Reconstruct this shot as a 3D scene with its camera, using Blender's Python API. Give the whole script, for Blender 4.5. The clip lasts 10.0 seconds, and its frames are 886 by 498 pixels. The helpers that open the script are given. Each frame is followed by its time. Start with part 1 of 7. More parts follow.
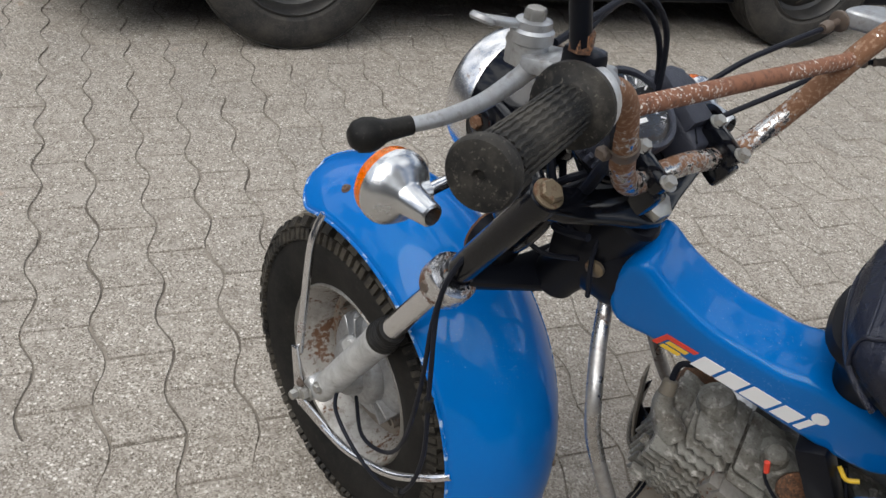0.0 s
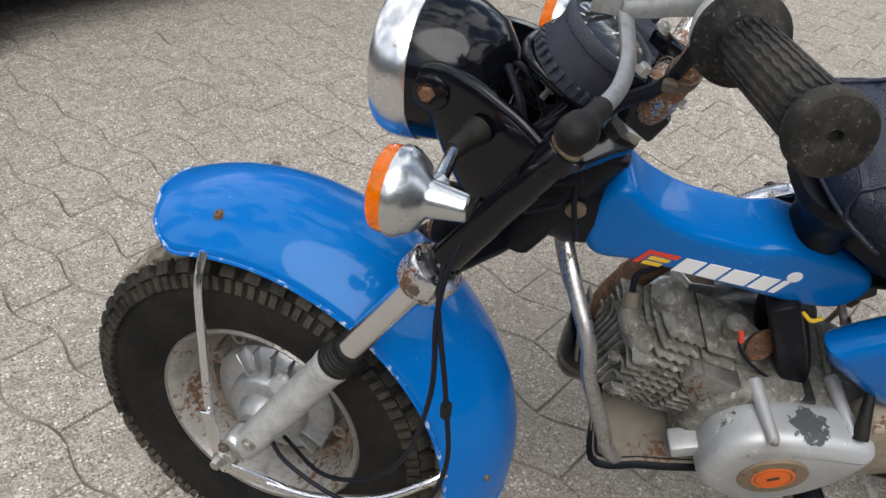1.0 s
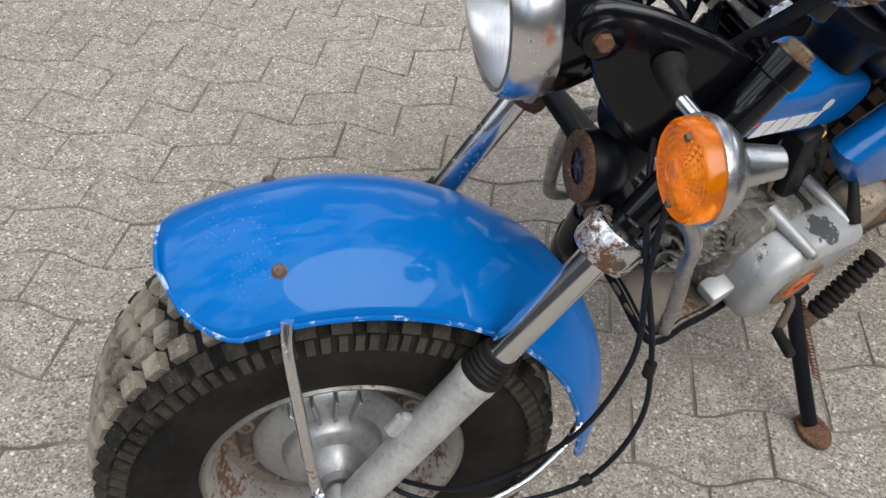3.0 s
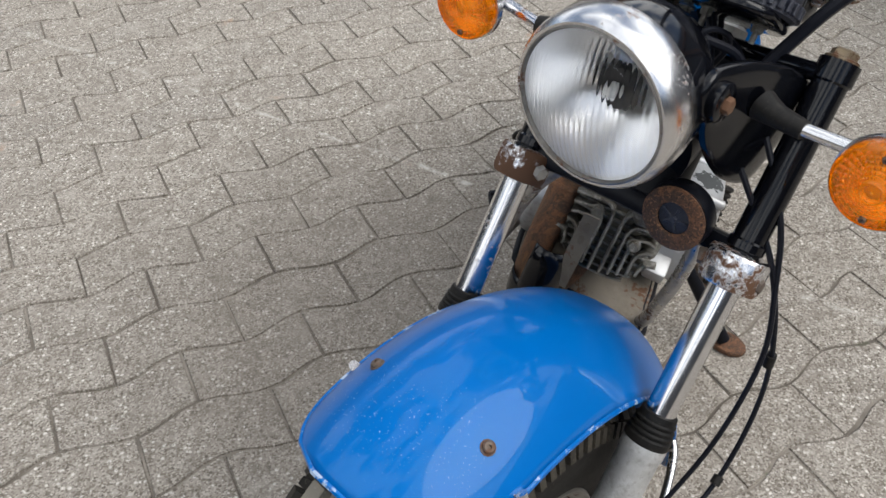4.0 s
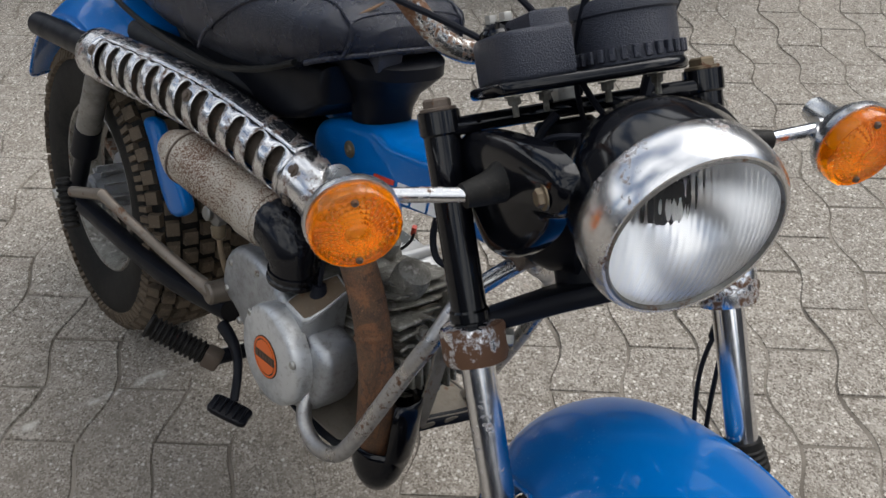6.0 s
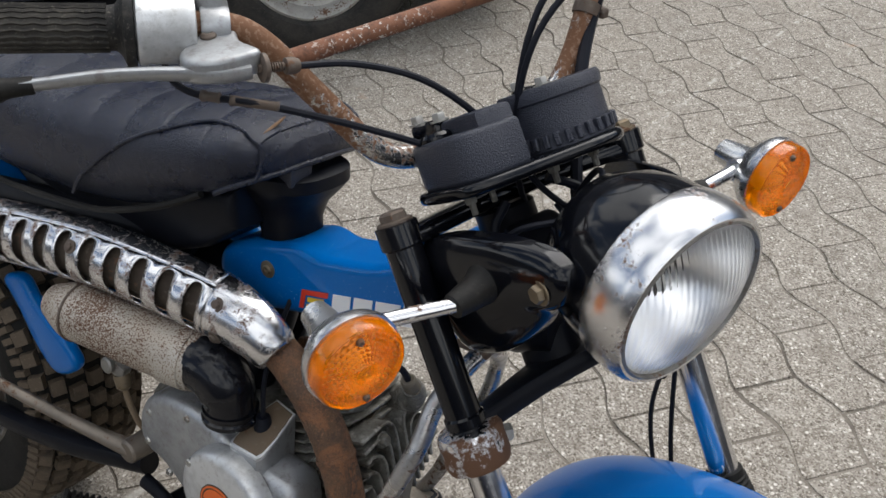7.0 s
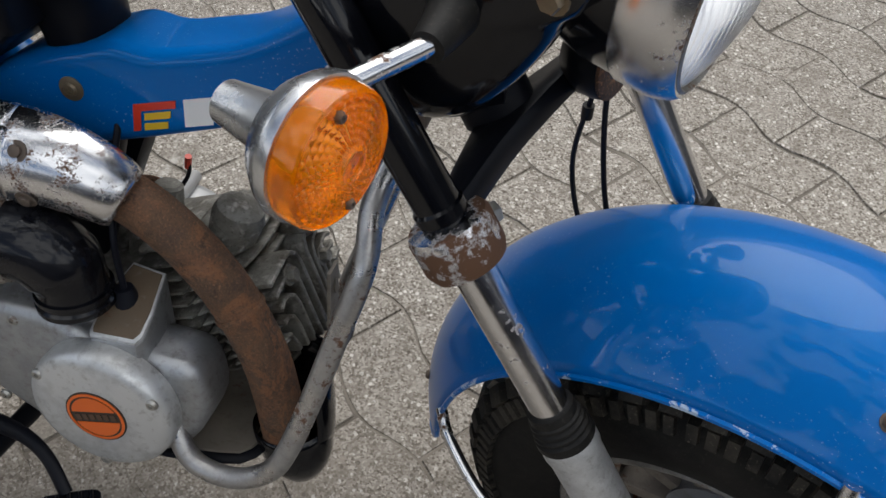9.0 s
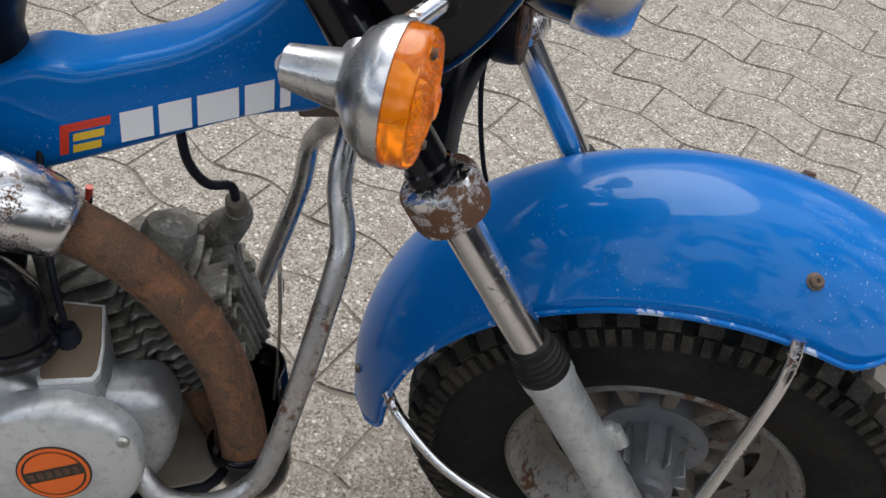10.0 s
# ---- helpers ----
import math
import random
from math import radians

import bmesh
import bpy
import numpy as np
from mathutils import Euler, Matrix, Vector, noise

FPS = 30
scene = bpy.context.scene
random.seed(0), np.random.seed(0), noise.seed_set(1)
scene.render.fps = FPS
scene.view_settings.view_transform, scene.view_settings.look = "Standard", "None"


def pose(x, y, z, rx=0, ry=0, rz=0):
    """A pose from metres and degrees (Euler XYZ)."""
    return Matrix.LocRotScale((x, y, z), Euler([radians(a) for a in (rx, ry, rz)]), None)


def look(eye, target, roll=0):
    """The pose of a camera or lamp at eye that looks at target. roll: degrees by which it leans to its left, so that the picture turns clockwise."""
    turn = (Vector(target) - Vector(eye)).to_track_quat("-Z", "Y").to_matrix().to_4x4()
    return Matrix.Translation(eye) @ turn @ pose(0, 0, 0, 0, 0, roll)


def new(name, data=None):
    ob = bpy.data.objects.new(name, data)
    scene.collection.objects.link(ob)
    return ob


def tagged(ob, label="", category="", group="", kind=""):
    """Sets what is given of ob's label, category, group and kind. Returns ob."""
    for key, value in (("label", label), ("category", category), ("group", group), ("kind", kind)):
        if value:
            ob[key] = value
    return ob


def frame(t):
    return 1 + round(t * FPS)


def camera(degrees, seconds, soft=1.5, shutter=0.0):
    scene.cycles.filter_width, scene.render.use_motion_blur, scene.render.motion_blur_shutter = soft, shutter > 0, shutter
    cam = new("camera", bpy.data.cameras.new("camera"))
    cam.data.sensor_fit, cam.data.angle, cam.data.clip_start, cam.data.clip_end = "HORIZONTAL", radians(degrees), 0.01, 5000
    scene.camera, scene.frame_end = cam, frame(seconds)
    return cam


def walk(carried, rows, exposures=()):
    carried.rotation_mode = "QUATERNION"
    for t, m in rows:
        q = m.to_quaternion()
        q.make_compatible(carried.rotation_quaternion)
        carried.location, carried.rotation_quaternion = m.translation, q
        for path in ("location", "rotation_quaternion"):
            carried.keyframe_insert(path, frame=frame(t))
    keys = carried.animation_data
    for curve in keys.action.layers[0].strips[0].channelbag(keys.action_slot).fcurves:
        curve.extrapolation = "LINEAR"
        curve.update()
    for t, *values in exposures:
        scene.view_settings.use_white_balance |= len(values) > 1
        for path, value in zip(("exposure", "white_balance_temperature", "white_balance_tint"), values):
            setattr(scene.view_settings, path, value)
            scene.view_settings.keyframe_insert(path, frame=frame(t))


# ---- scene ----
cam = camera(54.9, 10.0)
PATH = [
    (0, (0.094, 0.111, 1.201), (0.165, 1.769, 0.084), 8.0),
    (0.5, (-0.097, 0.134, 1.209), (0.403, 1.748, 0.14), 6.3),
    (1, (-0.207, 0.289, 1.152), (0.632, 1.696, 0.005), 5.0),
    (1.5, (-0.346, 0.386, 1.155), (0.797, 1.516, -0.035), 6.6),
    (2, (-0.453, 0.429, 1.174), (0.82, 1.411, -0.016), 6.1),
    (2.5, (-0.468, 0.528, 1.158), (0.853, 1.412, -0.056), 6.0),
    (3, (-0.438, 0.778, 1.131), (0.89, 1.415, -0.222), 4.3),
    (3.2, (-0.454, 0.876, 1.137), (0.912, 1.395, -0.228), 4.8),
    (4.3, (-0.411, 1.332, 1.193), (1.058, 0.937, -0.105), -0.5),
    (4.5, (-0.367, 1.394, 1.204), (1.054, 0.864, -0.099), 0.5),
    (5, (-0.231, 1.564, 1.233), (0.997, 0.647, -0.053), -0.4),
    (5.5, (-0.034, 1.576, 1.188), (0.98, 0.431, -0.101), -0.6),
    (6, (0.149, 1.556, 1.207), (0.751, 0.175, -0.108), 0.5),
    (6.2, (0.209, 1.576, 1.233), (0.646, 0.106, -0.05), -0.4),
    (7.3, (0.301, 1.542, 1.236), (0.492, -0.026, 0.009), -1.1),
    (7.5, (0.31, 1.542, 1.234), (0.484, -0.027, 0.007), -0.6),
    (8, (0.33, 1.562, 1.202), (0.424, 0.03, -0.08), 0.6),
    (8.5, (0.38, 1.486, 1.109), (0.36, 0.09, -0.323), -1.5),
    (9, (0.439, 1.414, 1.072), (0.107, 0.184, -0.47), 0.9),
    (9.5, (0.604, 1.407, 1.075), (-0.168, 0.319, -0.415), 7.7),
    (10, (0.628, 1.409, 1.049), (-0.282, 0.351, -0.384), 9.3),
]
EXPOSURES = [(0, 0.0), (1, 0.12), (2, 0.14), (3, 0.12), (4.5, 0.02), (6, -0.10), (7.5, 0.03), (8, -0.05), (8.5, -0.18), (9, -0.18), (9.5, -0.02), (10, 0.12)]
walk(cam, [(t, look(eye, target, roll)) for t, eye, target, roll in PATH], EXPOSURES)

# world: bright, partly cloudy sky; soft sun
SUN_EL, SUN_AZ = 52.0, 205.0
world = bpy.data.worlds.new("world")
scene.world = world
world.use_nodes = True
wn = world.node_tree.nodes
wl = world.node_tree.links
wn.clear()
w_out = wn.new("ShaderNodeOutputWorld")
w_bg = wn.new("ShaderNodeBackground")
w_bg.inputs["Strength"].default_value = 0.128
w_sky = wn.new("ShaderNodeTexSky")
w_sky.sky_type = "NISHITA"
w_sky.sun_disc = False
w_sky.sun_elevation = radians(SUN_EL)
w_sky.sun_rotation = radians(SUN_AZ)
w_co = wn.new("ShaderNodeTexCoord")
w_noise = wn.new("ShaderNodeTexNoise")
w_noise.inputs["Scale"].default_value = 3.2
w_noise.inputs["Detail"].default_value = 6.0
w_noise.inputs["Roughness"].default_value = 0.6
w_ramp = wn.new("ShaderNodeValToRGB")
w_ramp.color_ramp.elements[0].position = 0.455
w_ramp.color_ramp.elements[1].position = 0.525
w_mix = wn.new("ShaderNodeMix")
w_mix.data_type = "RGBA"
w_mix.inputs[7].default_value = (13.3, 13.5, 13.7, 1)
wl.new(w_co.outputs["Generated"], w_noise.inputs["Vector"])
wl.new(w_noise.outputs["Fac"], w_ramp.inputs["Fac"])
wl.new(w_ramp.outputs["Color"], w_mix.inputs[0])
wl.new(w_sky.outputs["Color"], w_mix.inputs[6])
wl.new(w_mix.outputs[2], w_bg.inputs["Color"])
wl.new(w_bg.outputs["Background"], w_out.inputs["Surface"])

sun_data = bpy.data.lights.new("sun", "SUN")
sun_data.energy = 2.2
sun_data.angle = radians(50)
sun_data.color = (1.0, 0.975, 0.94)
sun = new("sun", sun_data)
sun.matrix_world = look((0, 0, 0), (-math.sin(radians(SUN_AZ)) * math.cos(radians(SUN_EL)),
                                    -math.cos(radians(SUN_AZ)) * math.cos(radians(SUN_EL)), -math.sin(radians(SUN_EL))))
sun.location = (0, 0, 6)
scene.view_settings.exposure = 0.0


# ---- materials ----
class Mat:
    """A small wrapper round a node material."""

    def __init__(self, name, color, rough=0.5, metal=0.0, coat=0.0, spec=0.5):
        self.m = bpy.data.materials.new(name)
        self.m.use_nodes = True
        self.n = self.m.node_tree.nodes
        self.l = self.m.node_tree.links
        self.b = self.n["Principled BSDF"]
        self.b.inputs["Base Color"].default_value = (*color, 1)
        self.b.inputs["Roughness"].default_value = rough
        self.b.inputs["Metallic"].default_value = metal
        self.b.inputs["Coat Weight"].default_value = coat
        self.b.inputs["Coat Roughness"].default_value = 0.08
        self.b.inputs["Specular IOR Level"].default_value = spec
        self.co = self.n.new("ShaderNodeTexCoord").outputs["Object"]
        self.col = None
        self.rgh = None
        self.met = None
        self.hgt = None

    def noise(self, scale, detail=4.0, rough=0.55, stretch=None, dist=0.0):
        t = self.n.new("ShaderNodeTexNoise")
        t.inputs["Scale"].default_value = scale
        t.inputs["Detail"].default_value = detail
        t.inputs["Roughness"].default_value = rough
        t.inputs["Distortion"].default_value = dist
        co = self.co
        if stretch:
            mp = self.n.new("ShaderNodeMapping")
            mp.inputs["Scale"].default_value = stretch
            self.l.new(co, mp.inputs["Vector"])
            co = mp.outputs["Vector"]
        self.l.new(co, t.inputs["Vector"])
        return t.outputs["Fac"]

    def cells(self, scale, feature="F1", out="Distance"):
        t = self.n.new("ShaderNodeTexVoronoi")
        t.feature = feature
        t.inputs["Scale"].default_value = scale
        self.l.new(self.co, t.inputs["Vector"])
        return t.outputs[out]

    def ramp(self, fac, a, b, lo=0.0, hi=1.0):
        r = self.n.new("ShaderNodeMapRange")
        r.inputs["From Min"].default_value = a
        r.inputs["From Max"].default_value = b
        r.inputs["To Min"].default_value = lo
        r.inputs["To Max"].default_value = hi
        self.l.new(fac, r.inputs["Value"])
        return r.outputs["Result"]

    def math(self, op, a, b):
        m = self.n.new("ShaderNodeMath")
        m.operation = op
        for i, v in enumerate((a, b)):
            if isinstance(v, (int, float)):
                m.inputs[i].default_value = v
            else:
                self.l.new(v, m.inputs[i])
        return m.outputs[0]

    def _cur(self, sock, name):
        return sock if sock is not None else self.b.inputs[name].default_value

    def tint(self, fac, color):
        """Lays color over the base colour where fac is one."""
        m = self.n.new("ShaderNodeMix")
        m.data_type = "RGBA"
        if self.col is None:
            m.inputs[6].default_value = self.b.inputs["Base Color"].default_value
        else:
            self.l.new(self.col, m.inputs[6])
        m.inputs[7].default_value = (*color, 1)
        self.l.new(fac, m.inputs[0])
        self.col = m.outputs[2]
        self.l.new(self.col, self.b.inputs["Base Color"])
        return self

    def _mixval(self, fac, value, sock, name):
        m = self.n.new("ShaderNodeMix")
        m.data_type = "FLOAT"
        if sock is None:
            m.inputs[2].default_value = self.b.inputs[name].default_value
        else:
            self.l.new(sock, m.inputs[2])
        m.inputs[3].default_value = value
        self.l.new(fac, m.inputs[0])
        self.l.new(m.outputs[0], self.b.inputs[name])
        return m.outputs[0]

    def rough(self, fac, value):
        self.rgh = self._mixval(fac, value, self.rgh, "Roughness")
        return self

    def metal(self, fac, value):
        self.met = self._mixval(fac, value, self.met, "Metallic")
        return self

    def bump(self, fac, strength=0.3, dist=0.002):
        b = self.n.new("ShaderNodeBump")
        b.inputs["Strength"].default_value = strength
        b.inputs["Distance"].default_value = dist
        self.l.new(fac, b.inputs["Height"])
        if self.hgt is not None:
            self.l.new(self.hgt, b.inputs["Normal"])
        self.hgt = b.outputs["Normal"]
        self.l.new(self.hgt, self.b.inputs["Normal"])
        return self


def rusty(mt, amount, scale=90.0, color=(0.115, 0.055, 0.027)):
    """Rust spots: amount 0..1 is the share of the surface."""
    big = mt.noise(scale * 0.12, 3.0)
    fine = mt.noise(scale, 6.0, 0.65)
    f = mt.math("ADD", mt.math("MULTIPLY", big, 0.5), mt.math("MULTIPLY", fine, 0.5))
    edge = 0.68 - 0.36 * amount
    f = mt.ramp(f, edge, edge + 0.05)
    mt.tint(f, color)
    mt.rough(f, 0.85)
    mt.metal(f, 0.0)
    mt.bump(f, 0.25, 0.0006)
    return mt


def m_paint(name="blue_paint", worn=0.0):
    p = Mat(name, (0.0, 0.114, 0.405), 0.30, 0.0, 0.36, 0.12)
    p.b.inputs["Specular Tint"].default_value = (0.25, 0.80, 1.0, 1)
    p.b.inputs["Coat Roughness"].default_value = 0.02
    # broad random patches of a lighter blue
    paler = p.ramp(p.noise(5.0, 3.0), 0.40, 0.72)
    p.tint(p.math("MULTIPLY", paler, 0.35), (0.0, 0.145, 0.48))
    chips = p.math("MULTIPLY", p.ramp(p.noise(430.0, 3.0, 0.6), 0.655, 0.675), p.ramp(p.noise(7.0, 2.0), 0.50, 0.64))
    p.tint(p.math("MULTIPLY", chips, 0.40), (0.40, 0.52, 0.68))
    scr = p.ramp(p.noise(26.0, 5.0, 0.7, (1.0, 14.0, 9.0)), 0.735, 0.75)
    p.tint(p.math("MULTIPLY", scr, 0.6), (0.45, 0.55, 0.7))
    if worn:
        rub = p.ramp(p.noise(48.0, 7.0, 0.75), 0.66 - worn, 0.70 - worn)
        p.tint(p.math("MULTIPLY", rub, 0.75), (0.52, 0.60, 0.68))
        p.rough(rub, 0.7)
    p.bump(p.noise(600.0, 2.0), 0.04, 0.0005)
    return p.m


def m_chrome(name, amount, rough=0.10, scale=170.0):
    c = Mat(name, (0.72, 0.72, 0.73), rough, 1.0)
    c.rough(c.ramp(c.noise(35.0, 5.0), 0.4, 0.8), 0.28)
    c.tint(c.math("MULTIPLY", c.ramp(c.noise(12.0, 4.0), 0.45, 0.8), 0.4), (0.42, 0.41, 0.40))
    return rusty(c, amount, scale).m


def m_black(name, rough=0.25, base=0.012, grain=0.0):
    k = Mat(name, (base * 0.8, base * 0.9, base * 1.35), rough, 0.0, 0.4 if rough < 0.3 else 0.0, 0.5 if grain else 0.15)
    d = k.noise(14.0, 6.0, 0.65)
    k.tint(k.math("MULTIPLY", k.ramp(d, 0.58, 0.8), 0.09), (0.045, 0.045, 0.045))
    k.rough(k.ramp(d, 0.45, 0.75), min(0.9, rough + (0.14 if rough < 0.3 else 0.25)))
    if grain:
        k.bump(k.noise(grain, 3.0), 0.9, 0.0014)
    return k.m


def m_rust(name="rust_steel", base=(0.11, 0.052, 0.028), fine=0.75):
    r = Mat(name, base, 0.8, 0.0)
    a = r.noise(26.0, 8.0, 0.72)
    r.tint(r.ramp(a, 0.46, 0.62), (0.19, 0.085, 0.04))
    r.tint(r.math("MULTIPLY", r.ramp(r.noise(13.0, 7.0, 0.7, None, 0.8), 0.52, 0.64), 0.8), (0.045, 0.028, 0.02))
    r.tint(r.math("MULTIPLY", r.ramp(r.noise(55.0, 6.0), 0.5, 0.75), 0.7), (0.07, 0.045, 0.035))
    r.tint(r.math("MULTIPLY", r.ramp(r.noise(8.0, 3.0), 0.55, 0.75), 0.35), (0.22, 0.17, 0.13))
    r.tint(r.math("MULTIPLY", r.ramp(r.noise(420.0, 4.0, 0.7), 0.55, 0.68), fine), (0.030, 0.018, 0.012))
    r.tint(r.math("MULTIPLY", r.ramp(r.noise(310.0, 4.0, 0.7, (1.0, 1.3, 0.9)), 0.60, 0.70), 0.7), (0.26, 0.15, 0.085))
    r.tint(r.math("MULTIPLY", r.ramp(r.noise(17.0, 8.0, 0.75, None, 1.2), 0.52, 0.58), 0.65), (0.25, 0.105, 0.042))
    r.tint(r.math("MULTIPLY", r.ramp(r.noise(48.0, 7.0, 0.75), 0.56, 0.63), 0.7), (0.035, 0.022, 0.016))
    r.tint(r.math("MULTIPLY", r.ramp(r.noise(520.0, 3.0, 0.6), 0.53, 0.60), fine), (0.028, 0.018, 0.013))
    r.tint(r.math("MULTIPLY", r.ramp(r.noise(430.0, 3.0, 0.6, (1.2, 0.9, 1.1)), 0.57, 0.63), fine), (0.32, 0.155, 0.07))
    r.bump(r.noise(260.0, 6.0, 0.7), 0.9, 0.0022)
    return r.m


def m_alloy(name, base=(0.42, 0.42, 0.42), rough=0.42, dirt=0.5, rust=0.0, metal=0.85):
    a = Mat(name, base, rough, metal)
    d = a.noise(16.0, 7.0, 0.68)
    f = a.math("MULTIPLY", a.ramp(d, 0.45, 0.75), dirt)
    a.tint(f, (0.11, 0.095, 0.075))
    a.rough(f, 0.85)
    a.metal(f, 0.1)
    a.tint(a.math("MULTIPLY", a.ramp(a.noise(150.0, 3.0), 0.58, 0.7), 0.35 * dirt + 0.1), (0.2, 0.18, 0.16))
    a.tint(a.math("MULTIPLY", a.ramp(a.noise(55.0, 7.0, 0.75), 0.54, 0.66), 0.55 * dirt), (0.12, 0.095, 0.068))
    a.bump(a.noise(350.0, 4.0), 0.15, 0.0006)
    if rust:
        rusty(a, rust, 120.0)
    return a.m


def m_flaked():
    a = Mat("flaking_silver_paint", (0.47, 0.48, 0.485), 0.45, 0.45)
    f = a.ramp(a.noise(23.0, 6.0, 0.62), 0.66, 0.675)
    a.tint(f, (0.10, 0.10, 0.095))
    a.rough(f, 0.7)
    a.tint(a.math("MULTIPLY", a.ramp(a.noise(45.0, 6.0, 0.7), 0.60, 0.66), 0.8), (0.72, 0.72, 0.70))
    a.tint(a.math("MULTIPLY", a.ramp(a.noise(9.0, 5.0), 0.5, 0.75), 0.5), (0.22, 0.19, 0.16))
    a.bump(f, 0.3, 0.0006)
    # one large bare patch on the cover's shoulder
    far = a.n.new("ShaderNodeVectorMath")
    far.operation = "DISTANCE"
    far.inputs[1].default_value = (-0.302, 0.130, 0.458)
    a.l.new(a.co, far.inputs[0])
    bare = a.math("ADD", far.outputs["Value"], a.math("MULTIPLY", a.math("SUBTRACT", a.noise(75.0, 6.0, 0.65), 0.5), 0.05))
    bare = a.ramp(bare, 0.031, 0.029)
    a.tint(bare, (0.085, 0.09, 0.09))
    a.rough(bare, 0.75)
    return a.m


def m_wall():
    w = Mat("dark_grey_added_wall", (0.10, 0.102, 0.11), 0.9)
    w.tint(w.ramp(w.noise(1.5, 5.0), 0.4, 0.7), (0.075, 0.078, 0.088))
    w.tint(w.math("MULTIPLY", w.ramp(w.noise(14.0, 4.0), 0.5, 0.7), 0.6), (0.15, 0.15, 0.155))
    w.bump(w.noise(40.0, 4.0), 0.4, 0.01)
    return w.m


def m_grime():
    g = Mat("grimy_alloy", (0.225, 0.22, 0.195), 0.58, 0.3)
    d = g.noise(30.0, 8.0, 0.7)
    g.tint(g.ramp(d, 0.42, 0.66), (0.075, 0.062, 0.046))
    g.tint(g.math("MULTIPLY", g.ramp(g.noise(90.0, 5.0), 0.55, 0.72), 0.85), (0.46, 0.44, 0.40))
    g.tint(g.math("MULTIPLY", g.ramp(g.noise(330.0, 4.0, 0.7), 0.58, 0.68), 0.7), (0.03, 0.026, 0.02))
    g.bump(g.noise(240.0, 6.0, 0.7), 0.7, 0.0018)
    return g.m


def m_rubber(name, base=0.02, dust=0.5, dustcol=(0.13, 0.115, 0.095), rough=0.8, low=0.38):
    r = Mat(name, (base, base, base), rough, 0.0, 0.0, 0.2)
    d = r.noise(13.0, 6.0, 0.65)
    r.tint(r.math("MULTIPLY", r.ramp(d, low, low + 0.26), dust), dustcol)
    r.tint(r.math("MULTIPLY", r.ramp(r.noise(340.0, 3.0, 0.6), 0.60, 0.68), dust * 0.9), tuple(1.5 * c for c in dustcol))
    r.tint(r.math("MULTIPLY", r.ramp(r.noise(110.0, 5.0), 0.52, 0.75), dust * 0.7), dustcol)
    r.bump(r.noise(400.0, 4.0), 0.25, 0.0008)
    return r.m


def m_vinyl():
    v = Mat("black_vinyl", (0.0014, 0.0040, 0.0165), 0.23, 0.0, 0.0, 0.55)
    cell = v.cells(420.0, "DISTANCE_TO_EDGE")
    v.bump(v.ramp(cell, 0.0, 0.25), 0.35, 0.0007)
    v.bump(v.noise(60.0, 5.0), 0.18, 0.002)
    v.bump(v.noise(150.0, 4.0, 0.6, (1.0, 3.2, 1.6), 1.2), 0.55, 0.0020)
    v.bump(v.ramp(v.noise(85.0, 3.0, 0.5, (2.4, 1.0, 1.0), 1.5), 0.44, 0.50), 0.35, 0.0009)
    d = v.noise(11.0, 6.0, 0.65)
    v.tint(v.math("MULTIPLY", v.ramp(d, 0.5, 0.8), 0.12), (0.03, 0.030, 0.032))
    v.rough(v.ramp(d, 0.4, 0.75), 0.37)
    return v.m


def m_lens(name, color, rough=0.06, weight=1.0, ior=1.49):
    g = Mat(name, color, rough, 0.0)
    g.b.inputs["Transmission Weight"].default_value = weight
    g.b.inputs["IOR"].default_value = ior
    return g


def m_orange():
    g = m_lens("orange_lens", (1.0, 0.275, 0.001), 0.04, 0.72, 1.36)
    g.b.inputs["Coat Weight"].default_value = 0.25
    d = g.ramp(g.noise(40.0, 5.0), 0.55, 0.8)
    g.rough(d, 0.15)
    return g.m


def m_glass():
    g = m_lens("headlight_glass", (0.99, 0.99, 0.99), 0.0, 1.0, 1.32)
    g.b.inputs["Coat Weight"].default_value = 0.6
    return g.m


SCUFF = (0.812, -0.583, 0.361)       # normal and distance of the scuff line


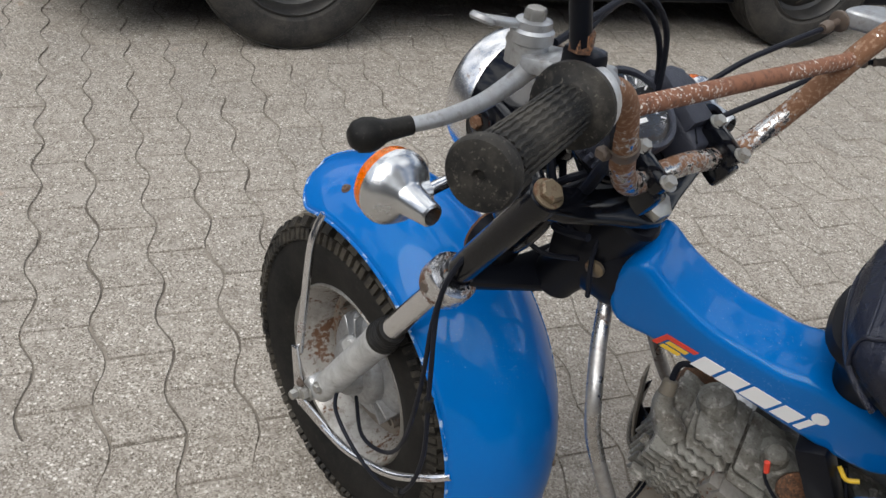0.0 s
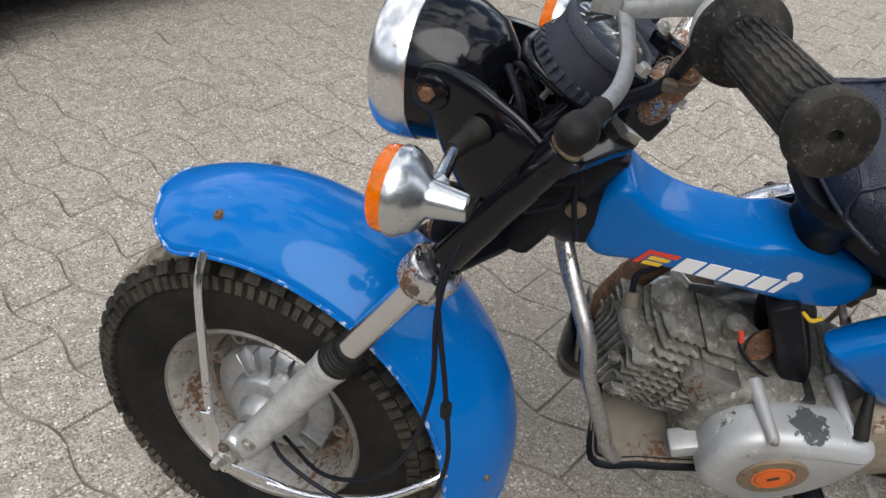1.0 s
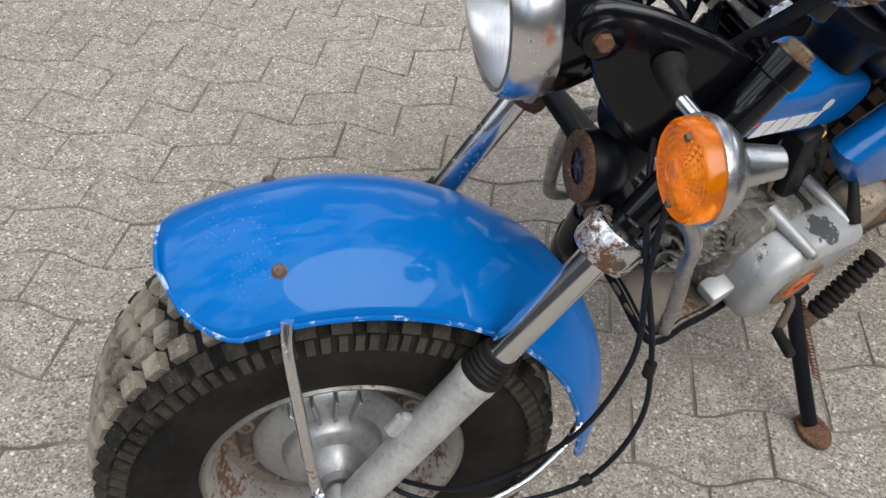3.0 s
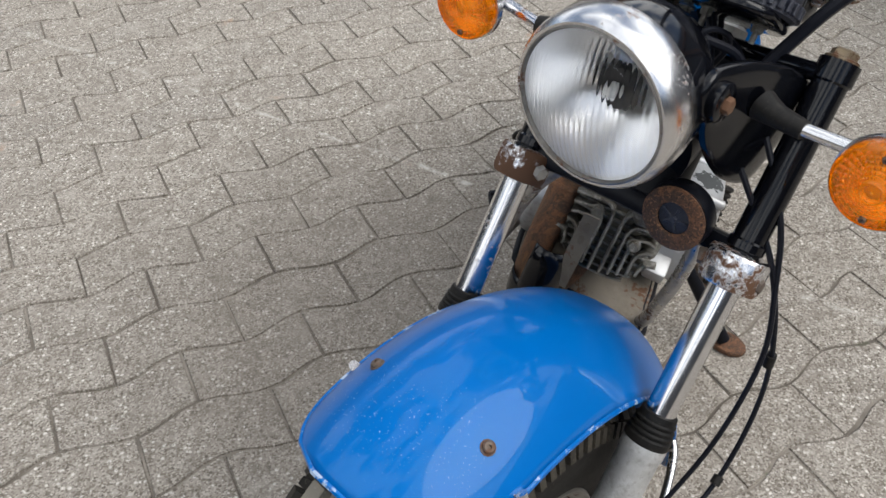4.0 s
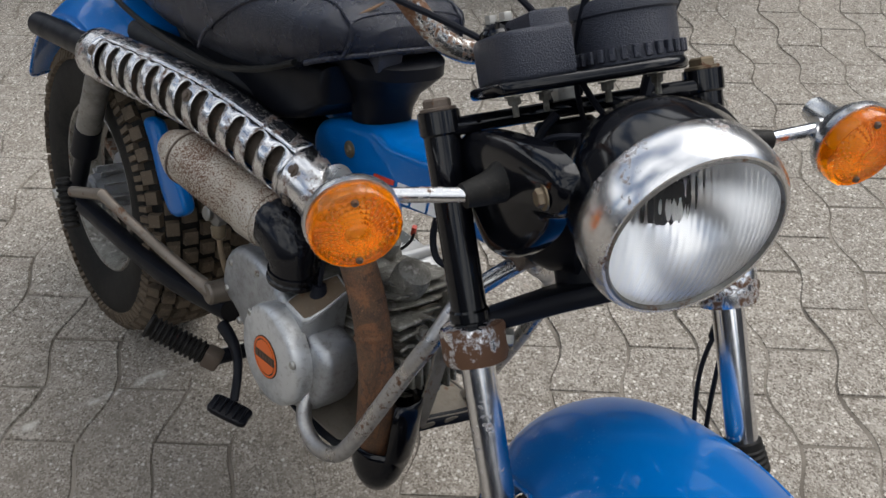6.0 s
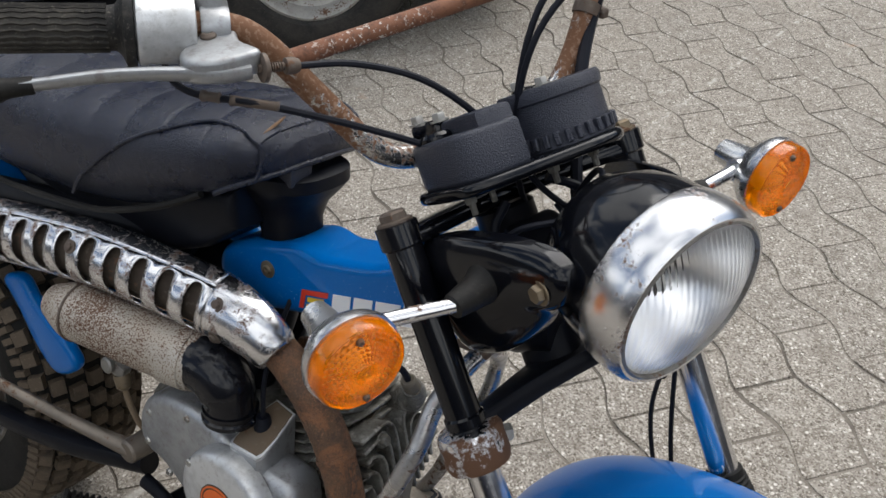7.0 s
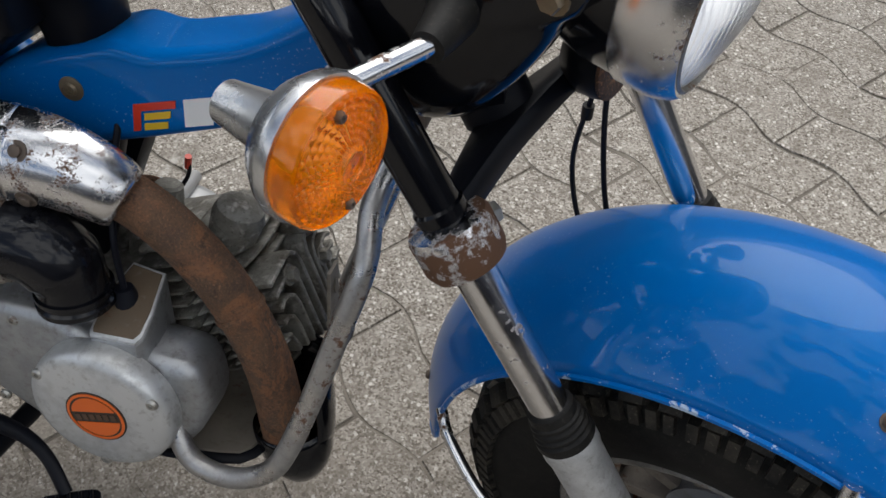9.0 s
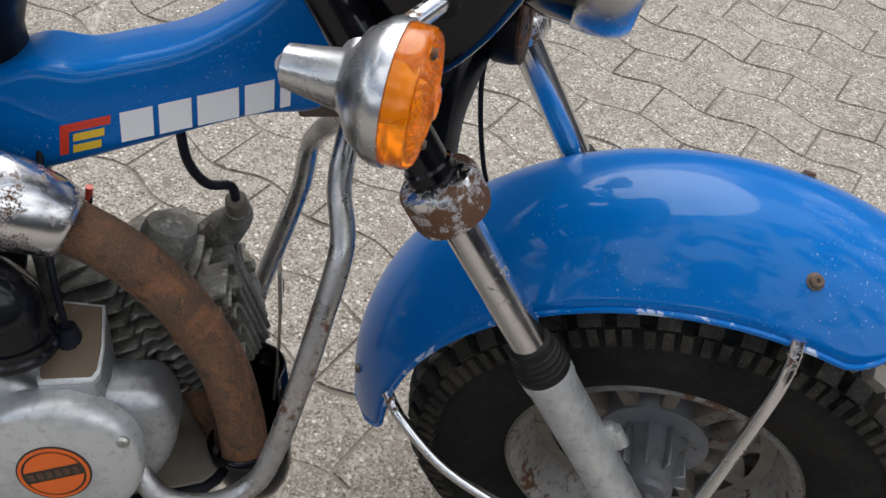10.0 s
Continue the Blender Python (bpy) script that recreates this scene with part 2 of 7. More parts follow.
def m_paver():
    p = Mat("concrete_paver", (0.330, 0.298, 0.255), 0.92, 0.0, 0.0, 0.3)
    rnd = p.n.new("ShaderNodeObjectInfo").outputs["Random"]
    isl = p.n.new("ShaderNodeNewGeometry").outputs["Random Per Island"]
    geo = p.n.new("ShaderNodeNewGeometry").outputs["Position"]
    p.co = geo
    p.tint(p.math("MULTIPLY", rnd, 0.5), (0.36, 0.325, 0.275))
    p.tint(p.math("MULTIPLY", p.ramp(isl, 0.3, 1.0), 0.5), (0.25, 0.235, 0.21))
    p.tint(p.math("MULTIPLY", p.ramp(p.noise(2.2, 4.0), 0.42, 0.72), 0.5), (0.23, 0.21, 0.185))
    p.tint(p.math("MULTIPLY", p.ramp(p.noise(38.0, 6.0, 0.7), 0.44, 0.66), 0.8), (0.150, 0.130, 0.105))
    p.tint(p.math("MULTIPLY", p.ramp(p.noise(85.0, 6.0, 0.75), 0.52, 0.66), 0.55), (0.44, 0.41, 0.365))
    # aggregate: pale and dark grains
    vor = p.n.new("ShaderNodeTexVoronoi")
    vor.inputs["Scale"].default_value = 115.0
    p.l.new(geo, vor.inputs["Vector"])
    sep = p.n.new("ShaderNodeSeparateColor")
    p.l.new(vor.outputs["Color"], sep.inputs["Color"])
    near = p.ramp(vor.outputs["Distance"], 0.42, 0.30)
    pale = p.math("MULTIPLY", p.ramp(sep.outputs[0], 0.68, 0.72), near)
    dark = p.math("MULTIPLY", p.ramp(sep.outputs[1], 0.70, 0.74), near)
    p.tint(p.math("MULTIPLY", pale, 0.95), (0.70, 0.66, 0.60))
    p.tint(p.math("MULTIPLY", dark, 0.85), (0.085, 0.070, 0.055))
    fine = p.n.new("ShaderNodeTexVoronoi")
    fine.inputs["Scale"].default_value = 330.0
    p.l.new(geo, fine.inputs["Vector"])
    sep2 = p.n.new("ShaderNodeSeparateColor")
    p.l.new(fine.outputs["Color"], sep2.inputs["Color"])
    p.tint(p.math("MULTIPLY", p.ramp(sep2.outputs[0], 0.55, 0.85), 0.75), (0.50, 0.46, 0.40))
    p.tint(p.math("MULTIPLY", p.ramp(sep2.outputs[1], 0.60, 0.85), 0.75), (0.11, 0.09, 0.07))
    p.tint(p.math("MULTIPLY", p.ramp(p.noise(14.0, 7.0, 0.68), 0.50, 0.66), 0.5), (0.20, 0.175, 0.145))
    p.tint(p.math("MULTIPLY", p.ramp(p.noise(9.0, 5.0, 0.6), 0.56, 0.70), 0.4), (0.42, 0.385, 0.335))
    p.tint(p.math("MULTIPLY", p.ramp(p.noise(4.5, 5.0, 0.6), 0.68, 0.74), 0.55), (0.33, 0.19, 0.11))
    # dirt and old oil below the engine, with the motorcycle's shade painted in
    far_ = p.n.new("ShaderNodeVectorMath")
    far_.operation = "DISTANCE"
    far_.inputs[1].default_value = (0.78, 1.18, 0.0)
    p.l.new(geo, far_.inputs[0])
    oil = p.math("ADD", far_.outputs["Value"], p.math("MULTIPLY", p.math("SUBTRACT", p.noise(6.0, 5.0, 0.65), 0.5), 0.7))
    p.tint(p.math("MULTIPLY", p.ramp(oil, 0.74, 0.30), 0.45), (0.130, 0.112, 0.092))
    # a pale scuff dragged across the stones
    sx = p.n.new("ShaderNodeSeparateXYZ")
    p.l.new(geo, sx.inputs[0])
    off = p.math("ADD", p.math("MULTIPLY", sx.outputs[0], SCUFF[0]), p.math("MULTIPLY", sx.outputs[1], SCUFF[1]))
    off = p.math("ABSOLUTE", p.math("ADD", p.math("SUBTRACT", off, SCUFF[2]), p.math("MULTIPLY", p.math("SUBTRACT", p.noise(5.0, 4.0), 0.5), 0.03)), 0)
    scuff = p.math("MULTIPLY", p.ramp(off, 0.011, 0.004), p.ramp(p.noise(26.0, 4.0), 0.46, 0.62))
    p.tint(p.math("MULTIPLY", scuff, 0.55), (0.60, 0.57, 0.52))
    p.bump(vor.outputs["Distance"], 0.45, 0.0016)
    p.bump(p.noise(500.0, 4.0), 0.5, 0.0012)
    return p.m


def m_joint():
    j = Mat("joint_sand", (0.120, 0.104, 0.086), 0.95, 0.0, 0.0, 0.2)
    j.tint(j.ramp(j.noise(5.0, 6.0), 0.42, 0.58), (0.25, 0.222, 0.187))
    j.tint(j.math("MULTIPLY", j.ramp(j.noise(20.0, 4.0), 0.62, 0.72), 0.5), (0.05, 0.065, 0.03))
    j.bump(j.noise(300.0, 5.0), 0.6, 0.003)
    return j.m


PAINT = m_paint()
PAINT_EDGE = m_paint("chipped_blue_edge", 0.115)
CHROME = m_chrome("chrome", 0.0)
CHROME_RUST = m_chrome("pitted_chrome", 0.30, 0.13)
CHROME_HALF = m_chrome("half_rusted_chrome", 0.60, 0.16, 75.0)
CHROME_SPOT = m_chrome("rust_spotted_chrome", 0.47, 0.20, 130.0)


def m_bar():
    """Chrome below, rust towards the grips."""
    c = Mat("rust_eaten_chrome", (0.55, 0.54, 0.52), 0.2, 1.0)
    sx = c.n.new("ShaderNodeSeparateXYZ")
    c.l.new(c.co, sx.inputs[0])
    f = c.math("ADD", c.math("MULTIPLY", c.noise(22.0, 5.0), 0.5), c.math("MULTIPLY", c.noise(190.0, 6.0, 0.65), 0.5))
    f = c.math("ADD", f, c.ramp(sx.outputs[2], 0.81, 0.93, 0.02, 0.17))
    f = c.ramp(f, 0.55, 0.60)
    c.tint(f, (0.16, 0.075, 0.036))
    c.tint(c.math("MULTIPLY", f, c.ramp(c.noise(240.0, 5.0), 0.5, 0.66)), (0.28, 0.17, 0.11))
    c.rough(f, 0.85)
    c.metal(f, 0.0)
    c.bump(f, 0.25, 0.0006)
    return c.m


BAR = m_bar()


def m_worn_rust():
    """Rust with flakes of the old plating left."""
    r = Mat("rust_with_plating_flakes", (0.20, 0.085, 0.045), 0.8)
    r.tint(r.ramp(r.noise(120.0, 6.0, 0.7), 0.48, 0.62), (0.12, 0.05, 0.028))
    left = r.math("MULTIPLY", r.ramp(r.noise(260.0, 4.0, 0.65), 0.57, 0.61), r.ramp(r.noise(14.0, 3.0), 0.42, 0.56))
    r.tint(left, (0.62, 0.58, 0.52))
    r.rough(left, 0.35)
    r.bump(r.noise(300.0, 5.0), 0.4, 0.001)
    return r.m


WORN_RUST = m_worn_rust()
SATIN = m_alloy("satin_chrome", (0.60, 0.61, 0.62), 0.24, 0.14, 0.0, 0.97)
DULL_CHROME = m_chrome("dull_chrome", 0.26, 0.24, 330.0)
CRASH = m_alloy("weathered_chrome_tube", (0.46, 0.45, 0.44), 0.27, 0.65, 0.28, 0.95)
SHIELD = m_chrome("flecked_chrome", 0.385, 0.20, 560.0)
BLACK = m_black("black_gloss_paint", 0.12, 0.004)
BLACK_SATIN = m_black("black_satin_steel", 0.34, 0.007)
PLASTIC = m_black("grained_black_plastic", 0.34, 0.032, 700.0)
ELBOW = m_black("glossy_rubber_hose", 0.24, 0.006)
RUST = m_rust()
RUST_PIPE = m_rust("rusted_exhaust", (0.12, 0.066, 0.036), 0.28)
ALLOY = m_alloy("cast_alloy", (0.41, 0.42, 0.43), 0.42, 0.75)
ALLOY_DIRTY = m_alloy("dirty_alloy", (0.29, 0.28, 0.26), 0.5, 1.0, 0.38)
SILVER = m_alloy("silver_painted_steel", (0.61, 0.62, 0.62), 0.36, 0.6, 0.14, 0.6)
FLAKED = m_flaked()
RIM_PAINT = m_alloy("silver_rim_paint", (0.42, 0.405, 0.38), 0.42, 1.0, 0.42, 0.5)
def m_speckled():
    a = Mat("rust_speckled_silver", (0.46, 0.42, 0.36), 0.48, 0.4)
    spots = a.math("ADD", a.math("MULTIPLY", a.noise(520.0, 4.0, 0.6), 0.75), a.math("MULTIPLY", a.noise(11.0, 3.0), 0.35))
    spots = a.ramp(spots, 0.575, 0.605)
    a.tint(a.math("MULTIPLY", a.ramp(a.noise(9.0, 5.0), 0.45, 0.75), 0.65), (0.25, 0.18, 0.115))
    a.tint(spots, (0.11, 0.055, 0.03))
    a.rough(spots, 0.9)
    a.metal(spots, 0.0)
    return a.m


MUFFLER = m_speckled()
GRIME = m_grime()
RUBBER = m_rubber("black_rubber", 0.006, 0.10, rough=0.55)
GRIP = m_rubber("worn_grip_rubber", 0.009, 0.55, (0.095, 0.085, 0.070), 0.6)
TYRE = m_rubber("dusty_tyre_rubber", 0.014, 1.0, (0.28, 0.250, 0.200), 0.75, 0.27)
MUDDY_TYRE = m_rubber("mud_caked_tyre", 0.015, 0.9, (0.125, 0.096, 0.068), 0.85, 0.25)
TYRE_SHOULDER = m_rubber("scuffed_shoulder_rubber", 0.008, 0.30, (0.14, 0.12, 0.09), 0.65)
TYRE_SIDE = m_rubber("black_sidewall", 0.004, 0.08, rough=0.7)
VINYL = m_vinyl()
ORANGE = m_orange()
GLASS = m_glass()
REFLECTOR = Mat("silvered_reflector", (0.97, 0.97, 0.97), 0.29, 1.0).m
SATIN_MIRROR = Mat("indicator_mirror", (0.97, 0.97, 0.97), 0.12, 1.0).m
WHITE = Mat("white_vinyl_print", (0.78, 0.78, 0.78), 0.35).m
RED = Mat("red_print", (0.62, 0.045, 0.02), 0.35).m
YELLOW = Mat("yellow_print", (0.75, 0.48, 0.03), 0.35).m
ORANGE_PRINT = Mat("orange_badge_print", (0.72, 0.13, 0.015), 0.38).m
DARK_PRINT_AND_SHADE = Mat("dark_print_and_slot_shade", (0.03, 0.025, 0.02), 0.5).m
BRASS = m_alloy("yellow_zinc_bolt", (0.22, 0.17, 0.11), 0.42, 0.5, 0.42, 0.7)
BOLT = m_alloy("zinc_bolt", (0.42, 0.41, 0.38), 0.38, 0.45, 0.25, 0.85)
RUST_BOLT = m_alloy("rusted_bolt", (0.13, 0.10, 0.08), 0.6, 0.6, 0.34, 0.5)
SPOKE_BROWN = m_alloy("stained_casting", (0.22, 0.19, 0.16), 0.58, 0.9, 0.36, 0.3)
HUB = m_alloy("dull_grey_hub", (0.24, 0.25, 0.27), 0.5, 0.7, 0.15, 0.5)
WALL = m_wall()
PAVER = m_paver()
JOINT = m_joint()
TRAY = m_alloy("dirt_caked_steel", (0.20, 0.175, 0.14), 0.8, 0.9, 0.32, 0.1)
PLATE_BROWN = m_alloy("worn_brown_plate", (0.27, 0.20, 0.13), 0.5, 0.6, 0.3, 0.5)
DIRTY_TAN = m_alloy("tan_stained_alloy", (0.16, 0.138, 0.105), 0.65, 0.9, 0.3, 0.2)
STAINED = m_alloy("rust_stained_cover", (0.34, 0.285, 0.215), 0.5, 0.9, 0.34, 0.3)
KICK = m_alloy("worn_brown_lever", (0.20, 0.17, 0.14), 0.42, 0.6, 0.36, 0.7)
MUD = m_alloy("brown_mud", (0.125, 0.088, 0.055), 0.85, 0.5, 0.34, 0.05)
TAN_RUST = m_alloy("tan_rusted_case", (0.27, 0.165, 0.085), 0.6, 0.8, 0.42, 0.1)
DARK_SILENCER = m_alloy("dark_brown_silencer", (0.050, 0.036, 0.025), 0.8, 0.5, 0.30, 0.1)
CABLE = m_black("cable_sheath", 0.45, 0.012)
MIRROR = Mat("mirror_glass", (0.85, 0.86, 0.87), 0.02, 1.0).m
CAR_TYRE = m_rubber("car_tyre_rubber", 0.022, 0.25)
CAR_RIM = m_alloy("black_steel_rim", (0.022, 0.022, 0.022), 0.4, 0.2, 0.0, 0.2)
CAR_RIM_PALE = m_alloy("pale_steel_rim", (0.42, 0.41, 0.38), 0.5, 0.4, 0.35, 0.3)
CAR_PAINT = m_black("dark_car_paint", 0.2, 0.02)


# ---- mesh helpers ----
PLACE = {}          # world pose of each part


def part(name, bm, material, parent, label="", m=None, smooth=38):
    """Links a bmesh as one mesh object under a thing or a part; m is the frame in which it is drawn."""
    me = bpy.data.meshes.new(name)
    bmesh.ops.recalc_face_normals(bm, faces=bm.faces)
    bm.to_mesh(me)
    bm.free()
    me.materials.append(material)
    if smooth:
        me.shade_smooth()
        me.set_sharp_from_angle(angle=radians(smooth))
    ob = new(name, me)
    m = m if m is not None else PLACE[parent.name]
    PLACE[ob.name] = m
    ob.parent = parent
    ob.matrix_basis = PLACE[parent.name].inverted() @ m
    if label:
        ob["label"] = label
    return ob


def thing(name, label, category, m=None, group="", kind=""):
    ob = new(name)
    m = m if m is not None else Matrix.Identity(4)
    ob.matrix_basis = m
    PLACE[ob.name] = m
    return tagged(ob, label, category, group, kind)


def BM():
    return bmesh.new()


def aim(p, way, up=(0, 0, 1)):
    """A pose at p whose z axis points along way."""
    z = Vector(way).normalized()
    u = Vector(up)
    if abs(z.dot(u.normalized())) > 0.98:
        u = Vector((1, 0, 0))
    x = u.cross(z).normalized()
    y = z.cross(x)
    r = Matrix((x, y, z)).transposed().to_4x4()
    return Matrix.Translation(p) @ r


def spline(pts, n=6):
    """A smooth line through the points."""
    pts = [Vector(p) for p in pts]
    if len(pts) < 3:
        return pts
    ext = [pts[0] * 2 - pts[1]] + pts + [pts[-1] * 2 - pts[-2]]
    out = []
    for i in range(1, len(ext) - 2):
        a, b, c, d = ext[i - 1:i + 3]
        for k in range(n):
            t = k / n
            out.append(0.5 * (2 * b + (c - a) * t + (2 * a - 5 * b + 4 * c - d) * t * t + (3 * b - a - 3 * c + d) * t ** 3))
    out.append(pts[-1])
    return out


def skin(bm, rings, closed=True, caps=True):
    """Bridges rings of equal length."""
    rows = [[bm.verts.new(p) for p in r] for r in rings]
    n = len(rows[0])
    for a, b in zip(rows, rows[1:]):
        for i in range(n if closed else n - 1):
            j = (i + 1) % n
            bm.faces.new((a[i], a[j], b[j], b[i]))
    if caps and closed:
        bm.faces.new(rows[0][::-1])
        bm.faces.new(rows[-1])
    return rows


def tube(bm, pts, r, seg=12, n=6, flat=1.0):
    """A round bar along a smooth line; r a radius or one for each point."""
    rs = list(r) if isinstance(r, (list, tuple)) else None
    line = spline(pts, n)
    m = len(line)
    t0 = (line[1] - line[0]).normalized()
    side = t0.orthogonal().normalized()
    rings = []
    for i, p in enumerate(line):
        t = (line[min(i + 1, m - 1)] - line[max(i - 1, 0)]).normalized()
        side = (side - t * side.dot(t)).normalized()
        up = t.cross(side)
        if rs:
            f = i / (m - 1) * (len(rs) - 1)
            k = min(int(f), len(rs) - 2)
            rad = rs[k] + (rs[k + 1] - rs[k]) * (f - k)
        else:
            rad = r
        rings.append([p + side * (rad * math.cos(2 * math.pi * j / seg)) + up * (rad * flat * math.sin(2 * math.pi * j / seg)) for j in range(seg)])
    skin(bm, rings)
    return bm


def lathe(bm, prof, m, seg=32, caps=True):
    """Turns a profile of (radius, height) round the z axis of m."""
    rings = [[m @ Vector((r * math.cos(2 * math.pi * j / seg), r * math.sin(2 * math.pi * j / seg), z)) for j in range(seg)] for r, z in prof]
    skin(bm, rings, True, caps)
    return bm


def rod(bm, a, b, r0, r1=None, seg=16, bev=0.0):
    a, b = Vector(a), Vector(b)
    h = (b - a).length
    r1 = r0 if r1 is None else r1
    prof = [(r0, 0), (r1, h)] if not bev else [(r0 - bev, 0), (r0, bev), (r1, h - bev), (r1 - bev, h)]
    return lathe(bm, prof, aim(a, b - a), seg)


def block(bm, size, m, bev=0.0, seg=2):
    g = bmesh.ops.create_cube(bm, size=1.0)
    vs = g["verts"]
    bmesh.ops.scale(bm, vec=size, verts=vs)
    if bev:
        es = list({e for v in vs for e in v.link_edges})
        r = bmesh.ops.bevel(bm, geom=es, offset=bev, segments=seg, affect="EDGES", profile=0.5)
        vs = list({v for f in r["faces"] for v in f.verts} | {v for v in vs if v.is_valid})
        # all verts of this block
        seen, todo = set(), [v for v in vs if v.is_valid]
        while todo:
            v = todo.pop()
            if v in seen:
                continue
            seen.add(v)
            todo += [e.other_vert(v) for e in v.link_edges]
        vs = list(seen)
    bmesh.ops.transform(bm, matrix=m, verts=vs)
    return bm


def prism(bm, poly, h, m, bev=0.0, seg=2, taper=1.0):
    """A plate of outline poly (x, y) and thickness h along z, with rounded rims; centred on z = 0."""
    c = Vector((sum(p[0] for p in poly) / len(poly), sum(p[1] for p in poly) / len(poly)))
    n = len(poly)

    def inset(d):
        out = []
        for i in range(n):
            a, b, e = Vector(poly[i - 1]), Vector(poly[i]), Vector(poly[(i + 1) % n])
            d1, d2 = (b - a).normalized(), (e - b).normalized()
            n1, n2 = Vector((-d1.y, d1.x)), Vector((-d2.y, d2.x))
            k = n1 + n2
            k = k / max(0.35, k.length_squared / 2) if k.length > 1e-6 else n1
            out.append(b + k * (d * sign))
        return out

    area = sum(poly[i - 1][0] * poly[i][1] - poly[i][0] * poly[i - 1][1] for i in range(n))
    sign = 1 if area > 0 else -1
    rings = []
    if bev:
        for k in range(seg + 1):
            a = math.pi / 2 * k / seg
            rings.append((inset(bev * (1 - math.sin(a))), -h / 2 + bev * (1 - math.cos(a))))
        rings += [(p, -z) for p, z in reversed(rings)]
    else:
        rings = [(inset(0), -h / 2), (inset(0), h / 2)]
    out = []
    for p, z in rings:
        s = 1 + (taper - 1) * (z + h / 2) / h
        out.append([m @ Vector((c.x + (q.x - c.x) * s, c.y + (q.y - c.y) * s, z)) for q in p])
    skin(bm, out)
    return bm


def smooth_poly(pts, n=4):
    """A closed smooth outline through the points."""
    p = [Vector((*q, 0)) for q in pts]
    k = len(p)
    out = []
    for i in range(k):
        a, b, c, d = p[i - 1], p[i], p[(i + 1) % k], p[(i + 2) % k]
        for j in range(n):
            t = j / n
            v = 0.5 * (2 * b + (c - a) * t + (2 * a - 5 * b + 4 * c - d) * t * t + (3 * b - a - 3 * c + d) * t ** 3)
            out.append((v.x, v.y))
    return out


def hexbolt(bm, p, way, r=0.007, h=0.006, washer=True):
    m = aim(p, way)
    if washer:
        lathe(bm, [(r * 1.35, 0), (r * 1.35, 0.0015)], m, 16)
    lathe(bm, [(r, 0.001), (r, h * 0.8), (r * 0.86, h)], m, 6)
    return bm


def screw(bm, p, way, r=0.005, h=0.004):
    m = aim(p, way)
    lathe(bm, [(r, 0), (r, h * 0.5), (r * 0.7, h), (r * 0.35, h), (r * 0.3, h * 0.6)], m, 12)
    return bm


def thick(ob, t, off=-1.0):
    s = ob.modifiers.new("thickness", "SOLIDIFY")
    s.thickness, s.offset = t, off
    return ob


XZ = Matrix(((1, 0, 0, 0), (0, 0, -1, 0), (0, 1, 0, 0), (0, 0, 0, 1)))      # draws (x, y) as (x, z), depth along -y


def side(y):
    return Matrix.Translation((0, y, 0)) @ XZ


# ---- the two frames of the motorcycle ----
# fork: origin below the front axle, x ahead, y to the rider's left; the bars are turned to the right
FORK = pose(0.0785, 1.149, 0, 0, 0, 131.0)
CROWN = FORK
# body: leans to its left on the side stand
BODY = pose(0.4244, 1.0555, 0.0102, -14.2, -1.7, 152.4)

bike = thing("motorcycle", "blue balloon-tyred vintage motorcycle leaning on its side stand", "motorcycle", pose(0.40, 1.0, 0))

# fork leg: distance s down from the top nut
TOP = Vector((-0.352, 0, 0.813))
DOWN = Vector((0.549, 0, -0.8358))
AHEAD = Vector((0.8358, 0, 0.549))
LEG_Y = {1: 0.125, -1: -0.134}      # rider's left, right


def leg(s, y=0.0, a=0.0):
    return TOP + DOWN * s + AHEAD * a + Vector((0, y, 0))


AXLE = Vector((0.014, 0, 0.268))


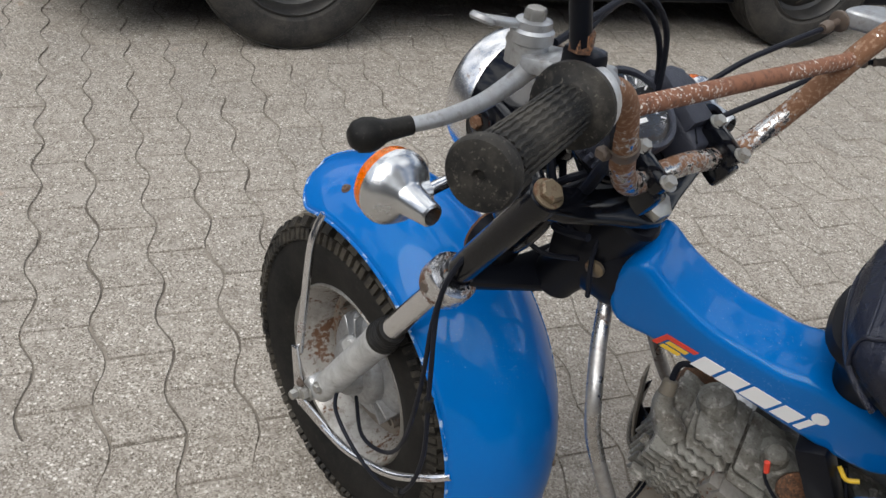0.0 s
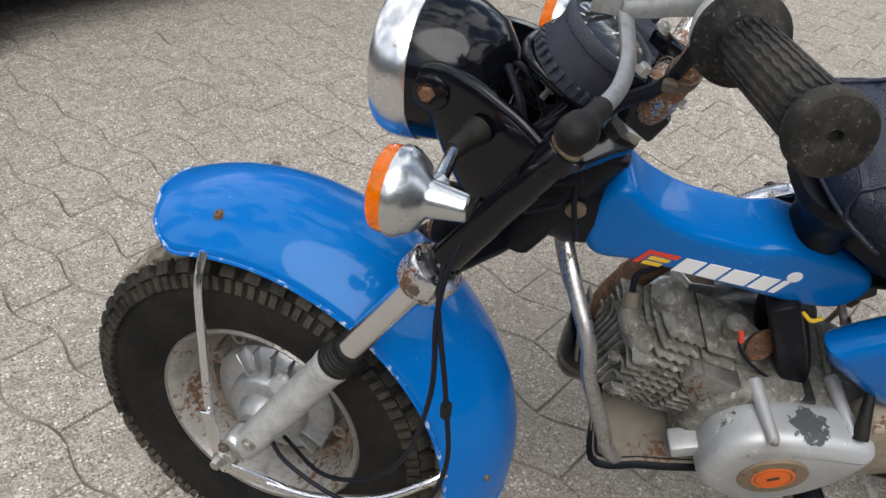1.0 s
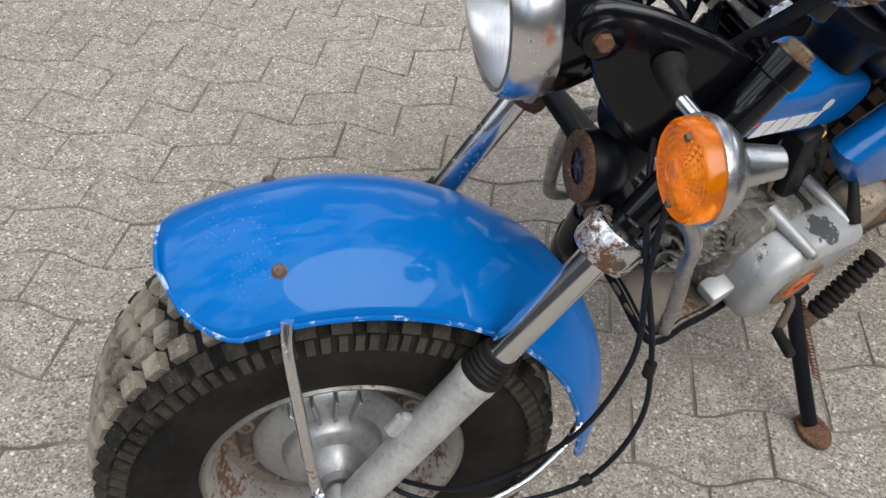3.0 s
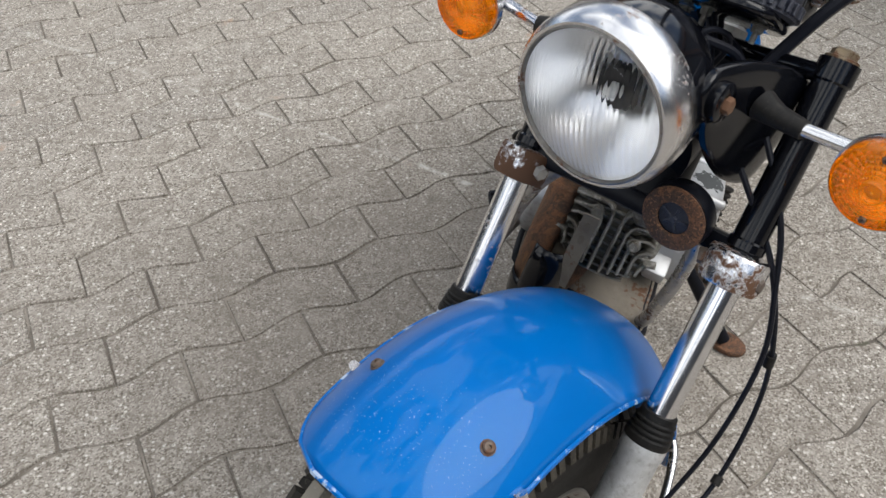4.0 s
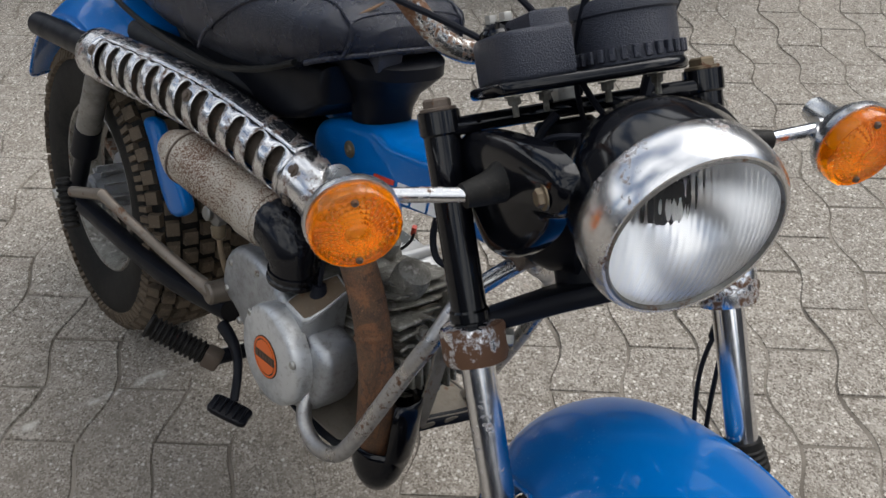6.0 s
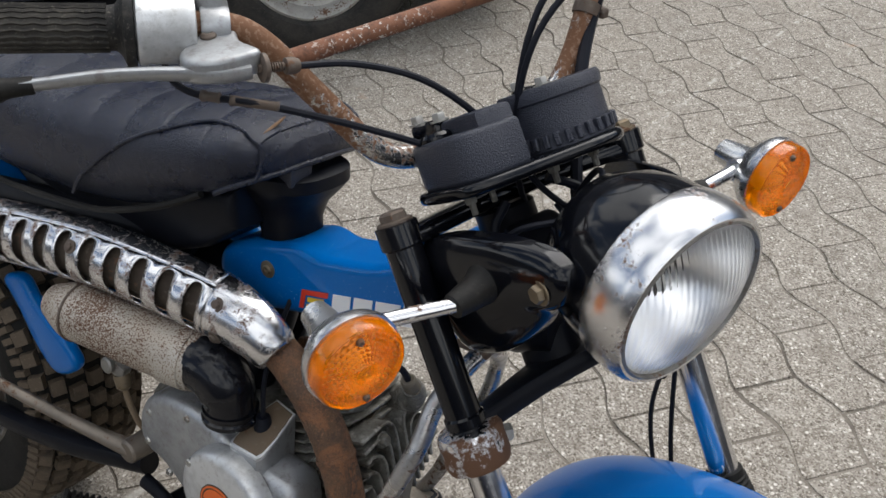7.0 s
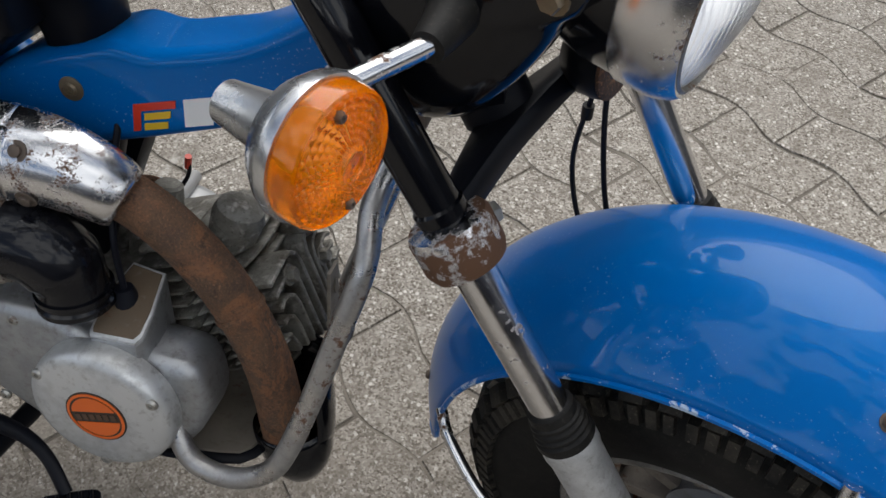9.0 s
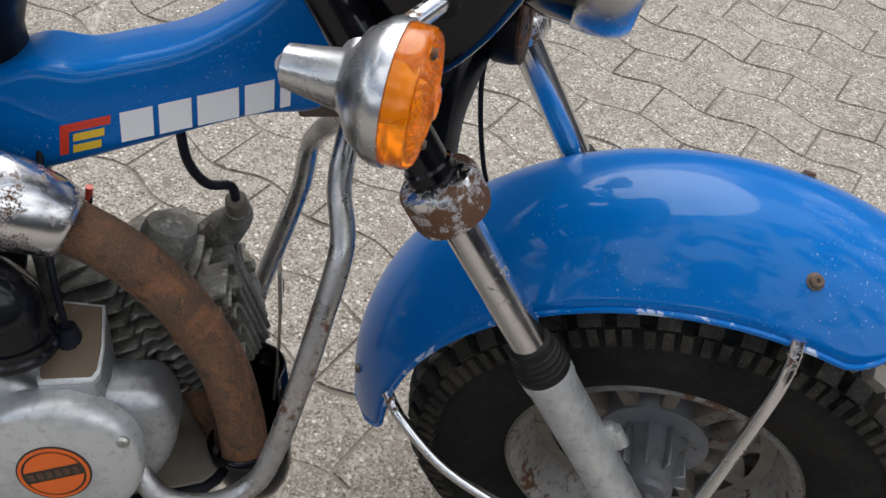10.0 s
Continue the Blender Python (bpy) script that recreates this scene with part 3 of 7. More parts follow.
# ---- wheels ----
def build_wheel(name, m, label, rim_mat):
    """m: pose of the wheel's centre, its y axis the axle."""
    turn = m @ pose(0, 0, 0, -90, 0, 0)     # lathe axis along y
    bm = BM()
    lathe(bm, [(0.148, -0.070), (0.152, -0.074), (0.147, -0.077), (0.141, -0.070), (0.137, -0.050), (0.131, -0.034),
               (0.127, -0.020), (0.127, 0.020), (0.131, 0.034), (0.137, 0.050), (0.141, 0.070), (0.147, 0.077), (0.152, 0.074),
               (0.148, 0.070), (0.141, 0.046), (0.133, 0.0), (0.141, -0.046)], turn, 56, False)
    w = part(name, bm, rim_mat, bike, label, Matrix.Identity(4))
    for y in (-0.0755, 0.0755):
        bm = BM()
        lathe(bm, [(0.1462, y - 0.0022), (0.1500, y - 0.0036), (0.1532, y), (0.1500, y + 0.0036), (0.1462, y + 0.0022)], turn, 56, False)
        part("rim_lip", bm, ALLOY_DIRTY, w, "rusted rolled rim lip", Matrix.Identity(4))
    # tyre carcass
    bm = BM()
    prof = [(0.146, -0.070), (0.160, -0.082), (0.185, -0.090), (0.212, -0.092), (0.236, -0.086), (0.250, -0.072), (0.2575, -0.045),
            (0.2600, 0.0), (0.2575, 0.045), (0.250, 0.072), (0.236, 0.086), (0.212, 0.092), (0.185, 0.090), (0.160, 0.082), (0.146, 0.070)]
    lathe(bm, prof, turn, 72, False)
    ty = part("tyre", bm, TYRE_SIDE, w, "black balloon tyre with worn block tread", Matrix.Identity(4))
    # tread blocks
    bm = BM()
    bm2 = BM()
    def knob(ang, y, r, tilt, lx, ly, h):
        k = m @ Matrix.Rotation(ang, 4, "Y") @ Matrix.Translation((0, y, r)) @ Matrix.Rotation(tilt, 4, "X")
        x0, y0 = lx / 2, ly / 2
        lo = [k @ Vector(v) for v in ((-x0, -y0, -0.006), (x0, -y0, -0.006), (x0, y0, -0.006), (-x0, y0, -0.006))]
        hi = [k @ Vector(v) for v in ((-x0 * 0.88, -y0 * 0.90, h), (x0 * 0.88, -y0 * 0.90, h), (x0 * 0.88, y0 * 0.90, h), (-x0 * 0.88, y0 * 0.90, h))]
        skin(bm2 if abs(y) > 0.06 else bm, [lo, hi])

    rows_t = ((46, 0.0, 0.0, 0.0250, 0.0225, 0.0, 0.2600), (46, 0.0285, 0.5, 0.0255, 0.0235, 0.08, 0.2592), (46, 0.0550, 0.0, 0.0250, 0.0215, 0.30, 0.2558),
              (46, 0.0760, 0.5, 0.0235, 0.0200, 0.80, 0.2475), (92, 0.0870, 0.0, 0.0105, 0.0190, 1.25, 0.2350))
    for n, y, off, lx, ly, tilt, r in rows_t:
        for i in range(n):
            for s_ in ((1, -1) if y else (1,)):
                a = 2 * math.pi * (i + off) / n + random.uniform(-0.006, 0.006) + (0.02 if s_ > 0 else 0)
                knob(a, y * s_, r, -tilt * s_, lx * random.uniform(0.9, 1.03), ly, 0.0105 if y < 0.08 else 0.0055)
    tr = part("tread", bm, TYRE if name == "front_wheel" else MUDDY_TYRE, w, "", Matrix.Identity(4), 25)
    tagged(tr, "dusty rubber tread blocks", kind="stuff")
    lugs = part("shoulder_tread", bm2, TYRE_SHOULDER if name == "front_wheel" else MUDDY_TYRE, w, "", Matrix.Identity(4), 25)
    tagged(lugs, "black rubber shoulder lugs", kind="stuff")
    # cast disc with five openings
    for k in range(10):
        bm = BM()
        a = 2 * math.pi * k / 10 + 0.3
        pts = [(0.052 * math.cos(a + d), 0.052 * math.sin(a + d)) for d in (-0.16, -0.08, 0.0, 0.08, 0.16)]
        pts += [(0.116 * math.cos(a + d), 0.116 * math.sin(a + d)) for d in (0.075, 0.04, 0.0, -0.04, -0.075)]
        prism(bm, [(x * 0.98, y * 0.98) for x, y in pts], 0.030, turn @ Matrix.Translation((0, 0, -0.012)), 0.003)
        spoke = part("spoke", bm, SPOKE_BROWN, w, "", Matrix.Identity(4))
        bm = BM()
        lathe(bm, [(0.011, 0.000), (0.011, 0.024), (0.006, 0.024), (0.006, 0.016)], turn @ Matrix.Translation((0.102 * math.cos(a), 0.102 * math.sin(a), 0)), 12)
        part("spoke_boss", bm, SPOKE_BROWN, spoke, "", Matrix.Identity(4))
    bm = BM()
    lathe(bm, [(0.112, -0.026), (0.128, -0.026), (0.130, 0.0), (0.128, 0.016), (0.112, 0.016), (0.110, 0.0)], turn, 48, False)
    part("wheel_ring", bm, SPOKE_BROWN, w, "rust-brown cast wheel ring", Matrix.Identity(4))
    bm = BM()
    lathe(bm, [(0.060, -0.030), (0.060, 0.030), (0.040, 0.034), (0.026, 0.074), (0.018, 0.100)], turn, 48)
    lathe(bm, [(0.034, -0.028), (0.030, -0.060), (0.026, -0.088), (0.022, -0.090), (0.020, -0.096), (0.012, -0.098)], turn, 32)
    hub = part("hub", bm, HUB, w, "grey cast brake hub", Matrix.Identity(4))
    for k in range(10):
        bm = BM()
        q = Matrix.Rotation(k * math.pi / 5, 4, "Y")
        block(bm, (0.012, 0.05, 0.003), m @ q @ Matrix.Translation((0.034, -0.053, 0)), 0.001, 1)
        part("hub_rib", bm, ALLOY, hub, "", Matrix.Identity(4))
    bm = BM()
    lathe(bm, [(0.092, 0.018), (0.092, 0.030), (0.086, 0.037), (0.060, 0.044), (0.057, 0.058), (0.052, 0.063), (0.036, 0.067), (0.030, 0.084), (0.022, 0.092)], turn, 56)
    plate = part("brake_plate", bm, ALLOY, w, "grey cast brake plate with ribs", Matrix.Identity(4))
    for a in (1.05, 1.35, 1.65, 1.95, -2.4, -2.7):
        bm = BM()
        q = Matrix.Rotation(-a, 4, "Y")
        block(bm, (0.050, 0.022, 0.004), m @ q @ Matrix.Translation((0.068, 0.042, 0)), 0.001, 1)
        part("plate_rib", bm, ALLOY, plate, "", Matrix.Identity(4))
    bm = BM()
    rod(bm, m @ Vector((0, -0.150, 0)), m @ Vector((0, 0.150, 0)), 0.0075)
    for s in (-1, 1):
        hexbolt(bm, m @ Vector((0, 0.146 * s, 0)), m.to_3x3() @ Vector((0, s, 0)), 0.011, 0.010)
    part("axle", bm, BOLT, w, "", Matrix.Identity(4))
    return w


fw_pose = FORK @ Matrix.Translation(AXLE)
build_wheel("front_wheel", fw_pose, "silver rim with rusty lip", RIM_PAINT)
build_wheel("rear_wheel", BODY @ Matrix.Translation((-0.845, -0.028, 0.283)), "grimy silver rim", GRIME)


# ---- fender ----
def fender_r(y):
    return 0.284 + 0.056 * (1 - abs(y / 0.104) ** 2.3)


def build_fender(name, m, a0, a1, tip0, tip1, label, mat=PAINT, W=0.104):
    bm = BM()
    nu, nv = 64, 28
    rows, edge_l, edge_r = [], [], []
    for i in range(nu + 1):
        u = i / nu
        a = radians(a0 + (a1 - a0) * u)
        w = W
        f = (u * abs(a1 - a0)) / tip0
        if f < 1:
            w = W * (0.30 + 0.70 * math.sqrt(max(0, 1 - (1 - f) ** 2)))
        f = ((1 - u) * abs(a1 - a0)) / tip1
        if f < 1:
            w = W * (0.45 + 0.55 * math.sqrt(max(0, 1 - (1 - f) ** 2)))
        row = []
        for j in range(nv + 1):
            y = w * (2 * j / nv - 1)
            r = fender_r(y)
            row.append(m @ Vector((r * math.cos(a), y, r * math.sin(a))))
        rows.append(row)
        edge_l.append(row[0])
        edge_r.append(row[-1])
    skin(bm, rows, False, False)
    f = part(name, bm, mat, bike, label, Matrix.Identity(4))
    thick(f, 0.0022, 0.0)
    bm = BM()
    loop = edge_l + rows[-1][1:-1] + edge_r[::-1] + rows[0][1:-1][::-1]
    tube(bm, loop + [loop[0]], 0.0028, 6, 1)
    part("rolled_edge", bm, PAINT_EDGE, f, "", Matrix.Identity(4))
    return f


fender = build_fender("front_fender", fw_pose, 63.5, 188.0, 11.0, 9.0, "glossy blue steel front fender with chips and scratches")
for y in (0.067, -0.067):
    bm = BM()
    a = radians(82.7)
    r = fender_r(y) + 0.001
    lathe(bm, [(0.0075, 0), (0.0075, 0.0010), (0.0058, 0.0014), (0.0058, 0.0035), (0.0045, 0.005), (0.002, 0.005), (0.002, 0.003)],
          aim(fw_pose @ Vector((r * math.cos(a), y, r * math.sin(a))), fw_pose.to_3x3() @ Vector((math.cos(a), y * 9, math.sin(a)))), 12)
    part("fender_bolt", bm, RUST_BOLT, fender, "rusty dome bolt", Matrix.Identity(4))
for y in (0.06, -0.06):
    bm = BM()
    a = radians(176)
    r = fender_r(y) + 0.001
    screw(bm, fw_pose @ Vector((r * math.cos(a), y, r * math.sin(a))), fw_pose.to_3x3() @ Vector((math.cos(a), y * 9, math.sin(a))), 0.005, 0.004)
    part("fender_bolt", bm, RUST_BOLT, fender, "", Matrix.Identity(4))

# ---- fork ----
for s, lab in ((1, "left"), (-1, "right")):
    y = LEG_Y[s]
    bm = BM()
    rod(bm, leg(0.004, y), leg(0.206, y), 0.0165, 0.0165, 28)
    lathe(bm, [(0.0165, 0), (0.0190, 0.001), (0.0190, 0.020), (0.0168, 0.022)], aim(leg(0.004, y), DOWN), 28)
    lathe(bm, [(0.0165, 0.0), (0.0185, 0.002), (0.0185, 0.010), (0.0165, 0.012)], aim(leg(0.182, y), DOWN), 28)
    cover = part("fork_cover", bm, BLACK, bike, "black painted upper fork tube", FORK)
    bm = BM()
    lathe(bm, [(0.0162, 0), (0.0162, 0.002), (0.0140, 0.003)], aim(leg(0.004, y), -DOWN), 24)
    lathe(bm, [(0.0128, 0.002), (0.0128, 0.0085), (0.0105, 0.0105)], aim(leg(0.004, y), -DOWN), 6)
    part("top_nut", bm, BRASS if s > 0 else RUST_BOLT, cover, "hexagonal fork top nut with rust", FORK)
    # clamp collar
    bm = BM()
    lathe(bm, [(0.020, 0), (0.0285, 0.002), (0.0305, 0.006), (0.0305, 0.030), (0.0285, 0.036), (0.018, 0.038)], aim(leg(0.195, y), DOWN), 36)
    rod(bm, leg(0.213, y - 0.018 * s, 0.006), leg(0.213, y - 0.026 * s, 0.008), 0.0105, 0.0095, 18, 0.002)
    clamp = part("fork_clamp", bm, CHROME_HALF if s < 0 else CHROME_SPOT, bike, "chromed fork clamp spotted with rust", FORK)
    if s > 0:
        bm = BM()
        hexbolt(bm, leg(0.217, y + 0.026 * s, 0.004), (0, s, 0), 0.0075, 0.006)
        part("side_bolt", bm, RUST_BOLT, clamp, "", FORK)
    bm = BM()
    hexbolt(bm, leg(0.213, y - 0.025 * s, 0.008), (0.4, -s, 0.0), 0.0085, 0.010)
    part("pinch_bolt", bm, RUST_BOLT if s > 0 else BOLT, clamp, "", FORK)
    # stanchion
    bm = BM()
    rod(bm, leg(0.215, y), leg(0.430, y), 0.0158, 0.0158, 28)
    part("stanchion", bm, CHROME_RUST if s < 0 else CHROME, bike, "chrome fork stanchion", FORK)
    # boot
    bm = BM()
    prof = [(0.0160, -0.003), (0.0188, -0.002), (0.0195, 0.002)]
    for k in range(3):
        z = 0.005 + k * 0.0058
        r = 0.0196 + 0.0009 * k
        prof += [(r, z), (r + 0.0016, z + 0.0016), (r + 0.0016, z + 0.0036), (r, z + 0.0050)]
    prof += [(0.0240, 0.024), (0.0243, 0.030), (0.0228, 0.033)]
    lathe(bm, prof, aim(leg(0.376, y), DOWN), 32)
    part("fork_boot", bm, RUBBER, bike, "ribbed black rubber fork boot", FORK)
    # lower leg
    bm = BM()
    lathe(bm, [(0.0190, 0), (0.0226, 0.002), (0.0236, 0.006), (0.0236, 0.016), (0.0222, 0.022), (0.0217, 0.120), (0.0212, 0.180), (0.0208, 0.243), (0.0180, 0.250)],
          aim(leg(0.403, y), DOWN), 32)
    block(bm, (0.014, 0.012, 0.034), aim(leg(0.512, y - 0.006 * s, 0.024), DOWN, (0, 1, 0)), 0.004, 2)
    rod(bm, leg(0.502, y - 0.006 * s, 0.030), leg(0.524, y - 0.006 * s, 0.030), 0.006, 0.006, 12)
    block(bm, (0.036, 0.040, 0.036), aim(AXLE + Vector((0.0, y, 0.004)), DOWN, (0, 1, 0)), 0.010, 3)
    low = part("fork_slider", bm, SILVER, bike, "silver painted lower fork leg", FORK)
    bm = BM()
    hexbolt(bm, leg(0.614, y + 0.0205 * s), (0, s, 0), 0.0075, 0.006)
    part("drain_bolt", bm, BOLT, low, "", FORK)
    # fender stays
    bm = BM()
    tube(bm, [(0.053, 0.103 * s, 0.556), (0.055, 0.113 * s, 0.535), (0.053, 0.124 * s, 0.500), (0.046, 0.137 * s, 0.400), (0.040, 0.146 * s, 0.330)], 0.0062, 10, 5)
    part("fender_stay", bm, CHROME_RUST, fender, "pitted chrome fender stay", FORK)
    bm = BM()
    tube(bm, [(-0.045, 0.154 * s, 0.250), (-0.110, 0.150 * s, 0.252), (-0.190, 0.138 * s, 0.275), (-0.245, 0.118 * s, 0.308), (-0.268, 0.100 * s, 0.322)], 0.0060, 10, 5)
    part("fender_stay", bm, CHROME_RUST, fender, "pitted chrome fender stay", FORK)
    bm = BM()
    prism(bm, [(0.048, 0.342), (0.034, 0.345), (0.010, 0.262), (0.006, 0.246), (0.022, 0.238), (0.034, 0.246), (0.036, 0.262)], 0.005, side(0.153 * s), 0.0012, 1)
    prism(bm, [(0.028, 0.240), (0.020, 0.262), (-0.054, 0.260), (-0.070, 0.256), (-0.070, 0.245), (-0.050, 0.240)], 0.0042, side(0.1535 * s), 0.0012, 1)
    bk = part("stay_bracket", bm, CHROME_RUST, fender, "rusty stay bracket on the fork end", FORK)
    bm = BM()
    hexbolt(bm, (0.026, 0.156 * s, 0.262), (0, s, 0), 0.008, 0.012)
    part("bracket_bolt", bm, BOLT, bk, "", FORK)
    bm = BM()
    hexbolt(bm, (0.016, 0.156 * s, 0.292), (0, s, 0), 0.006, 0.006)
    part("bracket_bolt", bm, RUST_BOLT, bk, "", FORK)

# lower bridge between the legs
bm = BM()
poly = smooth_poly([(-0.128, -0.010), (-0.06, -0.040), (0.0, -0.058), (0.06, -0.040), (0.128, -0.012), (0.128, 0.008), (0.05, -0.004), (0.0, -0.006), (-0.05, -0.004), (-0.128, 0.008)], 3)
prism(bm, poly, 0.022, Matrix.Translation(leg(0.198)) @ Matrix((( 0, AHEAD.x, -DOWN.x, 0), (1, 0, 0, 0), (0, AHEAD.z, -DOWN.z, 0), (0, 0, 0, 1))), 0.006, 2)
part("lower_bridge", bm, BLACK_SATIN, bike, "black lower fork bridge", FORK)
# upper bridge
bm = BM()
poly = smooth_poly([(-0.128, -0.016), (-0.05, -0.048), (0.0, -0.066), (0.05, -0.048), (0.128, -0.016), (0.128, 0.016), (0.06, -0.006), (0.0, -0.016), (-0.06, -0.006), (-0.128, 0.016)], 3)
PERP = Matrix(((0, AHEAD.x, -DOWN.x, 0), (1, 0, 0, 0), (0, AHEAD.z, -DOWN.z, 0), (0, 0, 0, 1)))   # (across, ahead, up the fork)
prism(bm, poly, 0.016, Matrix.Translation(leg(0.020)) @ PERP, 0.005, 2)
up_bridge = part("upper_bridge", bm, BLACK, bike, "black upper fork bridge", FORK)
bm = BM()
lathe(bm, [(0.019, 0), (0.019, 0.010), (0.012, 0.014)], aim(leg(0.012, 0, -0.045), -DOWN), 6)
part("stem_nut", bm, BOLT, up_bridge, "", FORK)
# head tube and its cover
bm = BM()
rod(bm, leg(0.030, 0, -0.045), leg(0.196, 0, -0.045), 0.030, 0.030, 28, 0.004)
part("head_tube", bm, BLACK_SATIN, bike, "black steering head", FORK)

# horn
bm = BM()
hm = aim((-0.232, 0.060, 0.668), (0.97, 0.0, 0.10))
lathe(bm, [(0.012, -0.030), (0.022, -0.026), (0.0335, -0.010), (0.0345, 0.004), (0.0335, 0.010)], hm, 32)
horn = part("horn", bm, BLACK_SATIN, bike, "round horn with a rusted face", FORK)
bm = BM()
lathe(bm, [(0.0325, 0.009), (0.0335, 0.013), (0.030, 0.015), (0.018, 0.0145), (0.0165, 0.012)], hm, 32, False)
part("horn_ring", bm, RUST, horn, "rusted horn rim", FORK)
bm = BM()
lathe(bm, [(0.017, 0.010), (0.010, 0.011), (0.004, 0.013), (0.003, 0.015)], hm, 24)
for k in range(5):
    a = k * 1.2566
    block(bm, (0.010, 0.003, 0.002), hm @ Matrix.Rotation(a, 4, "Z") @ Matrix.Translation((0.009, 0, 0.0125)), 0.0006, 1)
part("horn_grille", bm, PLASTIC, horn, "", FORK)
bm = BM()
tube(bm, [(-0.245, 0.060, 0.655), (-0.250, 0.085, 0.645), (-0.245, 0.104, 0.640)], 0.007, 8, 4)
part("horn_bracket", bm, RUST_BOLT, horn, "", FORK)

# ---- headlight ----
HL = Matrix.Translation((-0.16, 0, 0.803)) @ pose(0, 0, 0, 0, 92.0, 0)      # z axis ahead
bm = BM()
lathe(bm, [(0.002, -0.112), (0.030, -0.106), (0.055, -0.088), (0.070, -0.062), (0.0765, -0.040), (0.0785, -0.016)], HL, 56, False)
shell = part("headlight_shell", bm, BLACK, bike, "glossy black headlight bowl", CROWN)
bm = BM()
lathe(bm, [(0.0790, -0.018), (0.0803, -0.016), (0.0812, -0.004), (0.0810, 0.008), (0.0788, 0.017), (0.0750, 0.0225), (0.0715, 0.022), (0.0700, 0.018), (0.0705, 0.0)], HL, 64, False)
part("headlight_rim", bm, DULL_CHROME, shell, "chrome headlight rim with rust pits", CROWN)
bm = BM()
lathe(bm, [(0.0715, 0.019), (0.0725, 0.0225), (0.0705, 0.0235), (0.0690, 0.020)], HL, 64, False)
part("rim_gasket", bm, ALLOY_DIRTY, shell, "", CROWN)
# reflector bowl
bm = BM()
lathe(bm, [(0.006, -0.052), (0.018, -0.047), (0.034, -0.034), (0.050, -0.014), (0.062, 0.006), (0.0700, 0.017)], HL, 56, False)
part("reflector", bm, REFLECTOR, shell, "silvered headlight reflector", CROWN)
bm = BM()
lathe(bm, [(0.0030, -0.043), (0.0180, -0.042), (0.0190, -0.036), (0.0170, -0.033), (0.0020, -0.032)], HL, 40)
part("bulb_shield", bm, Mat("bulb_shield_steel", (0.035, 0.035, 0.035), 0.45, 0.3).m, shell, "", CROWN)
bm = BM()
lathe(bm, [(0.0040, -0.034), (0.0060, -0.030), (0.0060, -0.020), (0.0030, -0.016)], HL, 20)
part("bulb", bm, Mat("bulb_glass", (0.85, 0.85, 0.82), 0.08).m, shell, "", CROWN)


def fluted_lens():
    """Bowed glass with upright flutes moulded into it."""
    b = BM()
    n, rr = 150, 0.0700
    rows_ = []
    for i in range(n + 1):
        row = []
        for j in range(n + 1):
            u, v = 2 * i / n - 1, 2 * j / n - 1
            x = u * math.sqrt(1 - v * v / 2) * rr
            y = v * math.sqrt(1 - u * u / 2) * rr
            q = (x * x + y * y) / rr ** 2
            z = 0.0195 + 0.019 * (1 - q)
            amp = 0.00085 if q > 0.62 else (0.00100 if x > 0.006 else 0.00045)
            row.append(HL @ Vector((x, y, z - amp * abs(math.sin(y / 0.0056 * math.pi)) * min(1, (1 - q) * 10))))
        rows_.append(row)
    skin(b, rows_, False, False)
    return b


lens = part("headlight_lens", fluted_lens(), GLASS, shell, "clear fluted headlight glass", CROWN, 60)
lens.visible_shadow = False
for s in (1, -1):
    bm = BM()
    lathe(bm, [(0.016, 0), (0.018, 0.003), (0.018, 0.010), (0.015, 0.012)], aim((-0.208, 0.077 * s, 0.812), (0, s, 0)), 24)
    part("bolt_boss", bm, BLACK, shell, "", CROWN)
    bm = BM()
    hexbolt(bm, (-0.206, 0.0905 * s - 0.003, 0.812), (0, s, 0), 0.0078, 0.007)
    part("headlight_bolt", bm, BRASS, shell, "hexagonal bolt with rust", CROWN)
    bm = BM()
    poly = smooth_poly([(-0.188, 0.821), (-0.190, 0.806), (-0.203, 0.790), (-0.214, 0.764), (-0.232, 0.734), (-0.258, 0.706), (-0.292, 0.696), (-0.328, 0.738), (-0.344, 0.778), (-0.314, 0.806), (-0.275, 0.824), (-0.245, 0.834), (-0.212, 0.838), (-0.195, 0.834)], 4)
    mx, mz = -0.262, 0.775
    rings = [[(x, -0.010, z) for x, z in poly]]
    for f, h in ((1.0, 0.0), (0.985, 0.0045), (0.94, 0.0085), (0.84, 0.0125), (0.68, 0.0155), (0.48, 0.0175), (0.26, 0.0185), (0.08, 0.0188)):
        rings.append([(mx + (x - mx) * f, h, mz + (z - mz) * f) for x, z in poly])
    skin(bm, rings)
    for v in bm.verts:
        v.co.y = s * (0.078 + v.co.y * (1.0 if s < 0 else 0.45) + 0.24 * max(0.0, -0.215 - v.co.x)) - 0.003
    bmesh.ops.recalc_face_normals(bm, faces=bm.faces)
    ear = part("headlight_bracket", bm, BLACK, bike, "black pressed headlight bracket", CROWN)
    bm = BM()
    tube(bm, [(-0.262, 0.098 * s, 0.792), (-0.257, 0.116 * s, 0.790), (-0.253, 0.142 * s, 0.789)], [0.021, 0.0145, 0.0105] if s < 0 else [0.0145, 0.0105, 0.0085], 18, 4)
    part("stalk_boss", bm, RUBBER, ear, "black rubber stalk mount", CROWN)

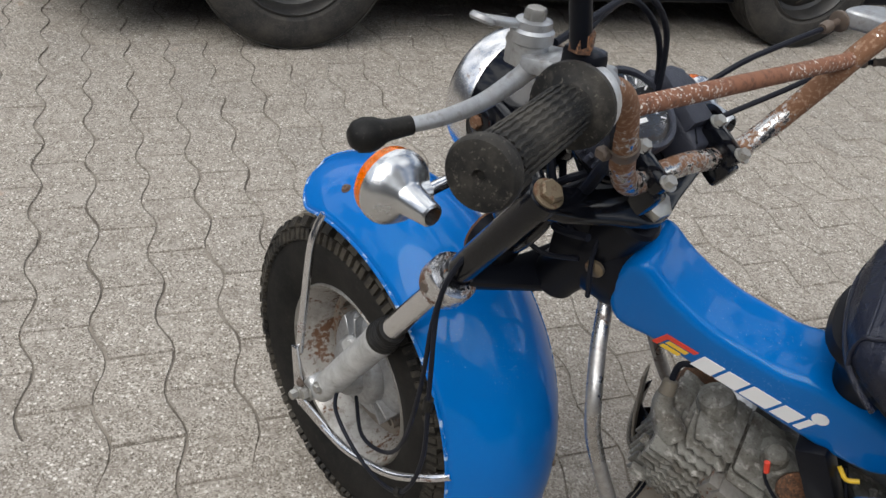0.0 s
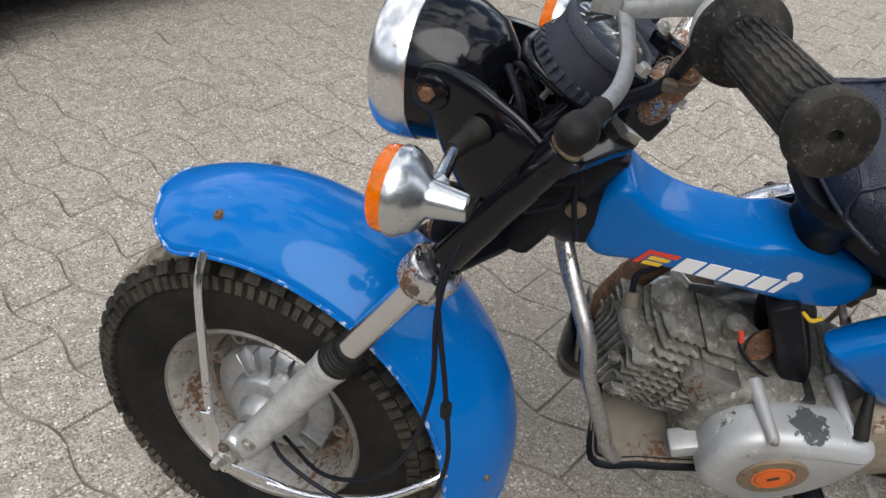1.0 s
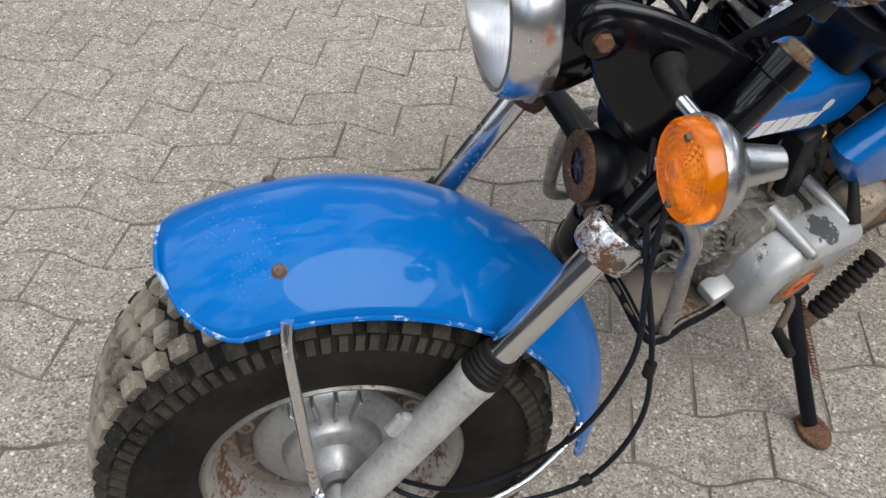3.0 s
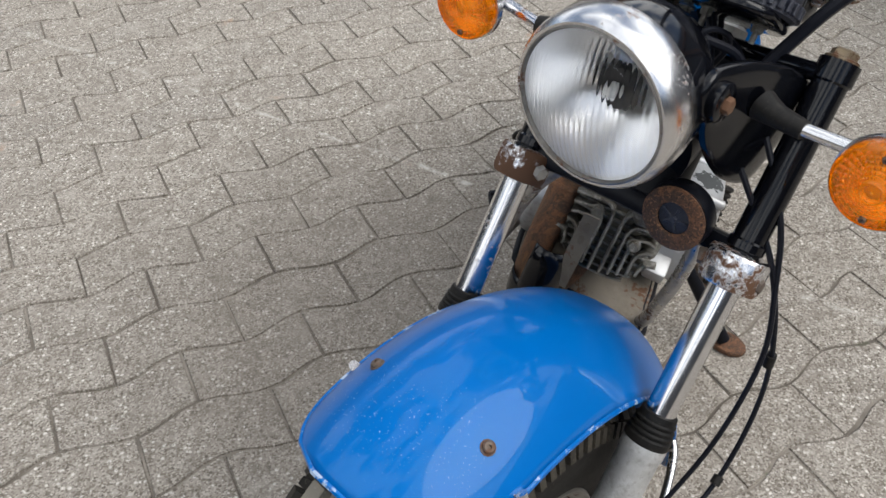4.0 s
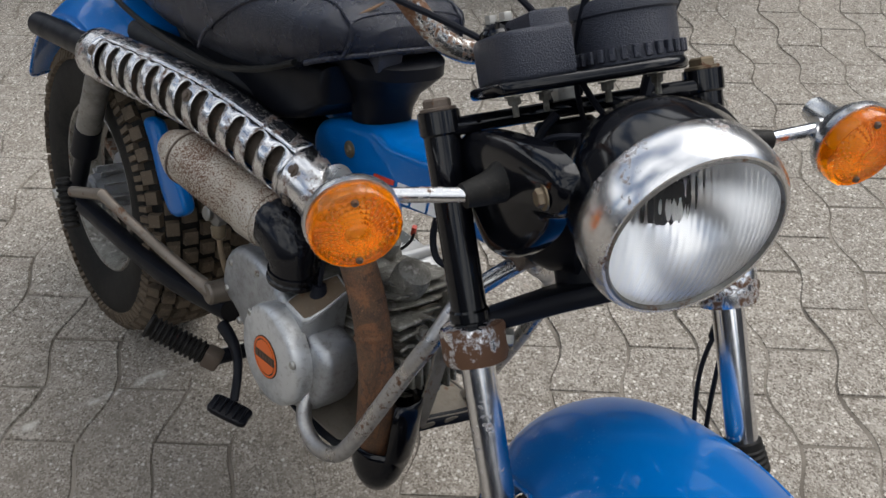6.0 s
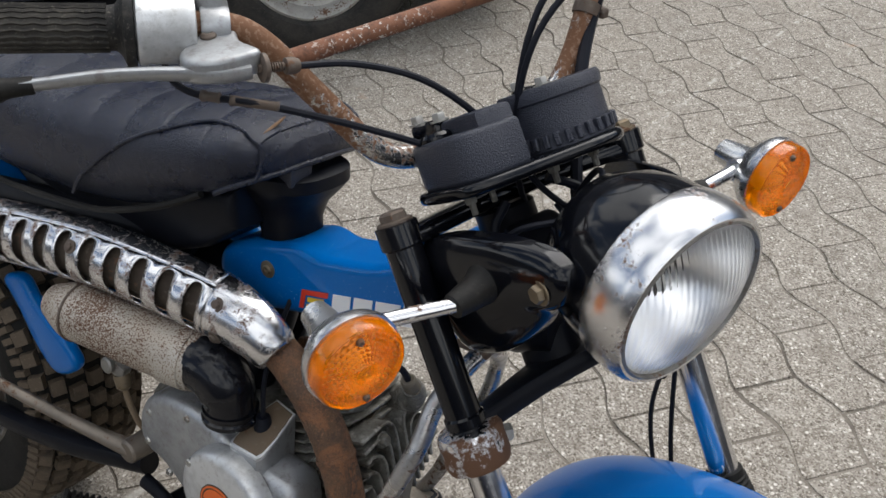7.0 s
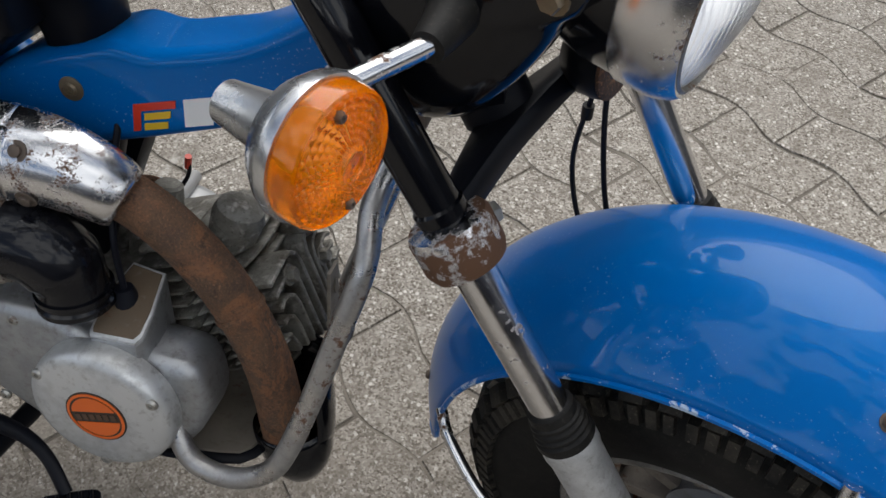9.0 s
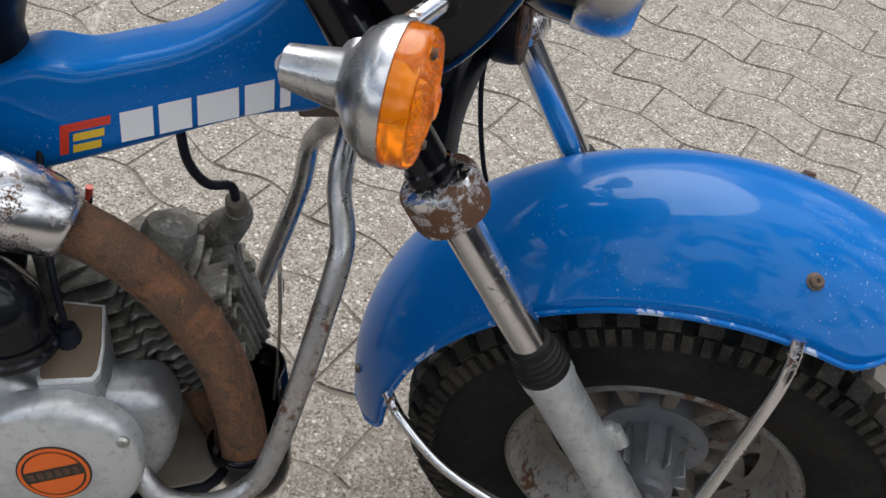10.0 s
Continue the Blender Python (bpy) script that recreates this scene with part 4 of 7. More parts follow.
# ---- turn indicators ----
for s in (1, -1):
    IX, IY, IZ = (-0.239, 0.217, 0.783) if s > 0 else (-0.257, -0.233, 0.786)
    IM = Matrix.Translation((IX, IY, IZ)) @ pose(0, 0, 0, 0, 90, 0) @ Matrix.Diagonal((1, 1, 0.82, 1))
    bm = BM()
    lathe(bm, [(0.0095, -0.070), (0.0120, -0.068), (0.0165, -0.030), (0.0185, -0.026), (0.030, -0.018), (0.0375, -0.006), (0.0395, 0.000), (0.0395, 0.007), (0.0370, 0.0075)], IM, 40, False)
    tube(bm, [(IX - 0.022, IY - 0.023 * s, IZ + 0.002), (IX - 0.018, IY - 0.006 * s, IZ + 0.001)], 0.0115, 16, 2)
    ind = part("turn_indicator", bm, SATIN, bike, "chrome turn indicator with an orange lens", CROWN)
    bm = BM()
    tube(bm, [(-0.254, 0.140 * s, 0.789), (IX - 0.022, IY - 0.015 * s, IZ + 0.002)], 0.0066, 14, 2)
    part("indicator_stalk", bm, CHROME_RUST, ind, "pitted chrome stalk", CROWN)
    # orange lens: ribbed wall, face moulded in rings of small pillows
    bm = BM()
    seg, cells_ = 120, 30
    prof = [(0.0376, 0.0060), (0.0376, 0.0100), (0.0376, 0.0150), (0.0374, 0.0200), (0.0366, 0.0226), (0.0350, 0.0244)]
    prof += [(0.0342 - 0.0008 * k, 0.0250 + 0.00018 * k) for k in range(30)]
    prof += [(0.0096, 0.0306), (0.0086, 0.0322), (0.0072, 0.0322), (0.0062, 0.0306), (0.0040, 0.0306), (0.0010, 0.0312)]
    rings = []
    for i, (r, z) in enumerate(prof):
        ring = []
        for j in range(seg):
            a = 2 * math.pi * j / seg
            rr_, dz = r, 0.0
            if i < 4:
                rr_ += 0.00010 * (1 if j % 2 else -1)
            elif 6 <= i < 36:
                k = i - 6
                dz = -0.0024 * (1 - abs(math.sin(math.pi * k / 5)) * abs(math.sin(a * cells_ / 2 + (k // 5) * 0.8)))
            ring.append(IM @ Vector((rr_ * math.cos(a), rr_ * math.sin(a), z + dz)))
        rings.append(ring)
    skin(bm, rings, True, False)
    ol = part("indicator_lens", bm, ORANGE, ind, "faceted orange plastic lens", CROWN, 20)
    ol.visible_shadow = False
    bm = BM()
    lathe(bm, [(0.004, -0.012), (0.016, -0.010), (0.028, -0.002), (0.0350, 0.006)], IM, 32, False)
    part("indicator_reflector", bm, SATIN_MIRROR, ind, "", CROWN)
    # bulb drawn oversized and pale, standing in for the lens's bright centre glow
    bm = BM()
    lathe(bm, [(0.0105, -0.008), (0.0125, 0.0), (0.0120, 0.008), (0.0075, 0.0140), (0.001, 0.0155)], IM, 16)
    part("bulb", bm, Mat("bulb_glass", (0.9, 0.85, 0.7), 0.1).m, ind, "", CROWN)
    for z in (0.0285, -0.0285):
        bm = BM()
        screw(bm, (IX + 0.0195, IY, IZ + z), (1, 0, 0), 0.0032, 0.0035)
        part("lens_screw", bm, RUST_BOLT, ind, "", CROWN)

# ---- instruments ----
PB = Matrix.Translation(TOP + Vector((0, -0.004, 0))) @ PERP          # (across, ahead, up the fork) from the middle between the top nuts


def pb(y, a, u):
    return PB @ Vector((y, a, u))


bm = BM()
poly = smooth_poly([(-0.098, 0.004), (-0.094, 0.050), (-0.078, 0.070), (0.0, 0.084), (0.050, 0.088), (0.076, 0.066), (0.076, 0.012), (0.060, -0.012), (0.0, -0.022), (-0.078, -0.022), (-0.094, -0.014)], 3)
prism(bm, poly, 0.011, PB @ Matrix.Translation((0, 0, 0.004)), 0.0045, 3)
panel = part("instrument_plate", bm, BLACK, bike, "black instrument carrier plate", CROWN)
bm = BM()
poly = smooth_poly([(-0.088, -0.004), (-0.085, 0.044), (-0.072, 0.064), (-0.040, 0.072), (-0.026, 0.068), (-0.024, -0.012), (-0.032, -0.020), (-0.076, -0.020)], 3)
prism(bm, poly, 0.042, PB @ Matrix.Translation((0, 0, 0.029)), 0.005, 3)
poly = [(-0.058, 0.000), (-0.058, 0.060), (-0.042, 0.0685), (-0.0265, 0.066), (-0.0245, 0.000)]
prism(bm, poly, 0.054, PB @ Matrix.Translation((0, 0, 0.036)), 0.004, 2)
swbox = part("switch_box", bm, PLASTIC, panel, "grained black ignition switch box", CROWN)
bm = BM()
lathe(bm, [(0.0150, 0.042), (0.0150, 0.047), (0.0125, 0.050), (0.005, 0.050), (0.004, 0.046)], PB @ Matrix.Translation((-0.070, 0.006, 0.006)), 28)
part("key_switch", bm, BLACK, swbox, "", CROWN)
SP = PB @ Matrix.Translation((0.038, 0.034, 0)) @ Matrix.Diagonal((1.13, 1.13, 0.85, 1))
bm = BM()
lathe(bm, [(0.038, 0.009), (0.0415, 0.012), (0.0415, 0.020)], SP, 44, False)
lathe(bm, [(0.0400, 0.018), (0.0395, 0.060), (0.0415, 0.062), (0.0420, 0.072), (0.0400, 0.076), (0.0365, 0.0755), (0.0355, 0.070)], SP, 44, False)
for k in range(30):
    a = k * 2 * math.pi / 30
    block(bm, (0.0065, 0.0048, 0.0135), SP @ Matrix.Rotation(a, 4, "Z") @ Matrix.Translation((0.0412, 0, 0.0215)), 0.001, 1)
speedo = part("speedometer", bm, PLASTIC, panel, "round black speedometer housing", CROWN)
bm = BM()
lathe(bm, [(0.0360, 0.066), (0.001, 0.0665)], SP, 36)
part("dial", bm, Mat("dial_black", (0.015, 0.015, 0.017), 0.5).m, speedo, "black dial with white marks", CROWN)
bm = BM()
for k in range(13):
    a = radians(-120 + 20 * k)
    block(bm, (0.0016, 0.006, 0.0006), SP @ Matrix.Rotation(-a, 4, "Z") @ Matrix.Translation((0, 0.030, 0.0675)))
block(bm, (0.012, 0.004, 0.0006), SP @ Matrix.Translation((0, -0.012, 0.0675)))
block(bm, (0.0014, 0.024, 0.0006), SP @ Matrix.Rotation(2.0, 4, "Z") @ Matrix.Translation((0, 0.012, 0.0685)))
part("dial_marks", bm, WHITE, speedo, "", CROWN, 0)
bm = BM()
lathe(bm, [(0.0362, 0.072), (0.030, 0.0745), (0.001, 0.0765)], SP, 36, False)
g = part("dial_glass", bm, GLASS, speedo, "", CROWN)
g.visible_shadow = False
for y, a in ((-0.07, 0.03), (0.01, 0.045), (0.06, 0.04), (-0.03, 0.0)):
    bm = BM()
    hexbolt(bm, pb(y, a, -0.002), DOWN, 0.006, 0.008)
    rod(bm, pb(y, a, -0.008), pb(y, a, -0.020), 0.003, 0.003, 8)
    part("plate_bolt", bm, GRIME, panel, "", CROWN)

# wiring bundle between headlight and steering head
for k, pts in enumerate((
        [(-0.255, 0.02, 0.80), (-0.285, 0.045, 0.770), (-0.315, 0.050, 0.790), (-0.335, 0.020, 0.805)],
        [(-0.250, -0.02, 0.80), (-0.290, -0.045, 0.760), (-0.320, -0.050, 0.780), (-0.330, -0.030, 0.800)],
        [(-0.255, 0.00, 0.78), (-0.285, 0.020, 0.740), (-0.310, 0.055, 0.730), (-0.360, 0.060, 0.745)],
        [(-0.265, 0.03, 0.83), (-0.285, 0.055, 0.815), (-0.300, 0.060, 0.780), (-0.330, 0.050, 0.730)],
        [(-0.260, -0.03, 0.82), (-0.280, -0.060, 0.810), (-0.300, -0.062, 0.770), (-0.320, -0.040, 0.720)],
        [(-0.262, 0.01, 0.81), (-0.275, 0.030, 0.835), (-0.300, 0.040, 0.815), (-0.310, 0.010, 0.760)],
        [(-0.235, 0.06, 0.755), (-0.270, 0.070, 0.715), (-0.300, 0.055, 0.690), (-0.340, 0.040, 0.700)])):
    bm = BM()
    tube(bm, pts, 0.0045 if k < 4 else 0.003, 8, 6)
    part("wire", bm, CABLE, bike, "", CROWN)
bm = BM()
block(bm, (0.045, 0.060, 0.050), Matrix.Translation((-0.315, 0.0, 0.745)), 0.008, 2)
part("wiring_cover", bm, BLACK_SATIN, bike, "black wiring cover", CROWN)

# ---- handlebar ----
BAR_R = 0.0111
bm = BM()
half = [(-0.405, 0.0, 0.838), (-0.405, 0.045, 0.838), (-0.408, 0.085, 0.840), (-0.420, 0.120, 0.868), (-0.437, 0.155, 0.918), (-0.448, 0.183, 0.957), (-0.453, 0.210, 0.973), (-0.462, 0.250, 0.976), (-0.513, 0.382, 0.983)]
right = [(-0.523, -0.398, 0.993), (-0.482, -0.270, 0.974), (-0.465, -0.214, 0.967), (-0.454, -0.186, 0.949), (-0.436, -0.156, 0.905), (-0.4155, -0.123, 0.8565), (-0.408, -0.104, 0.838), (-0.404, -0.078, 0.829), (-0.405, -0.045, 0.832)]
pts = right + half
tube(bm, pts, BAR_R, 16, 6)
bar = part("handlebar", bm, BAR, bike, "chrome handlebar eaten by rust", CROWN)
bm = BM()
tube(bm, [(-0.447, -0.174, 0.932), (-0.444, 0.172, 0.948)], 0.0080, 14, 2)
part("crossbar", bm, WORN_RUST, bar, "rusted handlebar brace", CROWN)
for s in (1, -1):
    bm = BM()
    block(bm, (0.050, 0.020, 0.020), Matrix.Translation((-0.405, 0.058 * s, 0.846)) @ pose(0, 0, 0, 0, -30, 0), 0.006, 2)
    block(bm, (0.040, 0.020, 0.030), Matrix.Translation((-0.403, 0.058 * s, 0.824)) @ pose(0, 0, 0, 0, -30, 0), 0.004, 2)
    cl = part("bar_clamp", bm, BLACK, bar, "black handlebar clamp", CROWN)
    for dx, dz in ((-0.018, -0.010), (0.018, 0.010)):
        bm = BM()
        hexbolt(bm, (-0.410 + dx, 0.058 * s, 0.853 + dz), (-0.5, 0, 0.866), 0.0065, 0.008)
        part("clamp_bolt", bm, BOLT, cl, "zinc hexagonal bolt", CROWN)
    # grip
    g0, g1 = Vector((-0.4640, 0.259, 0.9765)), Vector((-0.513, 0.3815, 0.983))
    if s < 0:
        g0, g1 = Vector((-0.484, -0.277, 0.975)), Vector((-0.523, -0.398, 0.993))
    way = (g1 - g0).normalized()
    gl = (g1 - g0).length
    gm = aim(g0, way)
    bm = BM()
    lathe(bm, [(0.014, -0.004), (0.0285, -0.003), (0.0300, 0.000), (0.0295, 0.004), (0.0220, 0.0065), (0.0175, 0.010), (0.0168, 0.014), (0.0168, gl - 0.010), (0.0210, gl - 0.006),
               (0.0222, gl - 0.002), (0.0222, gl + 0.003), (0.0205, gl + 0.006), (0.0190, gl + 0.0065), (0.004, gl + 0.0065), (0.003, gl + 0.003)], gm, 36)
    grip = part("grip", bm, GRIP, bar, "worn black rubber handlebar grip", CROWN)
    bm = BM()
    for k in range(22):
        a = 2 * math.pi * k / 22
        pts = []
        for i in range(15):
            z = 0.016 + (gl - 0.030) * i / 14
            aa = a + (0.034 if i % 2 else -0.034)
            pts.append(gm @ Vector((0.0170 * math.cos(aa), 0.0170 * math.sin(aa), z)))
        tube(bm, pts, 0.0014, 5, 1)
    part("grip_ribs", bm, GRIP, grip, "", CROWN)
    # switch housing and lever perch
    p0 = Vector((-0.4620, 0.252, 0.976)) if s > 0 else Vector((-0.4825, -0.272, 0.9745))
    bm = BM()
    hm2 = aim(p0, -way)
    if s > 0:
        lathe(bm, [(0.020, -0.003), (0.0270, 0.0), (0.0275, 0.008), (0.0260, 0.012), (0.014, 0.0125)], hm2, 32)
    else:
        lathe(bm, [(0.022, -0.003), (0.0285, 0.0), (0.0290, 0.003), (0.0275, 0.006), (0.0275, 0.036), (0.0255, 0.042), (0.014, 0.0430)], hm2, 32)
    house = part("switch_housing" if s > 0 else "throttle_housing", bm, SILVER, bar, "silver alloy housing beside the grip", CROWN)
    bm = BM()
    lathe(bm, [(0.0155, 0.0), (0.0165, 0.002), (0.0165, 0.020), (0.0155, 0.022)], aim(p0 - way * 0.046 * (1 if s < 0 else 0.45), -way), 20)
    if s > 0:
        block(bm, (0.050, 0.022, 0.014), Matrix.Translation((-0.428, 0.214, 0.978)) @ pose(0, 0, 0, 0, 8, 12), 0.004, 2)
        block(bm, (0.034, 0.040, 0.014), Matrix.Translation((-0.398, 0.214, 0.974)) @ pose(0, 0, 0, 0, 5, 20), 0.005, 2)
    else:
        # three-cornered casting from the bar to the lever's pivot
        body = smooth_poly([(-0.486, -0.218), (-0.478, -0.190), (-0.455, -0.192), (-0.425, -0.201), (-0.402, -0.195), (-0.396, -0.203), (-0.398, -0.232), (-0.412, -0.250), (-0.432, -0.246), (-0.452, -0.224)], 3)
        prism(bm, body, 0.019, Matrix.Translation((-0.010, -0.010, 0.957)), 0.004, 3)
    perch = part("lever_perch", bm, ALLOY, bar, "pale cast lever perch", CROWN)
    bm = BM()
    if s > 0:
        lathe(bm, [(0.0135, -0.004), (0.0140, 0.012), (0.0165, 0.014), (0.0165, 0.022), (0.0140, 0.024), (0.0135, 0.029), (0.008, 0.030)], Matrix.Translation((-0.382, 0.221, 0.972)), 28)
        block(bm, (0.020, 0.024, 0.024), Matrix.Translation((-0.378, 0.221, 0.978)), 0.002, 2)
        block(bm, (0.012, 0.030, 0.005), Matrix.Translation((-0.372, 0.242, 0.999)) @ pose(0, 0, 0, 8, 0, -20), 0.0018, 2)
        lathe(bm, [(0.009, 0), (0.010, 0.002), (0.009, 0.005)], Matrix.Translation((-0.366, 0.258, 0.999)) @ pose(0, 0, 0, 20, 0, 0), 16)
        part("choke_lever", bm, ALLOY, perch, "grey choke lever on the perch", CROWN)
        bm = BM()
        lathe(bm, [(0.0085, 0.029), (0.0085, 0.036), (0.0075, 0.038)], Matrix.Translation((-0.382, 0.221, 0.972)), 6)
        part("pivot_nut", bm, ALLOY_DIRTY, perch, "", CROWN)
        for dy in (-0.006, 0.006):
            bm = BM()
            screw(bm, (-0.3675, 0.221 + dy, 0.983), (1, 0, 0.0), 0.0042, 0.003)
            part("pivot_screw", bm, BOLT, perch, "", CROWN)
    else:
        lathe(bm, [(0.0165, -0.004), (0.0140, 0.000), (0.0130, 0.004), (0.0130, 0.022), (0.0120, 0.024), (0.0075, 0.024), (0.0065, 0.014), (0.001, 0.013)], Matrix.Translation((-0.478, -0.214, 0.966)), 24)
        part("mirror_socket", bm, ALLOY, perch, "empty mirror socket", CROWN)
        bm = BM()
        screw(bm, (-0.452, -0.229, 0.9662), (0.0, 0, 1), 0.0065, 0.004)
        part("pivot_screw", bm, RUST_BOLT, perch, "", CROWN)
    # lever with ball end
    if s > 0:
        lp = [(-0.389, 0.222, 0.968), (-0.397, 0.250, 0.963), (-0.405, 0.285, 0.958), (-0.407, 0.322, 0.955), (-0.401, 0.353, 0.952)]
    else:
        lp = [(-0.408, -0.216, 0.951), (-0.414, -0.240, 0.952), (-0.427, -0.262, 0.955), (-0.445, -0.308, 0.960), (-0.460, -0.368, 0.963)]
    bm = BM()
    tube(bm, lp, [0.0078, 0.0070, 0.0062, 0.0056, 0.0052] if s > 0 else [0.0085, 0.0095, 0.0082, 0.0075, 0.0068], 12, 5, 0.62)
    lever = part("brake_lever" if s < 0 else "clutch_lever", bm, ALLOY, bar, "bare alloy hand lever", CROWN)
    bm = BM()
    e = Vector(lp[-1])
    d = (e - Vector(lp[-2])).normalized()
    lathe(bm, [(0.0065, -0.010), (0.0072, 0.006), (0.0080, 0.010), (0.0108, 0.016), (0.0118, 0.022), (0.0105, 0.029), (0.006, 0.0335), (0.001, 0.0345)], aim(e, d), 20)
    part("lever_ball", bm, RUBBER, lever, "black rubber ball end", CROWN)
    # cable adjuster
    bm = BM()
    a0 = Vector((-0.383, 0.196, 0.968)) if s > 0 else Vector((-0.406, -0.211, 0.953))
    a1 = Vector((-0.377, 0.168, 0.964)) if s > 0 else Vector((-0.404, -0.178, 0.947))
    rod(bm, a0, a1, 0.0032, 0.0032, 10)
    for k in range(6):
        lathe(bm, [(0.0030, 0), (0.0042, 0.0008), (0.0030, 0.0016)], aim(a0.lerp(a1, 0.22 + 0.06 * k), a1 - a0), 12)
    lathe(bm, [(0.0100, 0), (0.0112, 0.0008), (0.0112, 0.0040), (0.0100, 0.0048)], aim(a0.lerp(a1, 0.06), a1 - a0), 18)
    lathe(bm, [(0.0050, 0), (0.0066, 0.001), (0.0066, 0.008), (0.0050, 0.012)], aim(a0.lerp(a1, 0.62), a1 - a0), 14)
    part("cable_adjuster", bm, RUST_BOLT, perch, "knurled brown cable adjuster", CROWN)

bm = BM()
lathe(bm, [(0.0113, -0.006), (0.0132, -0.006), (0.0136, 0.0), (0.0132, 0.006), (0.0113, 0.006)], aim((-0.4320, 0.1450, 0.9035), (-0.017, 0.035, 0.050)), 24, False)
block(bm, (0.012, 0.010, 0.010), Matrix.Translation((-0.4250, 0.1600, 0.8980)), 0.002, 1)
part("bar_strap", bm, RUST_BOLT, bar, "rusty cable strap round the bar", CROWN)

# mirror on the clutch side
bm = BM()
block(bm, (0.030, 0.016, 0.018), Matrix.Translation((-0.452, 0.243, 1.000)), 0.004, 2)
mirror_mount = part("mirror_clamp", bm, BLACK_SATIN, bar, "black mirror clamp", CROWN)
bm = BM()
lathe(bm, [(0.0085, 0), (0.0085, 0.012), (0.007, 0.014)], Matrix.Translation((-0.452, 0.249, 1.008)), 6)
part("mirror_nut", bm, RUST, mirror_mount, "", CROWN)
bm = BM()
tube(bm, [(-0.452, 0.249, 1.010), (-0.450, 0.262, 1.060), (-0.468, 0.300, 1.120), (-0.518, 0.390, 1.158), (-0.550, 0.452, 1.152)], 0.0075, 12, 5)
mir = part("mirror", bm, BLACK_SATIN, bar, "black mirror on a bent stalk", CROWN)
bm = BM()
mm = aim((-0.561, 0.468, 1.147), (-0.96, -0.27, -0.05)) @ Matrix.Diagonal((0.88, 0.88, 1.0, 1))
mirror_poly = smooth_poly([(-0.042, -0.040), (0.0, -0.043), (0.042, -0.040), (0.047, 0.0), (0.042, 0.040), (0.0, 0.043), (-0.042, 0.040), (-0.047, 0.0)], 4)
prism(bm, mirror_poly, 0.030, mm @ Matrix.Translation((0, 0, -0.006)), 0.006, 3)
part("mirror_shell", bm, BLACK_SATIN, mir, "rounded black mirror shell", CROWN)
bm = BM()
prism(bm, [(x * 0.90, y * 0.88) for x, y in mirror_poly], 0.0012, mm @ Matrix.Translation((0, 0, 0.0094)))
part("mirror_glass", bm, MIRROR, mir, "", CROWN)
bm = BM()
block(bm, (0.016, 0.020, 0.020), Matrix.Translation((-0.446, 0.226, 0.993)) @ pose(0, 0, 0, 0, 0, 16), 0.005, 2)
dip = part("dip_switch", bm, PLASTIC, bar, "small black handlebar switch", CROWN)
bm = BM()
block(bm, (0.010, 0.012, 0.010), Matrix.Translation((-0.456, 0.236, 0.952)), 0.003, 2)
part("horn_button", bm, PLASTIC, dip, "", CROWN)

# cables (fork side)
CABLES = [
    ("brake_cable", [(-0.404, -0.180, 0.947), (-0.398, -0.135, 0.938), (-0.382, -0.086, 0.918), (-0.364, -0.048, 0.886), (-0.345, -0.018, 0.845), (-0.325, 0.010, 0.800), (-0.290, 0.045, 0.765), (-0.262, 0.110, 0.700), (-0.255, 0.152, 0.640),
                     (-0.278, 0.172, 0.530), (-0.288, 0.176, 0.420), (-0.250, 0.172, 0.320), (-0.160, 0.162, 0.282), (-0.070, 0.150, 0.300), (-0.020, 0.110, 0.300)]),
    ("speedometer_cable", [(-0.335, 0.030, 0.800), (-0.300, 0.085, 0.760), (-0.268, 0.140, 0.690), (-0.258, 0.160, 0.620), (-0.262, 0.170, 0.520), (-0.235, 0.160, 0.400), (-0.180, 0.140, 0.310), (-0.110, 0.130, 0.275), (-0.030, 0.085, 0.262)]),
    ("throttle_cable", [(-0.487, -0.256, 0.946), (-0.480, -0.258, 0.930), (-0.456, -0.246, 0.921), (-0.427, -0.206, 0.912), (-0.402, -0.142, 0.884), (-0.377, -0.085, 0.856), (-0.362, -0.050, 0.835), (-0.365, -0.020, 0.790), (-0.345, 0.000, 0.720)]),
    ("clutch_cable", [(-0.377, 0.168, 0.964), (-0.362, 0.120, 0.985), (-0.345, 0.060, 0.985), (-0.345, 0.010, 0.945), (-0.345, -0.010, 0.880), (-0.350, 0.000, 0.800), (-0.350, 0.030, 0.720), (-0.360, 0.035, 0.660)]),
    ("choke_cable", [(-0.392, 0.205, 0.985), (-0.382, 0.140, 1.000), (-0.366, 0.080, 1.002), (-0.358, 0.020, 0.958), (-0.350, -0.006, 0.885), (-0.355, 0.004, 0.800)]),
    ("switch_cable", [(-0.448, 0.225, 0.970), (-0.440, 0.180, 0.940), (-0.420, 0.140, 0.890), (-0.385, 0.100, 0.850), (-0.350, 0.070, 0.800), (-0.320, 0.050, 0.760)]),
]
for name, pts in CABLES:
    bm = BM()
    tube(bm, pts, 0.0030 if name != "switch_cable" else 0.0065, 8, 6)
    part(name, bm, CABLE, bike, "black sheathed control cable", FORK)
